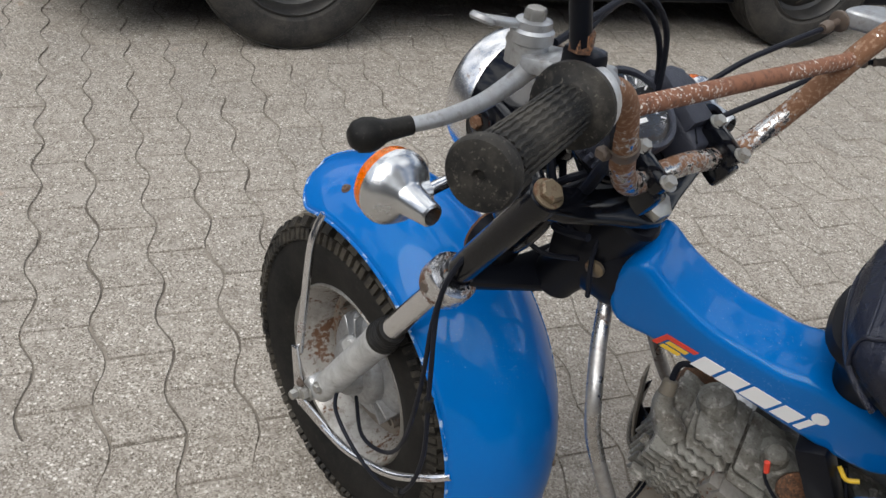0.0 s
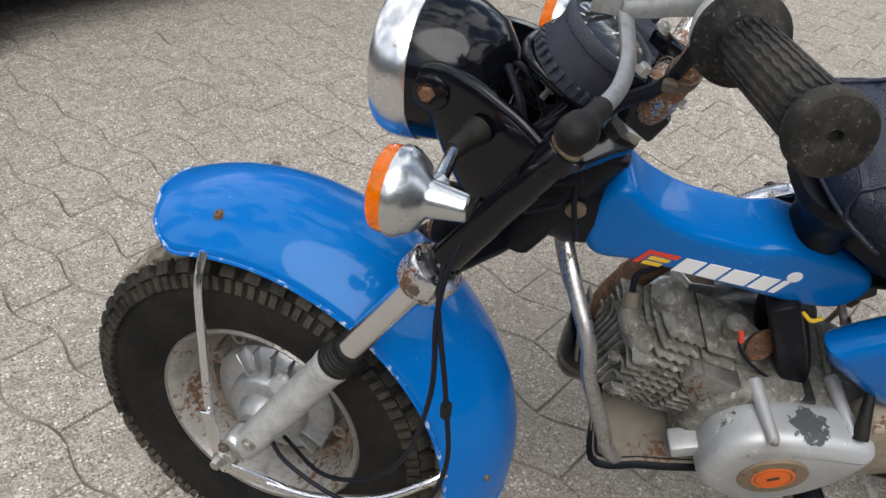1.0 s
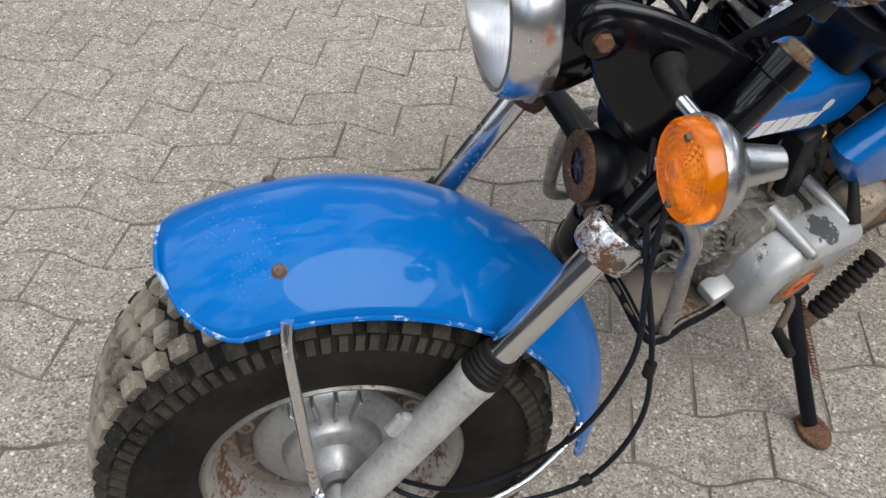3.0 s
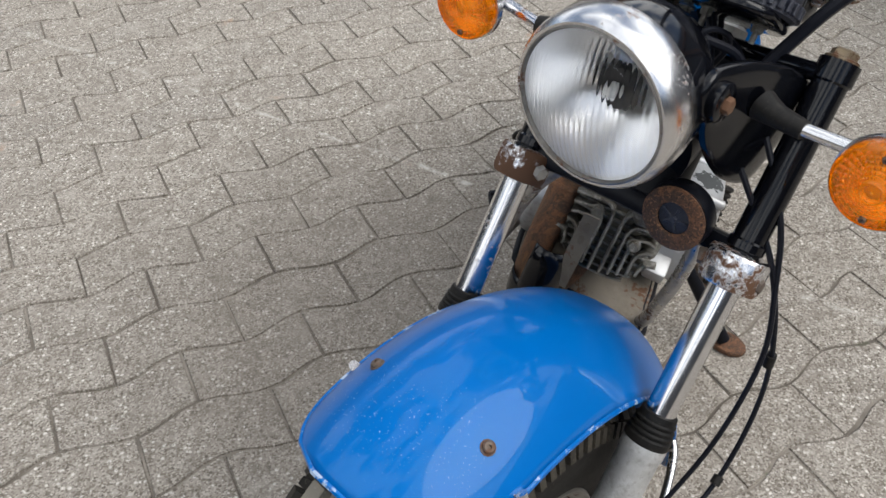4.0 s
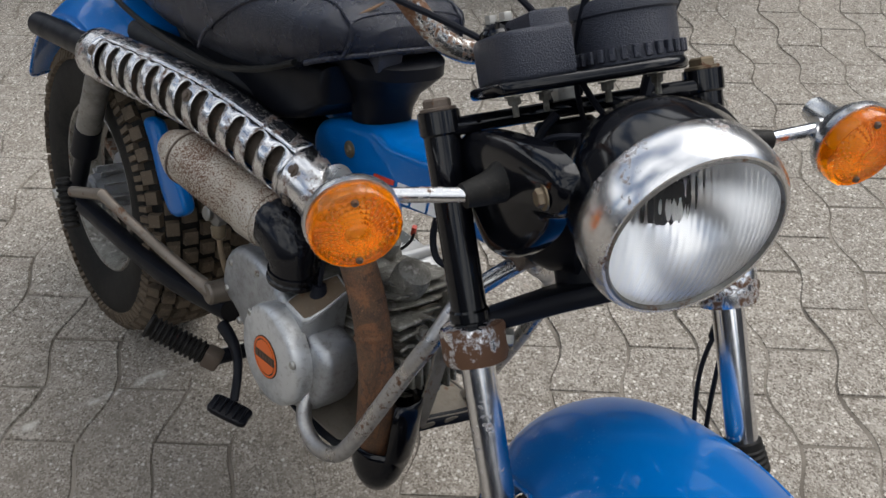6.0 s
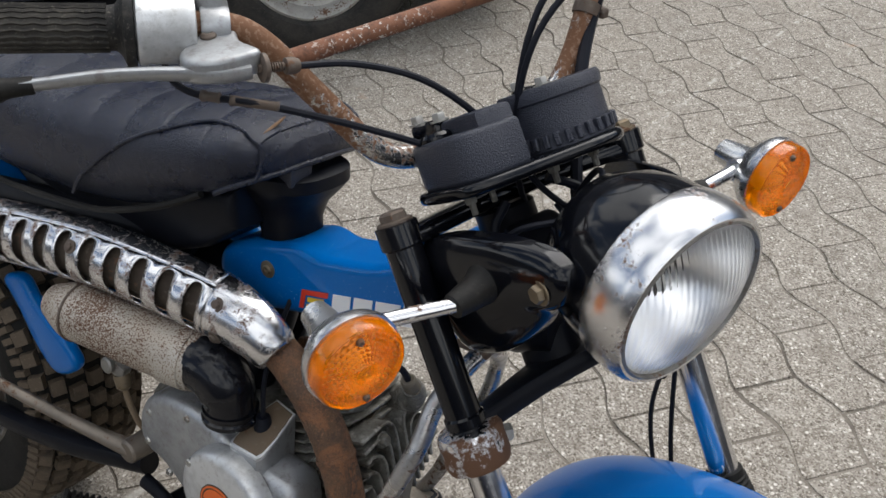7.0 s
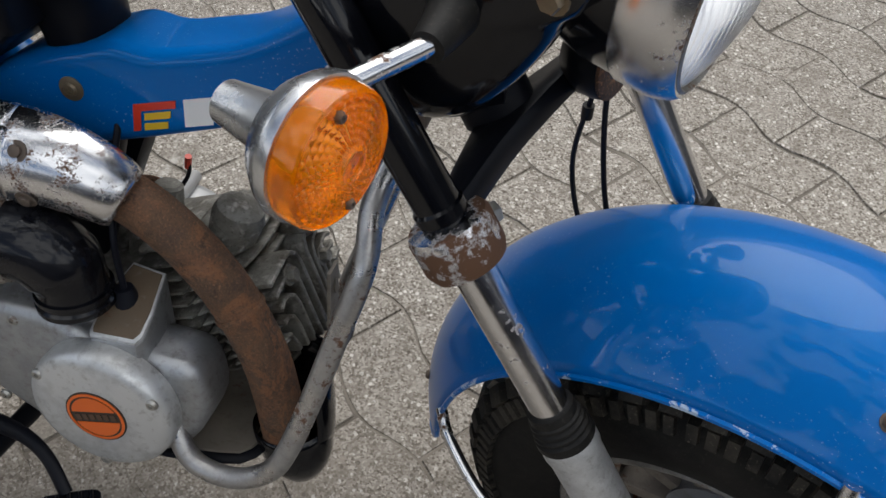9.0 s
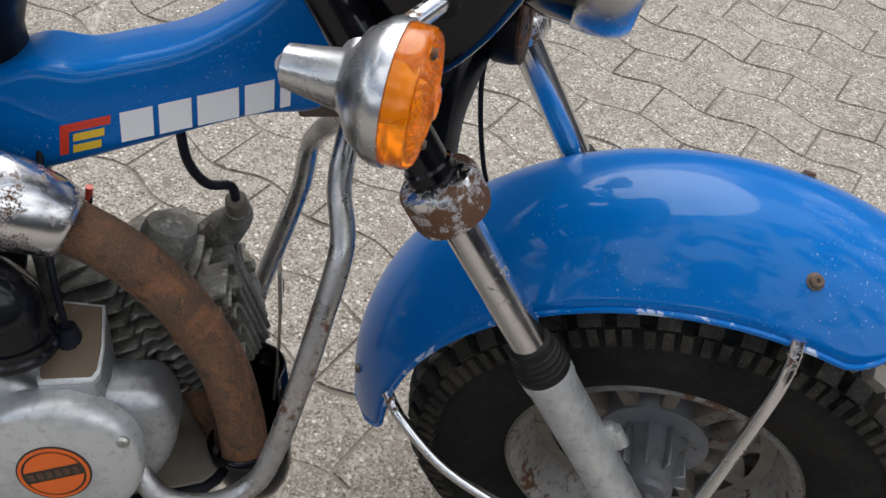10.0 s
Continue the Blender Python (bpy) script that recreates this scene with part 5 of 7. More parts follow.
for p, q, r in (((-0.454, -0.244, 0.9205), (-0.444, -0.231, 0.918), 0.0048), ((-0.440, -0.226, 0.9165), (-0.420, -0.193, 0.9085), 0.0046)):
    bm = BM()
    lathe(bm, [(0.004, 0), (r, 0.001), (r, 0.004), (r * 0.84, 0.005), (r * 0.84, (Vector(q) - Vector(p)).length - 0.003), (r, (Vector(q) - Vector(p)).length - 0.002), (r * 0.7, (Vector(q) - Vector(p)).length)], aim(p, Vector(q) - Vector(p)), 14)
    part("inline_adjuster", bm, RUST_BOLT, bike, "grimy inline cable adjuster", CROWN)
for p, d in (((-0.281, 0.173, 0.505), (0, 0, 1)), ((-0.250, 0.172, 0.320), (0.6, 0, -0.4))):
    bm = BM()
    rod(bm, Vector(p) - Vector(d) * 0.008, Vector(p) + Vector(d) * 0.008, 0.0062, 0.0062, 10)
    part("cable_clip", bm, RUBBER, bike, "", FORK)

# ---- body: tank cover, frame ----
TANK_Y, TANK_H = 0.012, 0.086
bm = BM()
tank_poly = smooth_poly([(0.012, 0.640), (0.030, 0.668), (0.030, 0.705), (0.018, 0.736), (-0.003, 0.745), (-0.036, 0.718), (-0.085, 0.692), (-0.135, 0.680), (-0.165, 0.675), (-0.194, 0.679), (-0.218, 0.673),
                         (-0.240, 0.668), (-0.280, 0.656), (-0.308, 0.638), (-0.316, 0.612), (-0.298, 0.584), (-0.262, 0.578), (-0.200, 0.590), (-0.120, 0.612), (-0.040, 0.634)], 4)
prism(bm, tank_poly, TANK_H, side(TANK_Y), 0.013, 5)
tank = part("tank_cover", bm, PAINT, bike, "glossy blue pressed steel tank cover", BODY, 50)
# raised seam of the rear lower panel, left side
bm = BM()
tube(bm, [(-0.150, 0.0530, 0.624), (-0.190, 0.0535, 0.634), (-0.235, 0.0535, 0.645), (-0.262, 0.0525, 0.652), (-0.280, 0.050, 0.650)], 0.0009, 6, 4)
part("panel_seam", bm, WHITE, tank, "", BODY)
for s in (1, -1):
    yy = TANK_Y + s * (TANK_H / 2 + 0.0008)
    # on each side the stripes stand first, then five letter bars and a dot
    base = Vector((-0.0295, 0.641)) if s > 0 else Vector((-0.184, 0.606))
    run = Vector((-1.0, -0.206)).normalized() if s > 0 else Vector((1.0, 0.233)).normalized()
    upv = Vector((run.y, -run.x)) * (-1 if s < 0 else 1)
    upv = upv if upv.y > 0 else -upv

    def flat(quads, mat, nm, lab=""):
        b = BM()
        for (x0, x1, h0, h1, sl) in quads:
            x0, x1, h0, h1 = (1.14 * k for k in (x0, x1, h0, h1))
            q = [base + run * (x0 + sl * h0) + upv * h0, base + run * (x1 + sl * h0) + upv * h0, base + run * (x1 + sl * h1) + upv * h1, base + run * (x0 + sl * h1) + upv * h1]
            pl_ = [(v.x, v.y) for v in q]
            prism(b, pl_, 0.0008, side(yy))
        part(nm, b, mat, tank, lab, BODY, 0)

    flat([(0.0, 0.006, 0.0, 0.020, 0.4), (0.006, 0.034, 0.0145, 0.020, 0.4)], RED, "stripe", "red stripe decal")
    flat([(0.009, 0.030, 0.0075, 0.0125, 0.4)], YELLOW, "stripe", "yellow stripe decal")
    flat([(0.009, 0.028, 0.0, 0.0050, 0.4)], YELLOW, "stripe", "yellow stripe decal")
    letters = [(0.042, 0.064, 0, 0.020, 0.3), (0.068, 0.090, 0, 0.020, 0.3), (0.094, 0.122, 0, 0.020, 0.3), (0.126, 0.146, 0, 0.020, 0.3), (0.150, 0.157, 0, 0.020, 0.3)]
    for q in letters:
        flat([q], WHITE, "bar", "white slanted bar of a maker's mark")
    b = BM()
    c = base + run * 0.185 + upv * 0.032
    prism(b, [(c.x + 0.0088 * math.cos(2 * math.pi * k / 20), c.y + 0.0088 * math.sin(2 * math.pi * k / 20)) for k in range(20)], 0.0008, side(yy))
    part("dot", b, WHITE, tank, "", BODY, 0)
bm = BM()
lathe(bm, [(0.0105, 0), (0.0105, 0.002), (0.007, 0.003)], aim((-0.233, TANK_Y - TANK_H / 2 + 0.001, 0.636), (0, -1, 0)), 20)
screw(bm, (-0.233, TANK_Y - TANK_H / 2 - 0.001, 0.636), (0, -1, 0), 0.006, 0.003)
part("tank_bolt", bm, BRASS, tank, "rusty bolt with a washer", BODY)

# black neck under the seat, frame spine and stays
bm = BM()
rings = []
for z, x0, x1, w in ((0.655, -0.262, -0.206, 0.034), (0.690, -0.270, -0.208, 0.036), (0.710, -0.295, -0.202, 0.044), (0.724, -0.315, -0.190, 0.054), (0.738, -0.330, -0.180, 0.064), (0.752, -0.330, -0.182, 0.064), (0.760, -0.330, -0.198, 0.056)):
    rings.append([((x0 + x1) / 2 + (x1 - x0) / 2 * math.copysign(abs(math.cos(a)) ** 0.7, math.cos(a)), TANK_Y + w * math.copysign(abs(math.sin(a)) ** 0.7, math.sin(a)), z) for a in [2 * math.pi * k / 28 for k in range(28)]])
skin(bm, rings)
part("filler_neck", bm, BLACK_SATIN, bike, "black moulded neck below the seat", BODY)
bm = BM()
block(bm, (0.026, 0.034, 0.022), Matrix.Translation((-0.206, -0.022, 0.757)), 0.004, 2)
part("seat_latch", bm, PLASTIC, bike, "black seat latch", BODY)
bm = BM()
tube(bm, [(0.060, 0.0, 0.700), (-0.05, TANK_Y, 0.660), (-0.18, TANK_Y, 0.625), (-0.35, 0.0, 0.600), (-0.60, 0.0, 0.600), (-0.85, 0.0, 0.600)], 0.026, 14, 5)
tube(bm, [(-0.230, TANK_Y, 0.620), (-0.250, 0.0, 0.540), (-0.270, 0.0, 0.470), (-0.330, 0.0, 0.380)], 0.022, 12, 4)
part("frame_spine", bm, BLACK_SATIN, bike, "black frame tubes", BODY)
bm = BM()
rings = []
for x, z0, z1, w in ((0.110, 0.655, 0.740, 0.030), (0.075, 0.640, 0.765, 0.040), (0.035, 0.632, 0.760, 0.044), (0.0, 0.630, 0.730, 0.036)):
    rings.append([(x, TANK_Y + w * math.cos(a), (z0 + z1) / 2 + (z1 - z0) / 2 * math.sin(a)) for a in [2 * math.pi * k / 20 for k in range(20)]])
skin(bm, rings)
part("head_gusset", bm, BLACK_SATIN, bike, "black steering head gusset", BODY)
bm = BM()
lathe(bm, [(0.011, 0), (0.011, 0.004), (0.006, 0.006)], aim((0.050, TANK_Y + 0.043, 0.715), (0.1, 1, 0)), 16)
part("gusset_bolt", bm, BRASS, bike, "", BODY)

bm = BM()
prism(bm, [(-0.250, 0.735), (-0.246, 0.690), (-0.300, 0.650), (-0.360, 0.625), (-0.560, 0.635), (-0.640, 0.650), (-0.640, 0.690), (-0.420, 0.690), (-0.320, 0.715)], 0.130, side(-0.005), 0.012, 3)
part("seat_pan", bm, BLACK_SATIN, bike, "black pan below the seat", BODY)

# ---- crash bars ----
for s in (1, -1):
    bm = BM()
    if s > 0:
        pts = [(0.040, 0.012, 0.632), (0.036, 0.026, 0.618), (0.024, 0.062, 0.592), (0.004, 0.106, 0.552), (-0.008, 0.115, 0.500), (-0.030, 0.119, 0.440), (-0.052, 0.120, 0.385), (-0.072, 0.119, 0.330), (-0.100, 0.114, 0.290), (-0.150, 0.098, 0.272)]
    else:
        pts = [(0.040, -0.004, 0.632), (0.034, -0.030, 0.618), (0.026, -0.062, 0.592), (0.027, -0.090, 0.555), (0.009, -0.106, 0.495), (-0.012, -0.116, 0.430), (-0.034, -0.124, 0.370), (-0.052, -0.127, 0.340), (-0.085, -0.128, 0.321),
               (-0.122, -0.124, 0.322), (-0.142, -0.115, 0.338), (-0.150, -0.100, 0.368)]
    tube(bm, pts, 0.0098, 14, 6)
    part("crash_bar", bm, CRASH, bike, "chromed tubular crash bar with rust", BODY)
bm = BM()
rod(bm, (0.040, -0.016, 0.640), (0.040, 0.026, 0.640), 0.014, 0.014, 16, 0.003)
block(bm, (0.050, 0.030, 0.020), Matrix.Translation((0.020, 0.005, 0.636)), 0.004, 2)
part("crash_bar_bracket", bm, RUST_BOLT, bike, "rusty crash bar bracket", BODY)
# skid plate: a flat tray with turned-up rim
bm = BM()
tray = [(-0.088, -0.070), (-0.080, -0.020), (-0.072, 0.040), (-0.060, 0.095), (-0.066, 0.122), (-0.120, 0.120), (-0.240, 0.100), (-0.250, -0.080), (-0.120, -0.092)]
prism(bm, smooth_poly(tray, 3), 0.004, Matrix.Translation((0, 0, 0.304)), 0.001, 1)
sk = part("skid_plate", bm, TRAY, bike, "brown weathered engine skid plate", BODY)
bm = BM()
rim = smooth_poly(tray, 3)
tube(bm, [(x, y, 0.301) for x, y in rim + rim[:1]], 0.0030, 8, 1, 3.0)
part("skid_plate_edge", bm, BLACK_SATIN, sk, "", BODY)
for k in range(4):
    bm = BM()
    f = 0.12 + 0.24 * k
    q = Vector((-0.086, -0.055)).lerp(Vector((-0.060, 0.092)), f)
    prism(bm, smooth_poly([(-0.011, 0), (-0.007, 0.0035), (0.007, 0.0035), (0.011, 0), (0.007, -0.0035), (-0.007, -0.0035)], 2), 0.002, aim((q.x + 0.0025, q.y, 0.301), (1, -0.1, 0)), 0.0004, 1)
    part("drain_slot", bm, DIRTY_TAN, sk, "", BODY)
bm = BM()
bowl = aim((-0.060, -0.052, 0.312), (0.10, -0.02, -1.0)) @ Matrix.Diagonal((0.035, 0.037, 0.064, 1))
lathe(bm, [(1.0, -0.20), (1.0, 0.0), (0.93, 0.37), (0.78, 0.62), (0.55, 0.83), (0.28, 0.96), (0.02, 1.0)], bowl, 32, False)
wing = []
for z, rr in ((0.405, 0.036), (0.375, 0.038), (0.345, 0.039), (0.318, 0.038), (0.300, 0.036)):
    wing.append([(-0.060 + rr * math.cos(radians(a)), -0.048 + rr * math.sin(radians(a)), z) for a in range(-35, 146, 10)])
skin(bm, wing, False, False)
dish = part("pipe_guard", bm, BLACK, bike, "black dished guard round the exhaust bend", BODY)
thick(dish, 0.002, 0)

# ---- engine ----
bm = BM()
poly = smooth_poly([(-0.165, 0.350), (-0.165, 0.325), (-0.200, 0.310), (-0.300, 0.290), (-0.390, 0.315), (-0.420, 0.360), (-0.410, 0.410), (-0.340, 0.432), (-0.270, 0.448), (-0.215, 0.452), (-0.180, 0.430), (-0.168, 0.390)], 3)
prism(bm, poly, 0.160, side(0.020), 0.015, 3)
engine = part("crankcase", bm, GRIME, bike, "oily grey cast crankcase", BODY)
# cylinder and head: fins lie along the tilted bore
ENG = Matrix.Translation((-0.122, 0.017, 0.429)) @ pose(0, 0, 0, 0, -18, 0)
bm = BM()
rod(bm, ENG @ Vector((-0.135, 0, 0)), ENG @ Vector((0.040, 0, 0)), 0.044, 0.044, 28)
part("cylinder", bm, DIRTY_TAN, engine, "grimy alloy cylinder", BODY)


def fin_width(h):
    return 0.070 * max(0.1, 1 - (h / 0.088) ** 2) ** 0.38


for k in range(13):
    h = -0.072 + 0.012 * k
    w = fin_width(h)
    bm = BM()
    back = -0.086 + 0.022 * abs(h) / 0.072
    ed = [(back, -w), (-0.024, -w), (-0.022, -w + 0.004), (-0.022, w - 0.004), (-0.024, w), (back, w), (back - 0.004, w - 0.006), (back - 0.004, -w + 0.006)]
    prism(bm, ed, 0.0036, ENG @ Matrix.Translation((0, 0, h)), 0.0014, 2)
    part("barrel_fin", bm, GRIME, engine, "", BODY)
    # head fin with a rippled edge
    bm = BM()
    lx = 0.038 - 0.22 * max(0.0, abs(h) - 0.040)
    out = []
    for i in range(8):
        out.append((-0.017 + (lx + 0.017) * i / 7, -w + 0.0045 * (i % 2) + 0.002 * (i / 7) ** 2))
    for i in range(1, 8):
        a = -math.pi / 2 + math.pi * i / 8
        out.append((lx + 0.010 * math.cos(a), (w - 0.004) * math.sin(a)))
    for i in range(8):
        out.append((-0.017 + (lx + 0.017) * (7 - i) / 7, w - 0.0045 * (i % 2) - 0.002 * ((7 - i) / 7) ** 2))
    prism(bm, out, 0.0038, ENG @ Matrix.Translation((0, 0, h + 0.002)), 0.0015, 2)
    part("head_fin", bm, GRIME, engine, "", BODY)


def ribbon(b, path, th, depth, m_):
    """An upright web of thickness th along a path in (y, z), depth along the bore."""
    p_ = [Vector(q) for q in path]
    lft, rgt = [], []
    for i, q in enumerate(p_):
        d = (p_[min(i + 1, len(p_) - 1)] - p_[max(i - 1, 0)]).normalized()
        nrm = Vector((-d.y, d.x)) * (th / 2)
        lft.append((q + nrm)[:])
        rgt.append((q - nrm)[:])
    prism(b, lft + rgt[::-1], depth, m_, 0.0012, 1)


FRONT = ENG @ Matrix(((0, 0, 1, 0.050), (1, 0, 0, 0), (0, 1, 0, 0), (0, 0, 0, 1)))      # (y, z) across the head's face
for s in (1, -1):
    for k in range(5):
        h, c = 0.040 - 0.015 * k, 0.008 + 0.0118 * k
        path = [(s * (0.066 - 0.002 * k), h - 0.004), (s * (c + 0.020), h), (s * (c + 0.010), h - 0.002), (s * (c + 0.003), h - 0.008), (s * c, h - 0.018), (s * c, -0.060 + 0.004 * k)]
        bm = BM()
        ribbon(bm, path, 0.0042, 0.034 - 0.003 * k, FRONT)
        part("front_fin", bm, GRIME, engine, "", BODY)
for y, z in ((-0.030, 0.022), (0.034, -0.002)):
    bm = BM()
    hexbolt(bm, FRONT @ Vector((y, z, 0.012)), ENG.to_3x3() @ Vector((1, 0, 0)), 0.0075, 0.009)
    part("head_nut", bm, GRIME, engine, "", BODY)
bm = BM()
prism(bm, [(-0.149, 0.457), (-0.161, 0.479), (-0.216, 0.455), (-0.209, 0.427), (-0.225, 0.393), (-0.181, 0.407)], 0.034, side(0.075), 0.004, 2)
part("transfer_cover", bm, ALLOY_DIRTY, engine, "cast transfer port bulge", BODY)
bm = BM()
prism(bm, [(-0.137, 0.459), (-0.147, 0.481), (-0.161, 0.476), (-0.153, 0.457), (-0.181, 0.405), (-0.169, 0.401)], 0.026, side(0.075), 0.003, 2)
part("head_rib", bm, ALLOY_DIRTY, engine, "", BODY)
# pale dome behind the head
bm = BM()
lathe(bm, [(0.022, -0.030), (0.024, 0.0), (0.021, 0.010), (0.012, 0.016), (0.001, 0.018)], Matrix.Translation((-0.118, 0.000, 0.516)) @ pose(0, 0, 0, 0, 20, 0), 28)
part("head_dome", bm, GRIME, engine, "tan-stained alloy dome", BODY)
# spark plug cap and lead
bm = BM()
tube(bm, [(-0.090, 0.050, 0.480), (-0.076, 0.046, 0.494), (-0.064, 0.038, 0.510), (-0.062, 0.028, 0.524)], [0.0185, 0.0185, 0.0140, 0.0120], 18, 4)
plug = part("spark_plug_cap", bm, GRIME, engine, "grimy grey spark plug cap", BODY)
bm = BM()
rod(bm, (-0.062, 0.029, 0.523), (-0.062, 0.017, 0.540), 0.0105, 0.0095, 14, 0.002)
part("cap_collar", bm, DIRTY_TAN, plug, "", BODY)
bm = BM()
tube(bm, [(-0.062, 0.018, 0.539), (-0.064, 0.006, 0.558), (-0.082, -0.001, 0.564), (-0.096, 0.000, 0.585), (-0.100, 0.004, 0.620)], 0.0042, 8, 5)
part("spark_plug_lead", bm, CABLE, plug, "", BODY)
# slotted strap beside the exhaust bend
bm = BM()
rings = []
for z, x in ((0.490, -0.024), (0.440, -0.026), (0.390, -0.030), (0.345, -0.036)):
    rings.append([(x, -0.028, z), (x, -0.006, z), (x - 0.003, -0.006, z), (x - 0.003, -0.028, z)])
skin(bm, rings)
strap = part("slotted_strap", bm, TRAY, engine, "rusty slotted strap", BODY)
for k in range(5):
    bm = BM()
    prism(bm, [(0.0045 * math.cos(2 * math.pi * j / 12), 0.008 * math.sin(2 * math.pi * j / 12)) for j in range(12)], 0.0008, aim((-0.0232 - 0.0026 * k, -0.017, 0.470 - 0.024 * k), (1, 0, 0), (0, 1, 0)) @ Matrix.Rotation(radians(90), 4, "Z"))
    part("strap_slot", bm, DIRTY_TAN, strap, "", BODY)
# left cover
bm = BM()
poly = smooth_poly([(-0.187, 0.376), (-0.191, 0.324), (-0.224, 0.289), (-0.274, 0.276), (-0.329, 0.294), (-0.369, 0.334), (-0.391, 0.384), (-0.391, 0.420), (-0.349, 0.434), (-0.289, 0.442), (-0.234, 0.438), (-0.199, 0.412)], 4)
prism(bm, poly, 0.075, side(0.1225), 0.022, 6)
lc = part("magneto_cover", bm, FLAKED, bike, "silver painted left engine cover with flaking paint", BODY)
bm = BM()
poly = smooth_poly([(-0.372, 0.335), (-0.372, 0.432), (-0.410, 0.452), (-0.452, 0.448), (-0.476, 0.425), (-0.476, 0.376), (-0.439, 0.328)], 4)
prism(bm, poly, 0.058, side(0.106), 0.014, 4)
part("sprocket_cover", bm, STAINED, lc, "rust-stained sprocket cover", BODY)
bm = BM()
for x, z, ye in ((-0.241, 0.446, 0.158), (-0.354, 0.433, 0.136)):
    bm = BM()
    rod(bm, (x + 0.004, ye - 0.085, z + 0.004), (x - 0.006, ye, z - 0.003), 0.0098, 0.0076, 16, 0.002)
    boss = part("screw_boss", bm, FLAKED, lc, "", BODY)
    bm = BM()
    screw(bm, (x - 0.006, ye, z - 0.003), (0, 1, 0), 0.005, 0.003)
    part("boss_screw", bm, GRIME, boss, "", BODY)
bm = BM()
block(bm, (0.040, 0.034, 0.026), Matrix.Translation((-0.174, 0.108, 0.342)) @ pose(0, 0, 0, 0, 20, 0), 0.005, 2)
part("cover_lug", bm, FLAKED, lc, "", BODY)
BL = aim((-0.276, 0.1600, 0.362), (0.0, 1, -0.02))
bm = BM()
lathe(bm, [(0.044, -0.006), (0.045, 0.001), (0.043, 0.003), (0.028, 0.0032)], BL, 44)
part("badge_plate", bm, PLATE_BROWN, lc, "round plate with a worn badge", BODY)
bm = BM()
lathe(bm, [(0.0275, 0.0034), (0.0275, 0.0042), (0.0245, 0.0043), (0.0245, 0.0034)], BL, 40, False)
lathe(bm, [(0.0215, 0.0034), (0.0215, 0.0042), (0.001, 0.0043)], BL, 40)
part("badge", bm, ORANGE_PRINT, lc, "orange round badge", BODY)
bm = BM()
block(bm, (0.016, 0.006, 0.0008), BL @ Matrix.Rotation(0.6, 4, "Z") @ Matrix.Translation((0, 0, 0.0047)))
part("badge_bar", bm, DARK_PRINT_AND_SHADE, lc, "", BODY, 0)
# right side: clutch cover, round cover, pump box
bm = BM()
poly = smooth_poly([(-0.120, 0.420), (-0.115, 0.370), (-0.150, 0.318), (-0.210, 0.300), (-0.280, 0.318), (-0.330, 0.352), (-0.372, 0.366), (-0.375, 0.415), (-0.345, 0.452), (-0.290, 0.464), (-0.240, 0.455), (-0.205, 0.436), (-0.150, 0.430)], 4)
prism(bm, poly, 0.058, side(-0.083), 0.014, 4)
rc = part("clutch_cover", bm, ALLOY, bike, "grey cast right engine cover", BODY)
bm = BM()
RC = aim((-0.203, -0.112, 0.380), (0.0, -1, 0.0))
lathe(bm, [(0.066, 0), (0.067, 0.012), (0.0655, 0.020), (0.062, 0.024), (0.056, 0.0262), (0.020, 0.0275), (0.001, 0.0278)], RC, 56)
part("round_cover", bm, SILVER, rc, "round silver cover with worn edge", BODY)
for a in (25, 145, 265):
    bm = BM()
    screw(bm, RC @ Vector((0.0605 * math.cos(radians(a)), 0.0605 * math.sin(radians(a)), 0.0225)), (0, -1, 0), 0.0058, 0.004)
    part("cover_screw", bm, BOLT, rc, "", BODY)
for x, z in ((-0.284, 0.448), (-0.358, 0.378), (-0.352, 0.424), (-0.320, 0.348)):
    bm = BM()
    screw(bm, (x, -0.1100, z), (0, -1, 0), 0.0055, 0.004)
    part("cover_screw", bm, BOLT, rc, "", BODY)
bm = BM()
lathe(bm, [(0.0270, 0.027), (0.0270, 0.0286), (0.0245, 0.0288), (0.0245, 0.027)], RC, 40, False)
for sgn in (1, -1):
    prism(bm, [(0.0225 * math.cos(a), sgn * 0.0225 * math.sin(a)) for a in [math.asin(0.28) + (math.pi - 2 * math.asin(0.28)) * k / 16 for k in range(17)]], 0.0012, RC @ Matrix.Rotation(radians(12), 4, "Z") @ Matrix.Translation((0, 0, 0.0282)))
part("badge", bm, ORANGE_PRINT, rc, "orange round badge with a dark band", BODY)
bm = BM()
lathe(bm, [(0.0285, 0.0268), (0.0285, 0.0280), (0.001, 0.0281)], RC, 40)
part("badge_ground", bm, DARK_PRINT_AND_SHADE, rc, "", BODY)
brown = Mat("brown_print", (0.09, 0.05, 0.03), 0.5).m
for k in range(6):
    bm = BM()
    block(bm, (0.0048, 0.0070, 0.0008), RC @ Matrix.Rotation(radians(12), 4, "Z") @ Matrix.Translation((-0.0175 + 0.007 * k, 0, 0.0284)))
    part("badge_bar", bm, brown, rc, "", BODY, 0)
bm = BM()
poly = [(-0.201, -0.108), (-0.199, -0.112), (-0.158, -0.112), (-0.154, -0.106), (-0.153, -0.085), (-0.157, -0.050), (-0.190, -0.045), (-0.201, -0.075)]
SLOPE = Matrix(((1, 0, 0, 0), (0, 1, 0, 0), (0, 0.45, 1, 0.0518), (0, 0, 0, 1)))
prism(bm, poly, 0.075, SLOPE @ Matrix.Translation((-0.009, -0.003, 0.411)), 0.002, 2)
box = part("oil_pump_box", bm, ALLOY, rc, "cast oil pump box", BODY)
bm = BM()
prism(bm, poly, 0.004, SLOPE @ Matrix.Translation((-0.009, -0.003, 0.4508)), 0.001, 1)
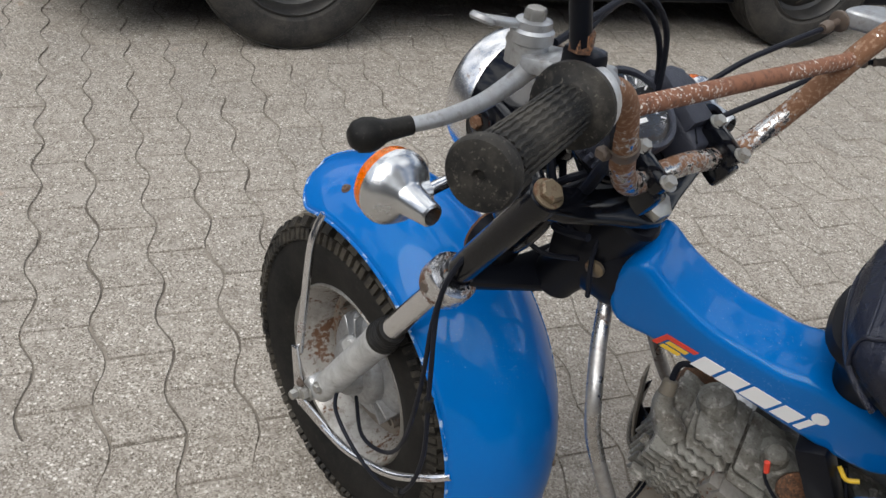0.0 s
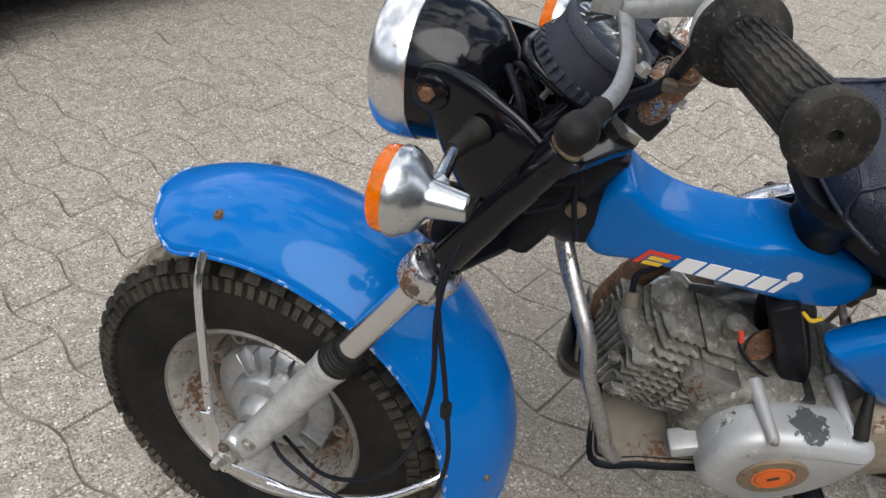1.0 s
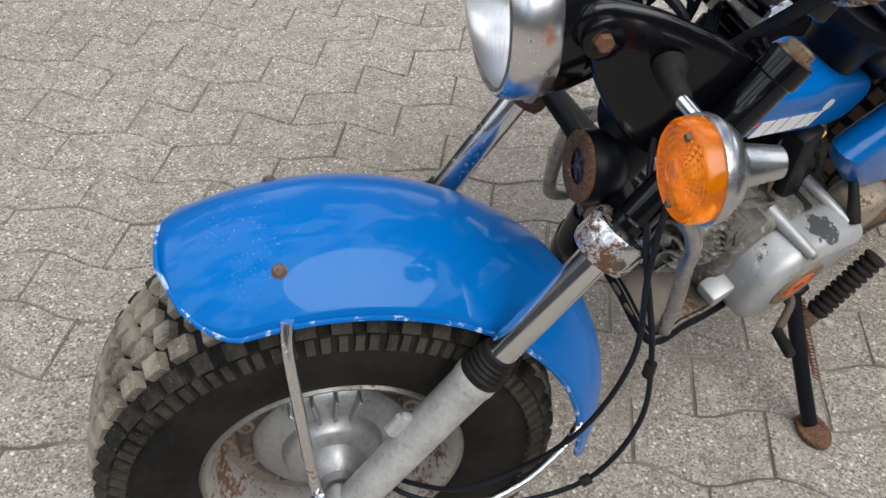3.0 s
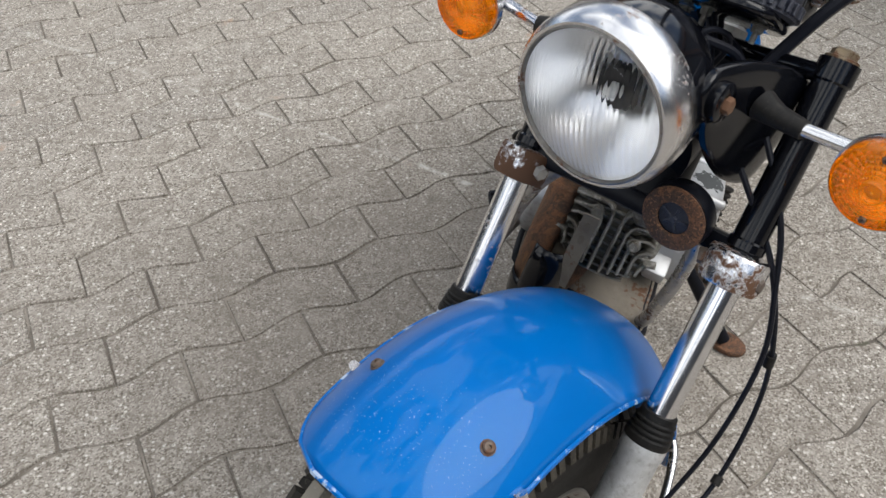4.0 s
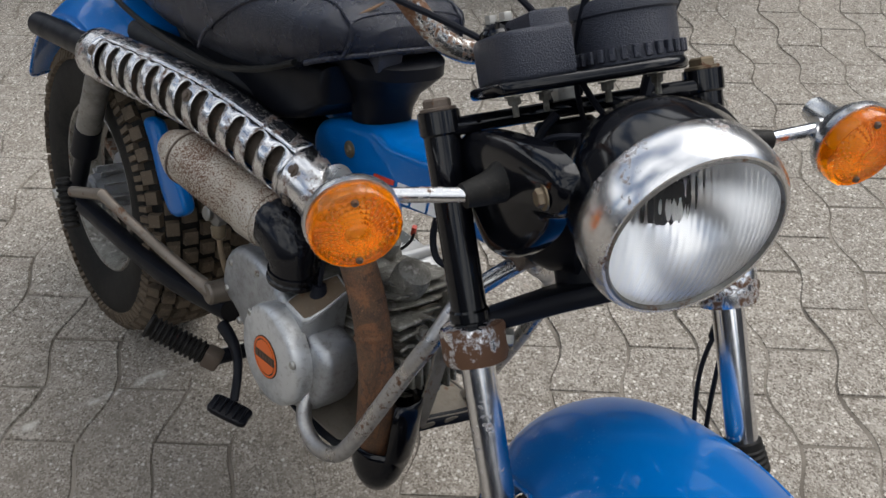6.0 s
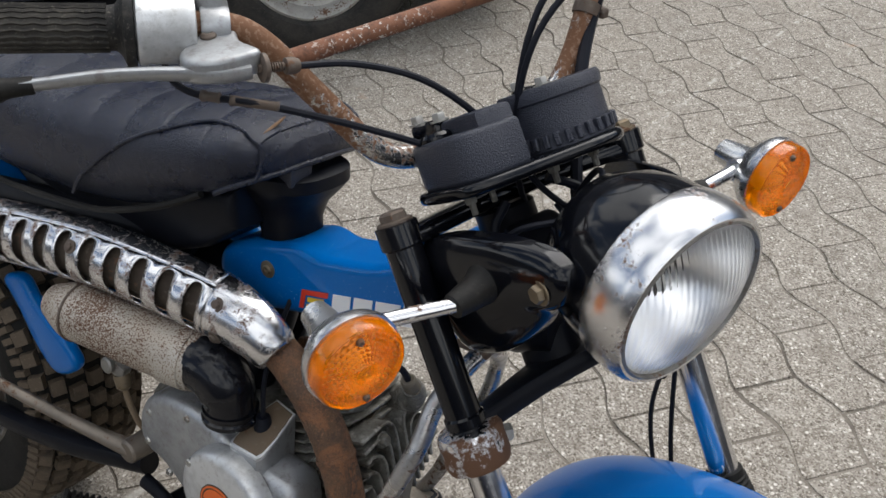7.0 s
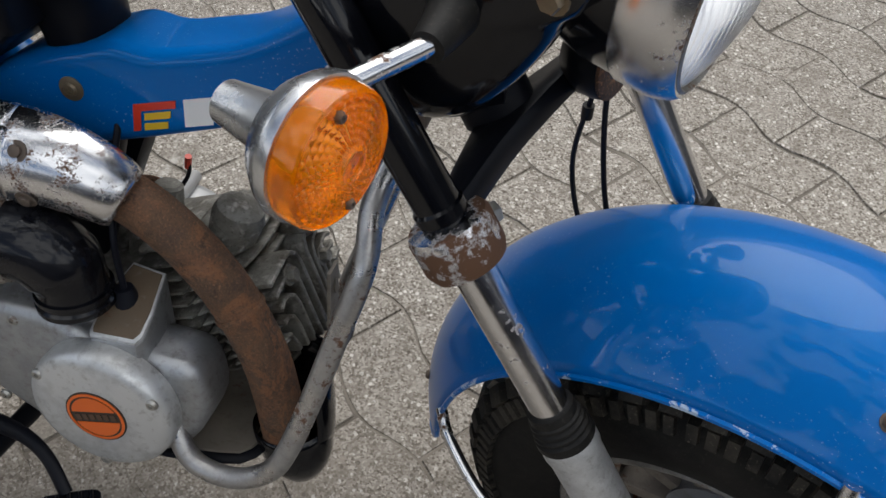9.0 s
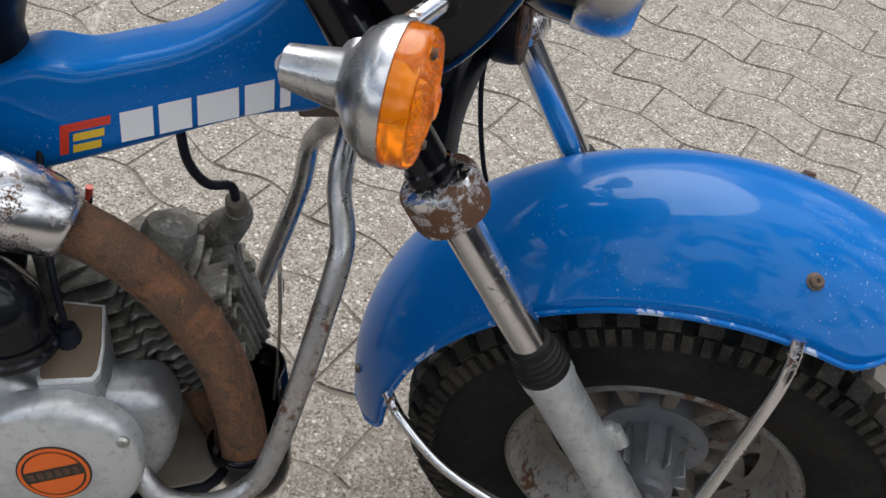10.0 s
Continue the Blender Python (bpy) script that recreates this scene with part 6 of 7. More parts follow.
lid = part("pump_lid", bm, SILVER, box, "worn bright lid edge", BODY)
bm = BM()
prism(bm, [(-0.1775 + (x + 0.1775) * 0.90, -0.080 + (y + 0.080) * 0.92) for x, y in poly], 0.004, SLOPE @ Matrix.Translation((-0.009, -0.003, 0.4520)), 0.001, 1)
part("lid_dirt", bm, MUD, lid, "brown dirt on the lid", BODY)
bm = BM()
tube(bm, [(-0.190, -0.080, 0.464), (-0.191, -0.080, 0.480)], [0.012, 0.008], 14, 2)
tube(bm, [(-0.191, -0.080, 0.478), (-0.194, -0.074, 0.530), (-0.198, -0.045, 0.585), (-0.200, -0.020, 0.620)], 0.003, 8, 5)
part("pump_cable", bm, CABLE, box, "", BODY)
# intake canister and elbow
bm = BM()
tube(bm, [(-0.262, -0.104, 0.534), (-0.330, -0.116, 0.536), (-0.400, -0.126, 0.538), (-0.450, -0.133, 0.540), (-0.484, -0.138, 0.541)], [0.036, 0.036, 0.036, 0.036, 0.022], 32, 5)
lathe(bm, [(0.0375, 0), (0.0375, 0.006)], aim((-0.272, -0.106, 0.534), (-1, -0.18, 0.02)), 32)
can = part("intake_canister", bm, MUFFLER, bike, "silver canister speckled with rust", BODY)
bm = BM()
bend = [(-0.278, -0.107, 0.534)]
for k in range(9):
    a = radians(11.25 * k)
    bend.append((-0.262 + 0.036 * math.sin(a), -0.106 + 0.001 * k, 0.500 + 0.036 * math.cos(a)))
bend.append((-0.226, -0.096, 0.484))
tube(bm, bend, [0.034] + [0.0335] * 7 + [0.0315, 0.0300, 0.0300], 32, 3)
lathe(bm, [(0.032, 0), (0.033, 0.002), (0.033, 0.006), (0.0305, 0.008), (0.0305, 0.010), (0.0325, 0.012), (0.0325, 0.016)], Matrix.Translation((-0.226, -0.096, 0.471)), 32)
elbow = part("intake_elbow", bm, ELBOW, can, "shiny black rubber intake elbow", BODY)
way = Vector((-1, -0.19, 0.01)).normalized()
bm = BM()
lathe(bm, [(0.0340, 0), (0.0378, 0.0010), (0.0378, 0.034), (0.0340, 0.035)], aim(Vector((-0.270, -0.1055, 0.534)), way), 36, False)
part("canister_band", bm, MUFFLER, can, "cleaner silver band of the canister", BODY)
bm = BM()
lathe(bm, [(0.0340, 0), (0.0376, 0.001), (0.0376, 0.003), (0.0340, 0.004)], aim(Vector((-0.440, -0.1320, 0.5395)), way), 36, False)
part("canister_seam", bm, RUST_BOLT, can, "rusty rolled seam", BODY)
# fuel tap below the right side cover
bm = BM()
block(bm, (0.034, 0.018, 0.022), Matrix.Translation((-0.436, -0.092, 0.446)) @ pose(0, 0, 0, 0, 25, 8), 0.005, 2)
lathe(bm, [(0.0095, 0), (0.0110, 0.003), (0.0110, 0.008), (0.0085, 0.010)], aim((-0.440, -0.098, 0.450), (0, -1, 0.1)), 18)
tap = part("fuel_tap", bm, ALLOY_DIRTY, bike, "dull metal fuel tap with a hose", BODY)
bm = BM()
lathe(bm, [(0.0100, 0), (0.0110, 0.004), (0.0100, 0.018), (0.0060, 0.022)], aim((-0.430, -0.092, 0.436), (0.25, 0, -1)), 18)
part("tap_bowl", bm, BRASS, tap, "", BODY)
bm = BM()
tube(bm, [(-0.425, -0.092, 0.415), (-0.418, -0.090, 0.390), (-0.405, -0.084, 0.360), (-0.380, -0.070, 0.350)], 0.0042, 8, 5)
part("fuel_hose", bm, PLATE_BROWN, tap, "brown fuel hose", BODY)
# inlet and wiring behind the cylinder
INLET = BODY @ Matrix.Translation((-0.022, -0.012, -0.020))
bm = BM()
tube(bm, [(-0.180, 0.018, 0.480), (-0.194, 0.040, 0.494), (-0.204, 0.058, 0.500)], [0.032, 0.027, 0.024], 20, 4)
rod(bm, (-0.184, 0.040, 0.506), (-0.180, 0.044, 0.536), 0.016, 0.014, 18, 0.003)
carb = part("inlet_stub", bm, GRIME, bike, "stained alloy inlet stub", INLET)
bm = BM()
lathe(bm, [(0.023, 0), (0.024, 0.003), (0.021, 0.006), (0.001, 0.007)], aim((-0.214, 0.058, 0.510), (-0.3, 0.8, 0.3)), 22)
part("inlet_cap", bm, RUST, carb, "rust-red round cap", INLET)
bm = BM()
tube(bm, [(-0.172, 0.072, 0.548), (-0.178, 0.076, 0.525), (-0.202, 0.078, 0.495), (-0.246, 0.078, 0.462), (-0.284, 0.078, 0.455), (-0.282, 0.074, 0.490), (-0.262, 0.066, 0.540), (-0.246, 0.050, 0.575)], 0.0022, 8, 5)
lead = part("wire", bm, CABLE, carb, "", INLET)
bm = BM()
rod(bm, (-0.172, 0.072, 0.550), (-0.176, 0.075, 0.536), 0.0035, 0.0035, 8)
part("wire_joint", bm, RED, lead, "red wire joint", INLET)
bm = BM()
tube(bm, [(-0.238, 0.058, 0.582), (-0.249, 0.066, 0.576), (-0.262, 0.064, 0.580)], 0.0028, 8, 4)
part("wire", bm, YELLOW, carb, "yellow wire", INLET)
bm = BM()
block(bm, (0.080, 0.040, 0.016), Matrix.Translation((-0.258, 0.088, 0.450)) @ pose(0, 0, 0, 0, 6, 0), 0.004, 2)
brk = part("cover_bracket", bm, CAR_RIM, carb, "dark bracket above the cover", INLET)
bm = BM()
hexbolt(bm, (-0.250, 0.082, 0.4585), (0, 0.2, 1), 0.0085, 0.007)
part("bracket_bolt", bm, GRIME, brk, "", INLET)
bm = BM()
tube(bm, [(-0.350, 0.105, 0.500), (-0.346, 0.128, 0.478), (-0.344, 0.150, 0.452)], [0.006, 0.008, 0.0105], 14, 4)
part("cable_boot", bm, RUBBER, carb, "black rubber cable boot", INLET)
for x, z, r in ((-0.330, 0.520, 0.012), (-0.350, 0.490, 0.014), (-0.318, 0.480, 0.010)):
    bm = BM()
    tube(bm, [(x + 0.03, 0.030, z + 0.05), (x + 0.01, 0.050, z + 0.01), (x - 0.02, 0.060, z - 0.04)], r * 0.45, 8, 4)
    part("hose", bm, GRIME, carb, "", INLET)
bm = BM()
block(bm, (0.036, 0.034, 0.175), Matrix.Translation((-0.262, 0.050, 0.510)) @ pose(0, 0, 0, 0, 26, 0), 0.007, 2)
part("battery_box", bm, BLACK_SATIN, bike, "black frame bracket", BODY)

# ---- exhaust ----
bm = BM()
tube(bm, [(-0.130, 0.000, 0.385), (-0.105, -0.006, 0.345), (-0.082, -0.026, 0.305), (-0.068, -0.053, 0.296), (-0.064, -0.065, 0.328), (-0.066, -0.067, 0.368), (-0.074, -0.067, 0.418), (-0.092, -0.067, 0.467), (-0.110, -0.067, 0.500), (-0.141, -0.067, 0.538), (-0.182, -0.067, 0.568),
          (-0.240, -0.077, 0.598), (-0.430, -0.104, 0.611), (-0.720, -0.128, 0.575)], 0.0215, 22, 6)
pipe = part("exhaust_pipe", bm, RUST_PIPE, bike, "rusted brown exhaust pipe", BODY)
bm = BM()
lathe(bm, [(0.0225, 0), (0.0232, 0.002), (0.0232, 0.005), (0.0225, 0.007)], aim((-0.0905, -0.067, 0.464), (-0.45, 0, 0.89)), 24)
part("pipe_seam", bm, RUST_PIPE, pipe, "", BODY)


def build_shield():
    """A slotted half shell round the pipe's outside."""
    b = BM()
    line = spline([(-0.178, -0.066, 0.566), (-0.204, -0.070, 0.584), (-0.244, -0.076, 0.599), (-0.330, -0.089, 0.608), (-0.430, -0.103, 0.611), (-0.560, -0.116, 0.598), (-0.680, -0.126, 0.580), (-0.750, -0.131, 0.569)], 48)
    run_ = [0.0]
    for p, q in zip(line, line[1:]):
        run_.append(run_[-1] + (q - p).length)

    def spot(d, v):
        i = 0
        d = max(0.0, min(d, run_[-1] - 1e-6))
        while run_[i + 1] < d:
            i += 1
        f = (d - run_[i]) / (run_[i + 1] - run_[i])
        p = line[i].lerp(line[i + 1], f)
        t = (line[min(i + 2, len(line) - 1)] - line[max(i - 1, 0)]).normalized()
        o = Vector((0, -1, 0))
        o = (o - t * o.dot(t)).normalized()
        u = t.cross(o)
        u = -u if u.z < 0 else u
        r = 0.0400 if d > 0.085 else 0.0270 + 0.0130 * math.sqrt(d / 0.085)
        a = radians(-78 + 176 * v)
        return p + o * (r * math.cos(a)) + u * (r * 0.98 * math.sin(a))

    def patch(d0, d1, v0, v1, nd, nv):
        skin(b, [[spot(d0 + (d1 - d0) * i / nd, v0 + (v1 - v0) * j / nv) for j in range(nv + 1)] for i in range(nd + 1)], False, False)

    cell, first, va, vb = 0.0375, 0.085, 0.22, 0.78
    count = 12
    patch(0.0, first, 0.0, 1.0, 26, 26)
    last = first + count * cell
    patch(first, last, 0.0, va, count * 4, 6)
    patch(first, last, vb, 1.0, count * 4, 6)
    patch(last, run_[-1], va, vb, 4, 14)
    patch(last, run_[-1], 0.0, va, 4, 6)
    patch(last, run_[-1], vb, 1.0, 4, 6)
    n = 48
    for c in range(count):
        dc, vc = first + (c + 0.5) * cell, (va + vb) / 2
        square, mid, oval, sunk = [], [], [], []
        for k in range(n):
            a = 2 * math.pi * (k + 0.5) / n
            cx, cy = math.cos(a), math.sin(a)
            g = max(abs(cx), abs(cy))
            sx_, sy_ = cx / g, cy / g
            ex, ey = math.copysign(abs(cx) ** 0.8, cx) * 0.50, math.copysign(abs(cy) ** 0.55, cy) * 0.90
            for lst, fx, fy in ((square, sx_, sy_), (mid, (sx_ + ex) / 2, (sy_ + ey) / 2), (oval, ex, ey)):
                lst.append(spot(dc + fx * cell / 2, vc + fy * (vb - va) / 2))
        skin(b, [square, mid, oval], True, False)
    bmesh.ops.remove_doubles(b, verts=b.verts, dist=0.00005)
    return b


sh = part("heat_shield", build_shield(), SHIELD, pipe, "slotted chrome heat shield flecked with rust", BODY, 40)
thick(sh, 0.0022, 0)
for x, y, z, dz in ((-0.234, -0.1065, 0.620, 0.55), (-0.234, -0.111, 0.581, -0.4), (-0.440, -0.1400, 0.630, 0.5), (-0.700, -0.163, 0.596, 0.5)):
    bm = BM()
    lathe(bm, [(0.0085, 0.0), (0.0085, 0.001), (0.005, 0.0015), (0.005, 0.004), (0.003, 0.005)], aim((x, y, z), (0, -1, dz)), 14)
    part("shield_bolt", bm, RUST_BOLT, sh, "", BODY)
bm = BM()
tube(bm, [(-0.725, -0.128, 0.573), (-0.840, -0.136, 0.557), (-0.990, -0.146, 0.535)], 0.0205, 18, 4)
part("tail_pipe", bm, BLACK_SATIN, pipe, "sooty black tail pipe", BODY)
# very dark brown body that fills the view through the slots
bm = BM()
tube(bm, [(-0.205, -0.070, 0.588), (-0.240, -0.075, 0.596), (-0.330, -0.087, 0.606), (-0.430, -0.101, 0.609), (-0.560, -0.114, 0.596), (-0.735, -0.128, 0.571)], [0.022, 0.030, 0.033, 0.033, 0.033, 0.030], 24, 5)
part("silencer", bm, DARK_SILENCER, pipe, "dark brown silencer body inside the shield", BODY)
# inner shield, its black colour standing in for shade under the seat
bm = BM()
tube(bm, [(-0.330, -0.050, 0.636), (-0.420, -0.060, 0.644), (-0.560, -0.070, 0.628), (-0.800, -0.080, 0.595)], [0.010, 0.018, 0.020, 0.020], 12, 5, 0.55)
part("shield_back", bm, BLACK_SATIN, pipe, "inner shield coloured black for the shade below the seat", BODY)

# ---- seat ----
bm = BM()
# station: x, half width, bottom, edge height, top
SEAT_Y = 0.005
ST = [(-0.190, 0.026, 0.769, 0.776, 0.786), (-0.195, 0.055, 0.762, 0.779, 0.798), (-0.206, 0.084, 0.758, 0.782, 0.808), (-0.226, 0.103, 0.748, 0.781, 0.815), (-0.258, 0.115, 0.728, 0.772, 0.818), (-0.300, 0.121, 0.706, 0.760, 0.816), (-0.350, 0.124, 0.686, 0.749, 0.811),
      (-0.420, 0.126, 0.664, 0.739, 0.804), (-0.510, 0.127, 0.652, 0.732, 0.800), (-0.610, 0.128, 0.646, 0.733, 0.808), (-0.720, 0.126, 0.646, 0.740, 0.824), (-0.850, 0.112, 0.652, 0.740, 0.822), (-0.930, 0.080, 0.672, 0.735, 0.800)]
NS, NK = 22, 72
rings = []
for a0, a1 in zip(ST, ST[1:]):
    for k in range(NS):
        rings.append([a0[q] + (a1[q] - a0[q]) * k / NS for q in range(5)])
rings.append(list(ST[-1]))
out = []
for x, w, zb, ze, zt in rings:
    ring = []
    hollow = min(1.0, max(0.0, (x + 0.300) / 0.045))
    for k in range(NK):
        a = 2 * math.pi * k / NK
        c, s_ = math.cos(a), math.sin(a)
        yy = w * math.copysign(abs(c) ** 0.62, c)
        zz = ze + ((zt - ze) if s_ > 0 else (ze - zb)) * math.copysign(abs(s_) ** 0.75, s_)
        if s_ < 0:
            # the nose is hollow underneath: its lining follows the top
            yy *= 1 - 0.10 * abs(s_)
            skirt = min(1.0, abs(s_) / 0.34)
            lip = ze - (ze - zb) * 0.75 * skirt
            if abs(s_) > 0.34:
                f = (abs(s_) - 0.34) / 0.66
                lip = ze - (ze - zb) * 0.75 + ((zt - 0.018) - (ze - (ze - zb) * 0.75)) * min(1.0, f * 2.5)
                yh = yy * 0.93
            else:
                yh = yy
            zz += (lip - zz) * hollow
            yy += (yh - yy) * hollow
        if s_ > 0.30 and -0.80 < x < -0.215:
            # stitched seams that run forward from the piping to the middle
            ph = ((x + 0.232 - 0.30 * abs(yy)) / 0.058) % 1.0
            d = min(ph, 1 - ph) * 0.058
            zz -= (0.0022 * math.exp(-(d / 0.0018) ** 2) - 0.0009 * math.cos(2 * math.pi * (ph - 0.5))) * min(1.0, (s_ - 0.30) * 5)
        ring.append((x, yy + SEAT_Y, zz))
    out.append(ring)
skin(bm, out)
seat = part("seat", bm, VINYL, bike, "creased black vinyl seat with stitched seams", BODY, 60)


def seat_top(x, y):
    for (a, b) in zip(ST, ST[1:]):
        if b[0] <= x <= a[0]:
            f = (x - a[0]) / (b[0] - a[0])
            w, ze, zt = [a[q] + (b[q] - a[q]) * f for q in (1, 3, 4)]
            c = min(1.0, abs(y) / w) ** (1 / 0.62)
            return ze + (zt - ze) * max(0.0, 1 - c * c) ** 0.375
    return 0.8


for s in (1, -1):
    # curved piping over the side
    bm = BM()
    pts = [(-0.207, 0.083, 0.762), (-0.203, 0.079, 0.778)]
    for x, y in ((-0.206, 0.077), (-0.214, 0.078), (-0.224, 0.078), (-0.240, 0.078), (-0.269, 0.084), (-0.295, 0.100)):
        pts.append((x, y, seat_top(x, y) + 0.0012))
    pts += [(-0.338, 0.1150, 0.785), (-0.380, 0.1250, 0.759), (-0.433, 0.1265, 0.716), (-0.455, 0.1240, 0.688)]
    pts = [(x, y + SEAT_Y * s, z) for x, y, z in pts]
    tube(bm, [(x, y * s, z) for x, y, z in pts], 0.0026, 8, 6)
    part("piping", bm, VINYL, seat, "raised vinyl piping", BODY)
    bm = BM()
    tube(bm, [(x, w * 0.945 * s + SEAT_Y, zb + 0.012) for x, w, zb, ze, zt in ST[4:]], 0.004, 8, 4)
    part("seat_edge", bm, RUBBER, seat, "", BODY)
    # front seam to the lip
    bm = BM()
    tube(bm, [(-0.208, y * s + SEAT_Y, seat_top(-0.208, y) + 0.0004) for y in (0.0, 0.025, 0.050, 0.068, 0.078)], 0.0016, 6, 4)
    part("seam", bm, VINYL, seat, "", BODY)
bm = BM()
lip_l = [(-0.240, 0.107, 0.746), (-0.226, 0.101, 0.754), (-0.208, 0.084, 0.763), (-0.197, 0.056, 0.768), (-0.191, 0.026, 0.772), (-0.189, 0.0, 0.773)]
tube(bm, [(x, y + SEAT_Y, z) for x, y, z in lip_l] + [(x, SEAT_Y - y, z) for x, y, z in reversed(lip_l[:-1])], 0.0032, 8, 5)
part("seat_lip", bm, VINYL, seat, "", BODY)
bm = BM()
poly = smooth_poly([(-0.021, 0), (-0.008, 0.0020), (0.012, 0.0016), (0.021, 0.0), (0.010, -0.0020), (-0.010, -0.0014)], 3)
prism(bm, poly, 0.0025, aim((-0.216, -0.048 + SEAT_Y, seat_top(-0.216, 0.048) + 0.0006), (0.22, -0.34, 0.90)) @ Matrix.Rotation(radians(62), 4, "Z"), 0.0008, 1)
part("tear", bm, Mat("bare_seat_foam", (0.17, 0.10, 0.055), 0.9).m, seat, "brown tear in the vinyl", BODY)

# ---- side covers, rear parts ----
bm = BM()
poly = [(-0.280, 0.556), (-0.312, 0.582), (-0.372, 0.618), (-0.384, 0.614), (-0.394, 0.616), (-0.442, 0.627), (-0.582, 0.592), (-0.662, 0.510), (-0.582, 0.430), (-0.462, 0.434), (-0.390, 0.452), (-0.340, 0.492), (-0.294, 0.530)]
prism(bm, poly, 0.050, side(0.084), 0.023, 7)
part("side_cover", bm, PAINT, bike, "blue left side cover", BODY)
bm = BM()
poly = smooth_poly([(-0.664, 0.494), (-0.622, 0.510), (-0.592, 0.478), (-0.532, 0.440), (-0.514, 0.410), (-0.559, 0.382), (-0.600, 0.409), (-0.634, 0.457)], 4)
prism(bm, poly, 0.020, side(-0.094), 0.008, 4)
part("side_cover", bm, PAINT, bike, "blue right side cover", BODY)
build_fender("rear_fender", BODY @ Matrix.Translation((-0.845, -0.028, 0.293)), 60, 165, 8, 8, "blue rear fender")
for s in (1, -1):
    y0 = -0.020
    bm = BM()
    rod(bm, (-0.835, y0 + 0.128 * s, 0.290), (-0.790, y0 + 0.126 * s, 0.400), 0.014, 0.014, 20, 0.003)
    rod(bm, (-0.798, y0 + 0.126 * s, 0.380), (-0.775, y0 + 0.125 * s, 0.440), 0.022, 0.021, 20, 0.004)
    shock = part("shock_absorber", bm, BLACK_SATIN, bike, "grimy shock absorber with a dull silver cover", BODY)
    bm = BM()
    rod(bm, (-0.777, y0 + 0.125 * s, 0.434), (-0.725, y0 + 0.120 * s, 0.570), 0.0195, 0.0195, 20, 0.003)
    part("shock_cover", bm, ALLOY_DIRTY, shock, "dull silver upper cover", BODY)
    bm = BM()
    tube(bm, [(-0.400, 0.080 * s, 0.300), (-0.560, y0 / 2 + 0.108 * s, 0.285), (-0.845, y0 + 0.124 * s, 0.268)], 0.016, 12, 4, 1.4)
    part("swing_arm", bm, BLACK_SATIN, bike, "black swing arm", BODY)
bm = BM()
prism(bm, smooth_poly([(-0.440, 0.412), (-0.520, 0.398), (-0.800, 0.344), (-0.856, 0.310), (-0.846, 0.296), (-0.790, 0.314), (-0.520, 0.360), (-0.440, 0.372)], 3), 0.034, side(0.104), 0.009, 3)
case = part("chain_case", bm, TAN_RUST, bike, "tan rust-stained chain case", BODY)
# solid black strip: the recess's shade between the runs, put in as colour
bm = BM()
prism(bm, [(-0.430, 0.370), (-0.520, 0.358), (-0.790, 0.312), (-0.790, 0.296), (-0.520, 0.332), (-0.430, 0.344)], 0.024, side(0.102), 0.002, 1)
part("chain_slot", bm, BLACK_SATIN, case, "black strip standing for the shaded gap between the runs", BODY)
bm = BM()
prism(bm, smooth_poly([(-0.430, 0.342), (-0.520, 0.330), (-0.790, 0.294), (-0.842, 0.280), (-0.790, 0.252), (-0.520, 0.296), (-0.430, 0.312)], 3), 0.030, side(0.104), 0.007, 2)
part("lower_run", bm, RUST_PIPE, case, "rusted lower run", BODY)
# kick starter
bm = BM()
rod(bm, (-0.372, -0.080, 0.365), (-0.372, -0.135, 0.365), 0.017, 0.016, 20, 0.003)
tube(bm, [(-0.372, -0.125, 0.365), (-0.415, -0.145, 0.380), (-0.465, -0.170, 0.403), (-0.520, -0.195, 0.428), (-0.556, -0.208, 0.442)], [0.012, 0.0090, 0.0075, 0.0070, 0.0085], 12, 5, 0.7)
kick = part("kick_starter", bm, KICK, bike, "worn kick start lever", BODY)
bm = BM()
ka, kb = Vector((-0.660, -0.226, 0.416)), Vector((-0.624, -0.226, 0.348))
prof = [(0.006, -0.002), (0.0095, 0.0)]
for k in range(7):
    prof += [(0.0098, 0.004 + 0.009 * k), (0.0122, 0.006 + 0.009 * k), (0.0122, 0.009 + 0.009 * k), (0.0098, 0.011 + 0.009 * k)]
prof += [(0.0125, 0.070), (0.010, 0.074)]
lathe(bm, prof, aim(ka, kb - ka), 16)
part("kick_pedal", bm, RUBBER, kick, "ribbed rubber kick pedal", BODY)
bm = BM()
rod(bm, (-0.552, -0.206, 0.441), (-0.632, -0.222, 0.408), 0.0085, 0.0085, 12, 0.002)
part("pedal_arm", bm, KICK, kick, "", BODY)


def footpeg(a, b, nm, lab):
    a, b = Vector(a), Vector(b)
    m_ = aim(a, b - a)
    ln = (b - a).length
    b2 = BM()
    prof = [(0.010, 0.006), (0.016, 0.010)]
    n_ = 10
    for k in range(n_):
        z = 0.012 + (ln - 0.020) * k / n_
        st_ = (ln - 0.020) / n_
        prof += [(0.0138, z), (0.0180, z + st_ * 0.22), (0.0180, z + st_ * 0.55), (0.0138, z + st_ * 0.8)]
    prof += [(0.0185, ln - 0.004), (0.0175, ln), (0.001, ln + 0.001)]
    lathe(b2, prof, m_, 20)
    p_ = part(nm, b2, RUBBER, bike, lab, BODY)
    b3 = BM()
    block(b3, (0.026, 0.030, 0.026), m_ @ Matrix.Translation((0, 0, -0.004)), 0.005, 2)
    part("peg_bracket", b3, RUST_BOLT, p_, "rusty peg hinge", BODY)


footpeg((-0.374, -0.124, 0.250), (-0.437, -0.190, 0.286), "footpeg", "ribbed rubber footpeg folded up")
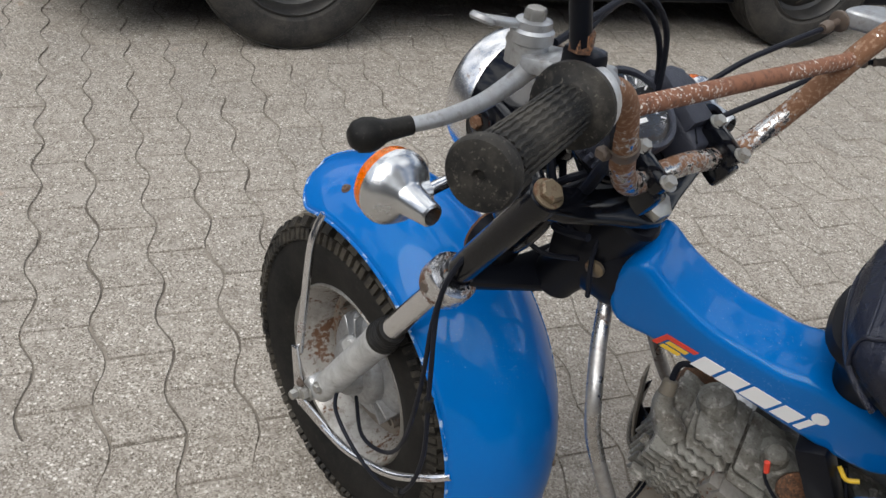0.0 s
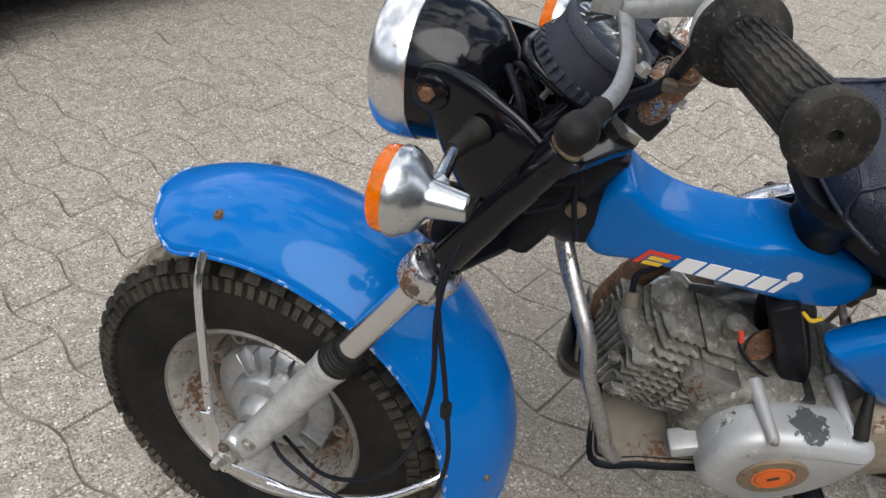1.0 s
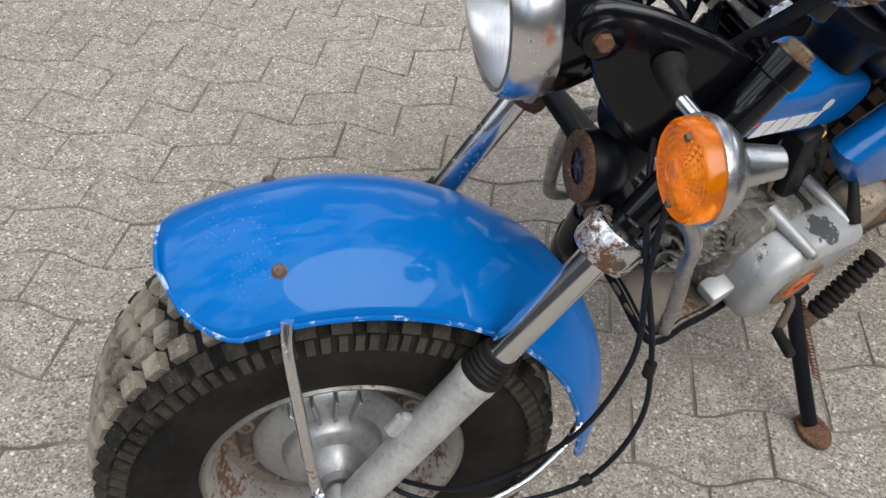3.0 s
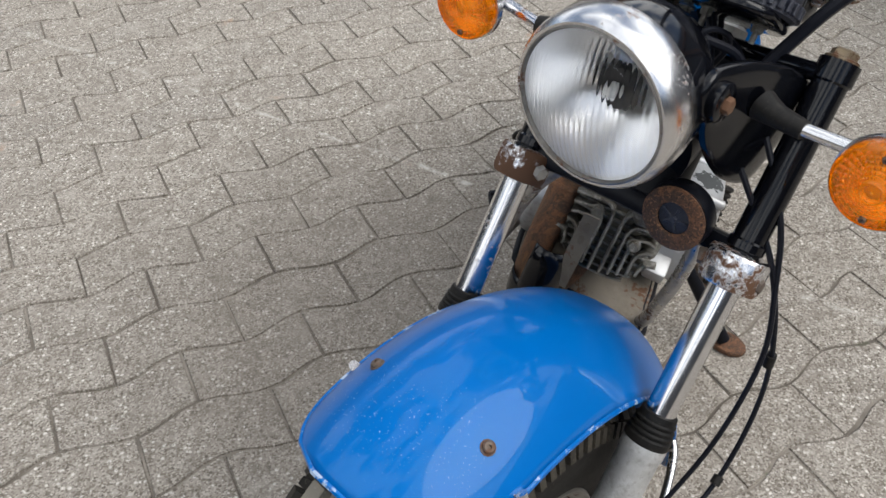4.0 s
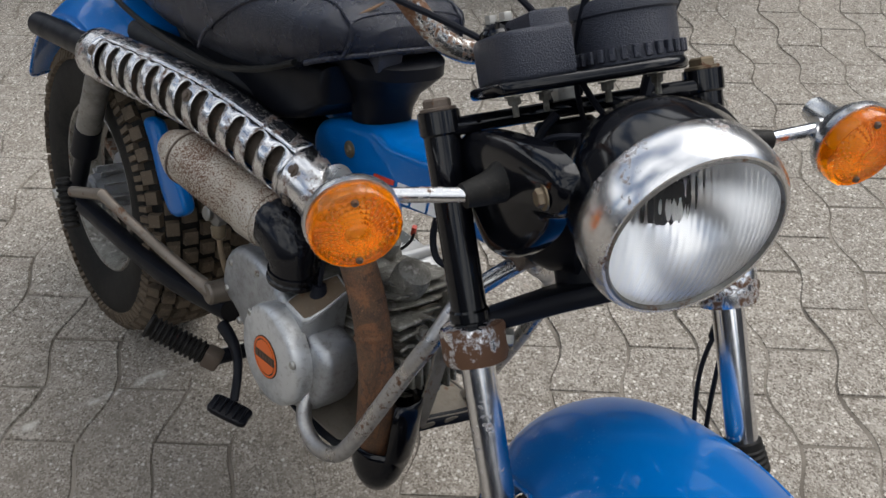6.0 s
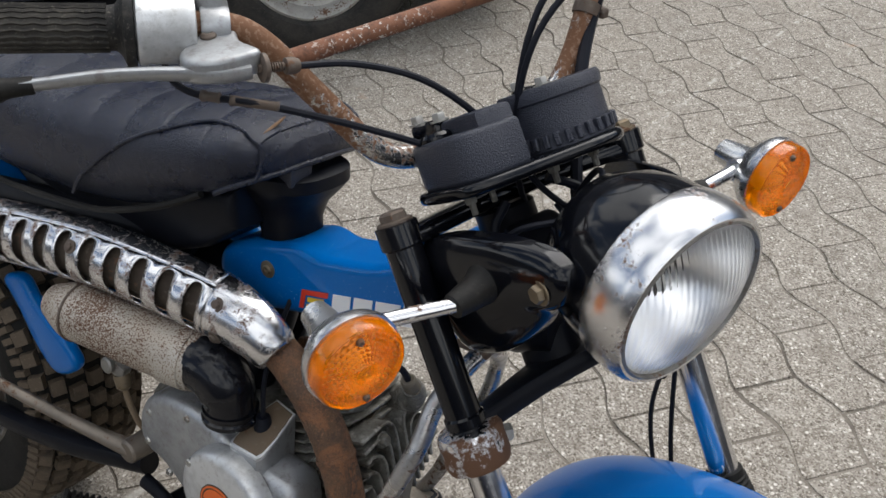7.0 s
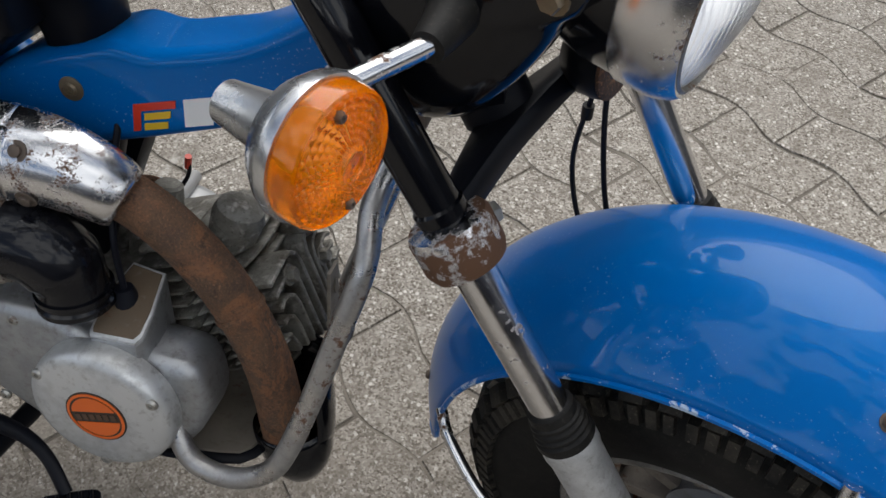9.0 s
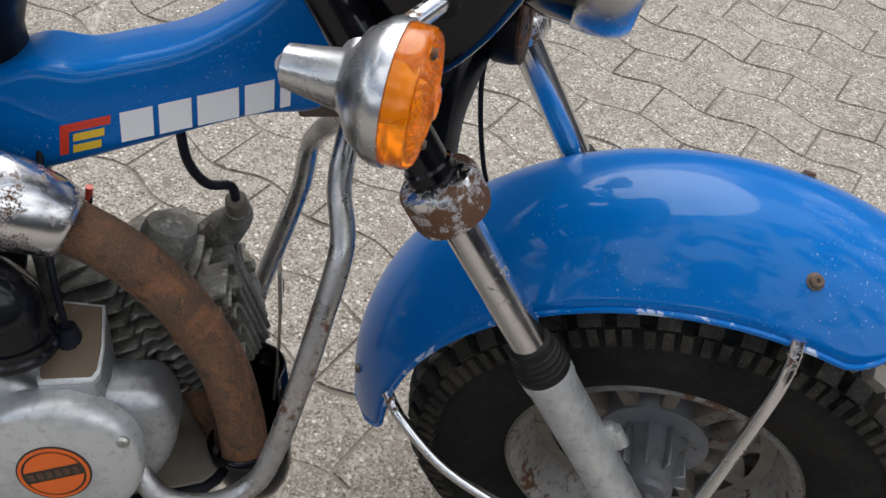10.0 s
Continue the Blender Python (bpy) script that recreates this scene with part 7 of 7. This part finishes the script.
footpeg((-0.406, 0.184, 0.222), (-0.462, 0.178, 0.345), "footpeg", "ribbed rubber footpeg folded up")
bm = BM()
tube(bm, [(-0.372, -0.115, 0.246), (-0.360, 0.0, 0.250), (-0.380, 0.110, 0.235), (-0.420, 0.180, 0.200)], 0.011, 12, 4)
part("peg_bar", bm, BLACK_SATIN, bike, "black footpeg bar", BODY)
# brake pedal
bm = BM()
tube(bm, [(-0.385, -0.100, 0.292), (-0.340, -0.108, 0.296), (-0.300, -0.122, 0.302), (-0.272, -0.136, 0.296), (-0.252, -0.150, 0.272)], [0.010, 0.009, 0.0075, 0.007, 0.007], 12, 5, 0.7)
bp = part("brake_pedal", bm, BLACK_SATIN, bike, "black foot brake lever", BODY)
bm = BM()
PED = Matrix.Translation((-0.244, -0.160, 0.266)) @ pose(0, 0, 0, 8, 10, 35)
prism(bm, smooth_poly([(-0.026, -0.013), (0.0, -0.015), (0.026, -0.013), (0.028, 0.0), (0.026, 0.013), (0.0, 0.015), (-0.026, 0.013), (-0.028, 0.0)], 3), 0.009, PED, 0.002, 2)
for k in range(5):
    block(bm, (0.0035, 0.024, 0.005), PED @ Matrix.Translation((-0.020 + 0.010 * k, 0, 0.0055)), 0.001, 1)
part("pedal_plate", bm, BLACK_SATIN, bp, "cleated black pedal plate", BODY)
# gear pedal
bm = BM()
tube(bm, [(-0.330, 0.110, 0.290), (-0.328, 0.158, 0.288), (-0.292, 0.178, 0.292), (-0.256, 0.190, 0.302), (-0.240, 0.196, 0.308)], 0.0062, 12, 5)
gp = part("gear_lever", bm, RUST_BOLT, bike, "worn gear lever", BODY)
bm = BM()
rod(bm, (-0.241, 0.192, 0.310), (-0.226, 0.234, 0.314), 0.0082, 0.0082, 12, 0.002)
part("lever_rubber", bm, RUBBER, gp, "", BODY)
# side stand, in the world: from its pivot down to a foot on the ground
foot_w = Vector((0.603, 0.585, 0.006))
piv_w = BODY @ Vector((-0.372, 0.140, 0.262))
bm = BM()
tube(bm, [piv_w, piv_w.lerp(foot_w, 0.5) + Vector((0, 0.004, 0)), foot_w + Vector((0.0, 0.01, 0.012))], 0.0125, 14, 4)
lathe(bm, [(0.020, -0.016), (0.022, -0.012), (0.022, 0.012), (0.020, 0.016)], aim(piv_w, BODY.to_3x3() @ Vector((0, 1, 0))), 20)
stand = part("side_stand", bm, BLACK_SATIN, bike, "black side stand with rusty foot", Matrix.Identity(4))
bm = BM()
prism(bm, [(0.036 * math.cos(2 * math.pi * k / 24), 0.026 * math.sin(2 * math.pi * k / 24)) for k in range(24)], 0.012, Matrix.Translation(foot_w) @ pose(0, 0, 0, 0, 0, 40), 0.004, 2)
part("stand_foot", bm, RUST, stand, "rusted oval foot plate", Matrix.Identity(4))
bm = BM()
s0 = piv_w + Vector((0.012, -0.018, -0.02))
s1 = piv_w.lerp(foot_w, 0.62) + Vector((0.010, -0.016, 0))
pts = []
for k in range(120):
    f = k / 119
    a = f * 2 * math.pi * 24
    q = s0.lerp(s1, f)
    pts.append(q + Vector((0.006 * math.cos(a), 0.006 * math.sin(a), 0)))
tube(bm, pts, 0.0014, 5, 1)
part("stand_spring", bm, RUST, stand, "rusty coil spring", Matrix.Identity(4))

# ---- parked cars ----
def car_wheel(car, m, rim_mat, lab, R=0.34, w=0.205):
    t = m @ pose(0, 0, 0, -90, 0, 0)
    h = w / 2
    bm = BM()
    prof = [(0.205, -h * 0.75), (0.225, -h * 0.95), (0.270, -h), (0.305, -h * 0.92), (R - 0.008, -h * 0.72)]
    for k in range(5):
        y0 = -h * 0.70 + k * h * 0.30
        prof += [(R, y0), (R, y0 + h * 0.22), (R - 0.006, y0 + h * 0.24), (R - 0.006, y0 + h * 0.28)]
    prof += [(R - 0.008, h * 0.72), (0.305, h * 0.92), (0.270, h), (0.225, h * 0.95), (0.205, h * 0.75)]
    lathe(bm, prof, t, 64, False)
    ty = part("wheel", bm, CAR_TYRE, car, "black car tyre", Matrix.Identity(4))
    bm = BM()
    lathe(bm, [(0.210, h * 0.80), (0.213, h * 0.86), (0.204, h * 0.90), (0.196, h * 0.78), (0.186, h * 0.30), (0.170, h * 0.20), (0.130, h * 0.42), (0.095, h * 0.55), (0.075, h * 0.50), (0.070, h * 0.62), (0.040, h * 0.66), (0.001, h * 0.66)], t, 56, False)
    lathe(bm, [(0.205, -h * 0.75), (0.16, -h * 0.5), (0.16, h * 0.2)], t, 32, False)
    rim = part("rim", bm, rim_mat, ty, lab, Matrix.Identity(4))
    # flat dark discs paint the shade inside the rim's openings
    for k in range(12):
        bm = BM()
        a = k * math.pi / 6
        lathe(bm, [(0.018, 0), (0.016, 0.0015)], t @ Matrix.Translation((0.152 * math.cos(a), 0.152 * math.sin(a), h * 0.345)) @ Matrix.Rotation(a, 4, "Z") @ Matrix.Rotation(0.5, 4, "Y"), 14)
        part("rim_slot", bm, DARK_PRINT_AND_SHADE, rim, "", Matrix.Identity(4))
    for k in range(5):
        bm = BM()
        a = k * 2 * math.pi / 5 + 0.3
        lathe(bm, [(0.013, 0), (0.012, 0.016), (0.009, 0.019)], t @ Matrix.Translation((0.055 * math.cos(a), 0.055 * math.sin(a), h * 0.58)), 6)
        part("wheel_nut", bm, SILVER, rim, "", Matrix.Identity(4))


def build_car(label, m, wheelbase, rim_mat, rim_label, length=4.1, width=1.66):
    """m: the near side's front wheel contact, x along the car, y towards the viewer."""
    car = thing("car", label, "car", m)
    for x in (0, wheelbase):
        for y, flip in ((-0.10, 0), (-width + 0.10, 180)):
            car_wheel(car, m @ pose(x, y, 0.338, 0, 0, flip), rim_mat, rim_label)
    over = (length - wheelbase) / 2
    bm = BM()
    # hull: rounded cross sections along x, with a bonnet line and a tucked sill
    cy = -width / 2
    shape = smooth_poly([(0.97, 0.34), (1.02, 0.50), (1.03, 0.64), (1.00, 0.80), (0.93, 0.90), (0.70, 0.945), (0.0, 0.955), (-0.70, 0.945), (-0.93, 0.90), (-1.00, 0.80), (-1.03, 0.64), (-1.02, 0.50), (-0.97, 0.34), (-0.86, 0.21), (0.0, 0.19), (0.86, 0.21)], 3)
    sec = []
    for k in range(33):
        f = k / 32
        f = 0.5 - 0.5 * math.cos(math.pi * f)
        e = abs(2 * f - 1)
        wide = 1 - 0.22 * e ** 5 - 0.16 * e ** 24
        high = 1 - 0.16 * e ** 3 - 0.16 * e ** 16
        low = 0.06 * e ** 8
        sec.append([(-over + length * f, cy + y * width / 2 * wide, 0.19 + low + (z - 0.19) * (high - low)) for y, z in shape])
    skin(bm, sec)
    part("body", bm, CAR_PAINT, car, "dark rounded car body", m)
    # glazed cabin under a painted roof
    x0, x1 = wheelbase * 0.17, wheelbase * 1.16
    line_ = [(0.0, 0.90, 0.80), (0.10, 1.08, 0.77), (0.22, 1.28, 0.71), (0.32, 1.385, 0.665), (0.45, 1.425, 0.65), (0.62, 1.42, 0.65), (0.76, 1.37, 0.66), (0.88, 1.20, 0.71), (1.0, 0.92, 0.78)]
    bm = BM()
    skin(bm, [[(x0 + (x1 - x0) * f, cy + yy, zz) for yy, zz in ((wv, 0.88), (wv * 0.93, 0.88 + (zt - 0.88) * 0.55), (wv * 0.84, zt - 0.02), (wv * 0.74, zt), (-wv * 0.74, zt), (-wv * 0.84, zt - 0.02), (-wv * 0.93, 0.88 + (zt - 0.88) * 0.55), (-wv, 0.88))] for f, zt, wv in line_])
    part("cabin", bm, Mat("dark_glass", (0.015, 0.018, 0.02), 0.06).m, car, "dark glazed cabin", m)
    bm = BM()
    roof = [(x0 + (x1 - x0) * f, zt, wv) for f, zt, wv in line_ if 0.30 < f < 0.80]
    skin(bm, [[(x, cy + wv * 0.86, zt - 0.035), (x, cy + wv * 0.74, zt + 0.010), (x, cy, zt + 0.022), (x, cy - wv * 0.74, zt + 0.010), (x, cy - wv * 0.86, zt - 0.035), (x, cy, zt - 0.02)] for x, zt, wv in roof])
    part("roof", bm, CAR_PAINT, car, "dark car roof", m)
    for sg in (1, -1):
        for fa, fb in ((0, 3), (4, 4), (6, 8)):
            bm = BM()
            if fa == fb:
                f, zt, wv = line_[fa]
                tube(bm, [(x0 + (x1 - x0) * f, cy + sg * wv * 1.21, 0.90), (x0 + (x1 - x0) * f, cy + sg * wv * 0.90, zt - 0.03)], 0.030, 10, 2)
            else:
                tube(bm, [(x0 + (x1 - x0) * f, cy + sg * wv * 0.84, zt - 0.015) for f, zt, wv in line_[fa:fb + 1]], 0.028, 10, 3)
            part("pillar", bm, CAR_PAINT, car, "", m)
    bm = BM()
    block(bm, (length * 0.9, width * 0.86, 0.05), Matrix.Translation((wheelbase / 2, -width / 2, 0.185)), 0.01, 1)
    part("underbody", bm, BLACK_SATIN, car, "black underbody", m)
    return car


# one car beyond the front wheel, one on the other side
build_car("dark car with black steel rims parked on the paving", pose(1.66, 3.78, 0, 0, 0, 199.4), 2.20, CAR_RIM, "black steel car rim")
build_car("dark car with pale steel rims parked on the paving", pose(1.03, -1.02, 0, 0, 0, 14.0), 2.45, CAR_RIM_PALE, "pale steel car rim with rust")

# ---- plain unseen walls, added to close the yard and darken low reflections ----
for nm, cx, cy, lx, ly, hh in (("wall_north", 0.5, 12.0, 26.0, 0.4, 4.2), ("wall_south", 0.5, -9.5, 26.0, 0.4, 5.5), ("wall_east", 13.0, 1.2, 0.4, 21.0, 3.6), ("wall_west", -12.0, 1.2, 0.4, 21.0, 4.6)):
    bm = BM()
    block(bm, (lx, ly, hh), Matrix.Translation((cx, cy, hh / 2 - 0.02)), 0.02, 1)
    me = bpy.data.meshes.new(nm)
    bm.to_mesh(me)
    bm.free()
    me.materials.append(WALL)
    tagged(new(nm, me), "unseen plain dark grey wall added round the yard", "wall", kind="structure")

# ---- pavement: wave-edged concrete pavers in running bond ----
ground = new("ground", bpy.data.meshes.new("ground"))
bm = BM()
bmesh.ops.create_grid(bm, x_segments=2, y_segments=2, size=400.0)
bm.to_mesh(ground.data)
bm.free()
ground.data.materials.append(JOINT)
ground.location = (0, 0, -0.0040)
PLACE[ground.name] = Matrix.Translation((0, 0, -0.0040))
tagged(ground, "sandy joints and bed below the grey concrete pavers", "ground", kind="structure")
PU, PV = 0.1308, 0.235            # width and length of a paver
PANG = 22.3                       # degrees: across direction of one paver
PACROSS, PALONG = 22.98, 21.61    # the rows run a little askew
U0, V0 = 0.7590, 1.3273
AMP = 0.0140
GAP = 0.0014
rng = random.Random(7)


def wave(v):
    c = math.cos(2 * math.pi * (v - V0) / PV)
    return -AMP * math.copysign(abs(c) ** 0.85, c)


def paver_rings(odd, tx, ty, dz, jog):
    """Outline rings of one paver about its own middle."""
    v0 = V0 + (PV / 2 if odd else 0)
    n = 8
    jit = random.Random(int(1e6 * abs(tx + 3 * ty + jog)))
    wob = [(jit.uniform(-0.0011, 0.0011), jit.uniform(-0.0011, 0.0011)) for _ in range(2 * n + 2)]
    lo, hi = -PV / 2 + GAP, PV / 2 - GAP
    vc = v0 + PV / 2

    def ring(inset, z):
        pts = []
        xs = (-PU / 2 + GAP + inset, PU / 2 - GAP - inset)
        for sgn, x in ((1, xs[1]), (-1, xs[0])):
            for k in range(n + 1):
                f = k / n if sgn > 0 else 1 - k / n
                v = lo + inset + (hi - lo - 2 * inset) * f
                xx = x + wave(vc + v)
                vv = v - 0.02 * x
                wx, wy = wob[len(pts)]
                pts.append((xx + jog + wx, vv + wy, z + tx * xx + ty * vv + dz))
        return pts

    return [ring(0, -0.03), ring(0.0004, -0.0030), ring(0.0022, 0.0)]


kinds = []
for odd in (0, 1):
    row = []
    for k in range(9):
        bm = BM()
        skin(bm, paver_rings(odd, rng.uniform(-0.010, 0.010), rng.uniform(-0.008, 0.008), rng.uniform(-0.0012, 0.0012), rng.uniform(-0.0008, 0.0008)))
        bmesh.ops.recalc_face_normals(bm, faces=bm.faces)
        me = bpy.data.meshes.new("paver")
        bm.to_mesh(me)
        bm.free()
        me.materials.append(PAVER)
        me.shade_smooth()
        me.set_sharp_from_angle(angle=radians(40))
        row.append(me)
    kinds.append(row)

ca, sa = math.cos(radians(PANG)), math.sin(radians(PANG))


def laid(u, v):
    """Where a paver of the front field lies."""
    x = u * math.cos(radians(PACROSS)) - v * math.sin(radians(PALONG))
    y = u * math.sin(radians(PACROSS)) + v * math.cos(radians(PALONG))
    return x, y


def laid_behind(u, v):
    """Where a paver of the field behind the motorcycle lies: turned end for end and a little shorter."""
    u, v = u - 0.018, v - 0.022 - 0.055 * (v - 0.6)
    c, s_ = math.cos(radians(PACROSS)), math.sin(radians(PACROSS))
    return u * c - v * s_, u * s_ + v * c


def behind(x, y):
    """Past the seam that runs below the motorcycle."""
    return y < (0.95 if x < 0.45 else 1.19 - 0.54 * x)


near, far = [], []
for i in range(-60, 61):
    odd = i % 2
    for j in range(-34, 35):
        u = U0 + PU * i
        v = V0 + (PV / 2 if odd else 0) + PV * (j + 0.5)
        for back, (x, y) in ((0, laid(u, v)), (1, laid_behind(u, v))):
            d = math.hypot(x - 0.35, y - 1.15)
            if d < 7.0 and (behind(x, y - 0.16) if back else not behind(x, y)):
                (near if -0.85 < x < 1.45 and 0.15 < y < 2.35 else far).append((d, x, y, 1 - odd if back else odd, back))
near.sort()
far += near[300:]
for d, x, y, odd, back in near[:300]:
    ob = new("paver", kinds[odd][rng.randrange(9)])
    ob.parent = ground
    ob.matrix_basis = Matrix.Translation((0, 0, 0.0040 - 0.0016 * back)) @ pose(x, y, 0, 0, 0, PANG) @ Matrix.Diagonal((1, 0.946 if back else 1, 1, 1))
verts, faces = [], []
for d, x, y, odd, back in far:
    sy = 0.946 if back else 1.0
    rs = paver_rings(odd, rng.uniform(-0.010, 0.010), rng.uniform(-0.008, 0.008), rng.uniform(-0.0012, 0.0012), rng.uniform(-0.0008, 0.0008))
    b0 = len(verts)
    n = len(rs[0])
    for r in rs:
        verts += [(x + p[0] * ca - p[1] * sy * sa, y + p[0] * sa + p[1] * sy * ca, p[2] + 0.0040 - 0.0016 * back) for p in r]
    for k in range(len(rs) - 1):
        for q in range(n):
            w_ = (q + 1) % n
            faces.append((b0 + k * n + q, b0 + k * n + w_, b0 + (k + 1) * n + w_, b0 + (k + 1) * n + q))
    faces.append(tuple(b0 + (len(rs) - 1) * n + q for q in range(n)))
me = bpy.data.meshes.new("pavers")
me.from_pydata(verts, [], faces)
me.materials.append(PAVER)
me.shade_smooth()
me.set_sharp_from_angle(angle=radians(40))
pv = new("pavers", me)
pv.parent = ground
tagged(pv, "grey wave-edged concrete pavers", kind="stuff")

# a dry curled leaf on the stones
LEAF = pose(2.17, 0.537, 0.0, 0, 0, 25)
leaf = thing("leaf", "dry brown curled leaf lying on the pavers", "leaf", LEAF)
bm = BM()
rows = []
for i in range(9):
    f = i / 8
    w = 0.013 * math.sin(math.pi * min(1.0, 0.06 + f * 0.92)) ** 0.8
    rows.append([LEAF @ Vector(((f - 0.5) * 0.062, w * (k - 2) / 2, 0.003 + 0.010 * ((k - 2) / 2) ** 2 + 0.012 * (f - 0.4) ** 2)) for k in range(5)])
skin(bm, rows, False, False)
LEAF_MAT = m_rust("dry_leaf", (0.16, 0.075, 0.03))
blade = part("blade", bm, LEAF_MAT, leaf, "", Matrix.Identity(4))
thick(blade, 0.0006, 0)
bm = BM()
tube(bm, [LEAF @ Vector((-0.030, 0, 0.005)), LEAF @ Vector((-0.042, 0.003, 0.003)), LEAF @ Vector((-0.052, 0.008, 0.002))], 0.0009, 6, 3)
part("stem", bm, LEAF_MAT, leaf, "", Matrix.Identity(4))
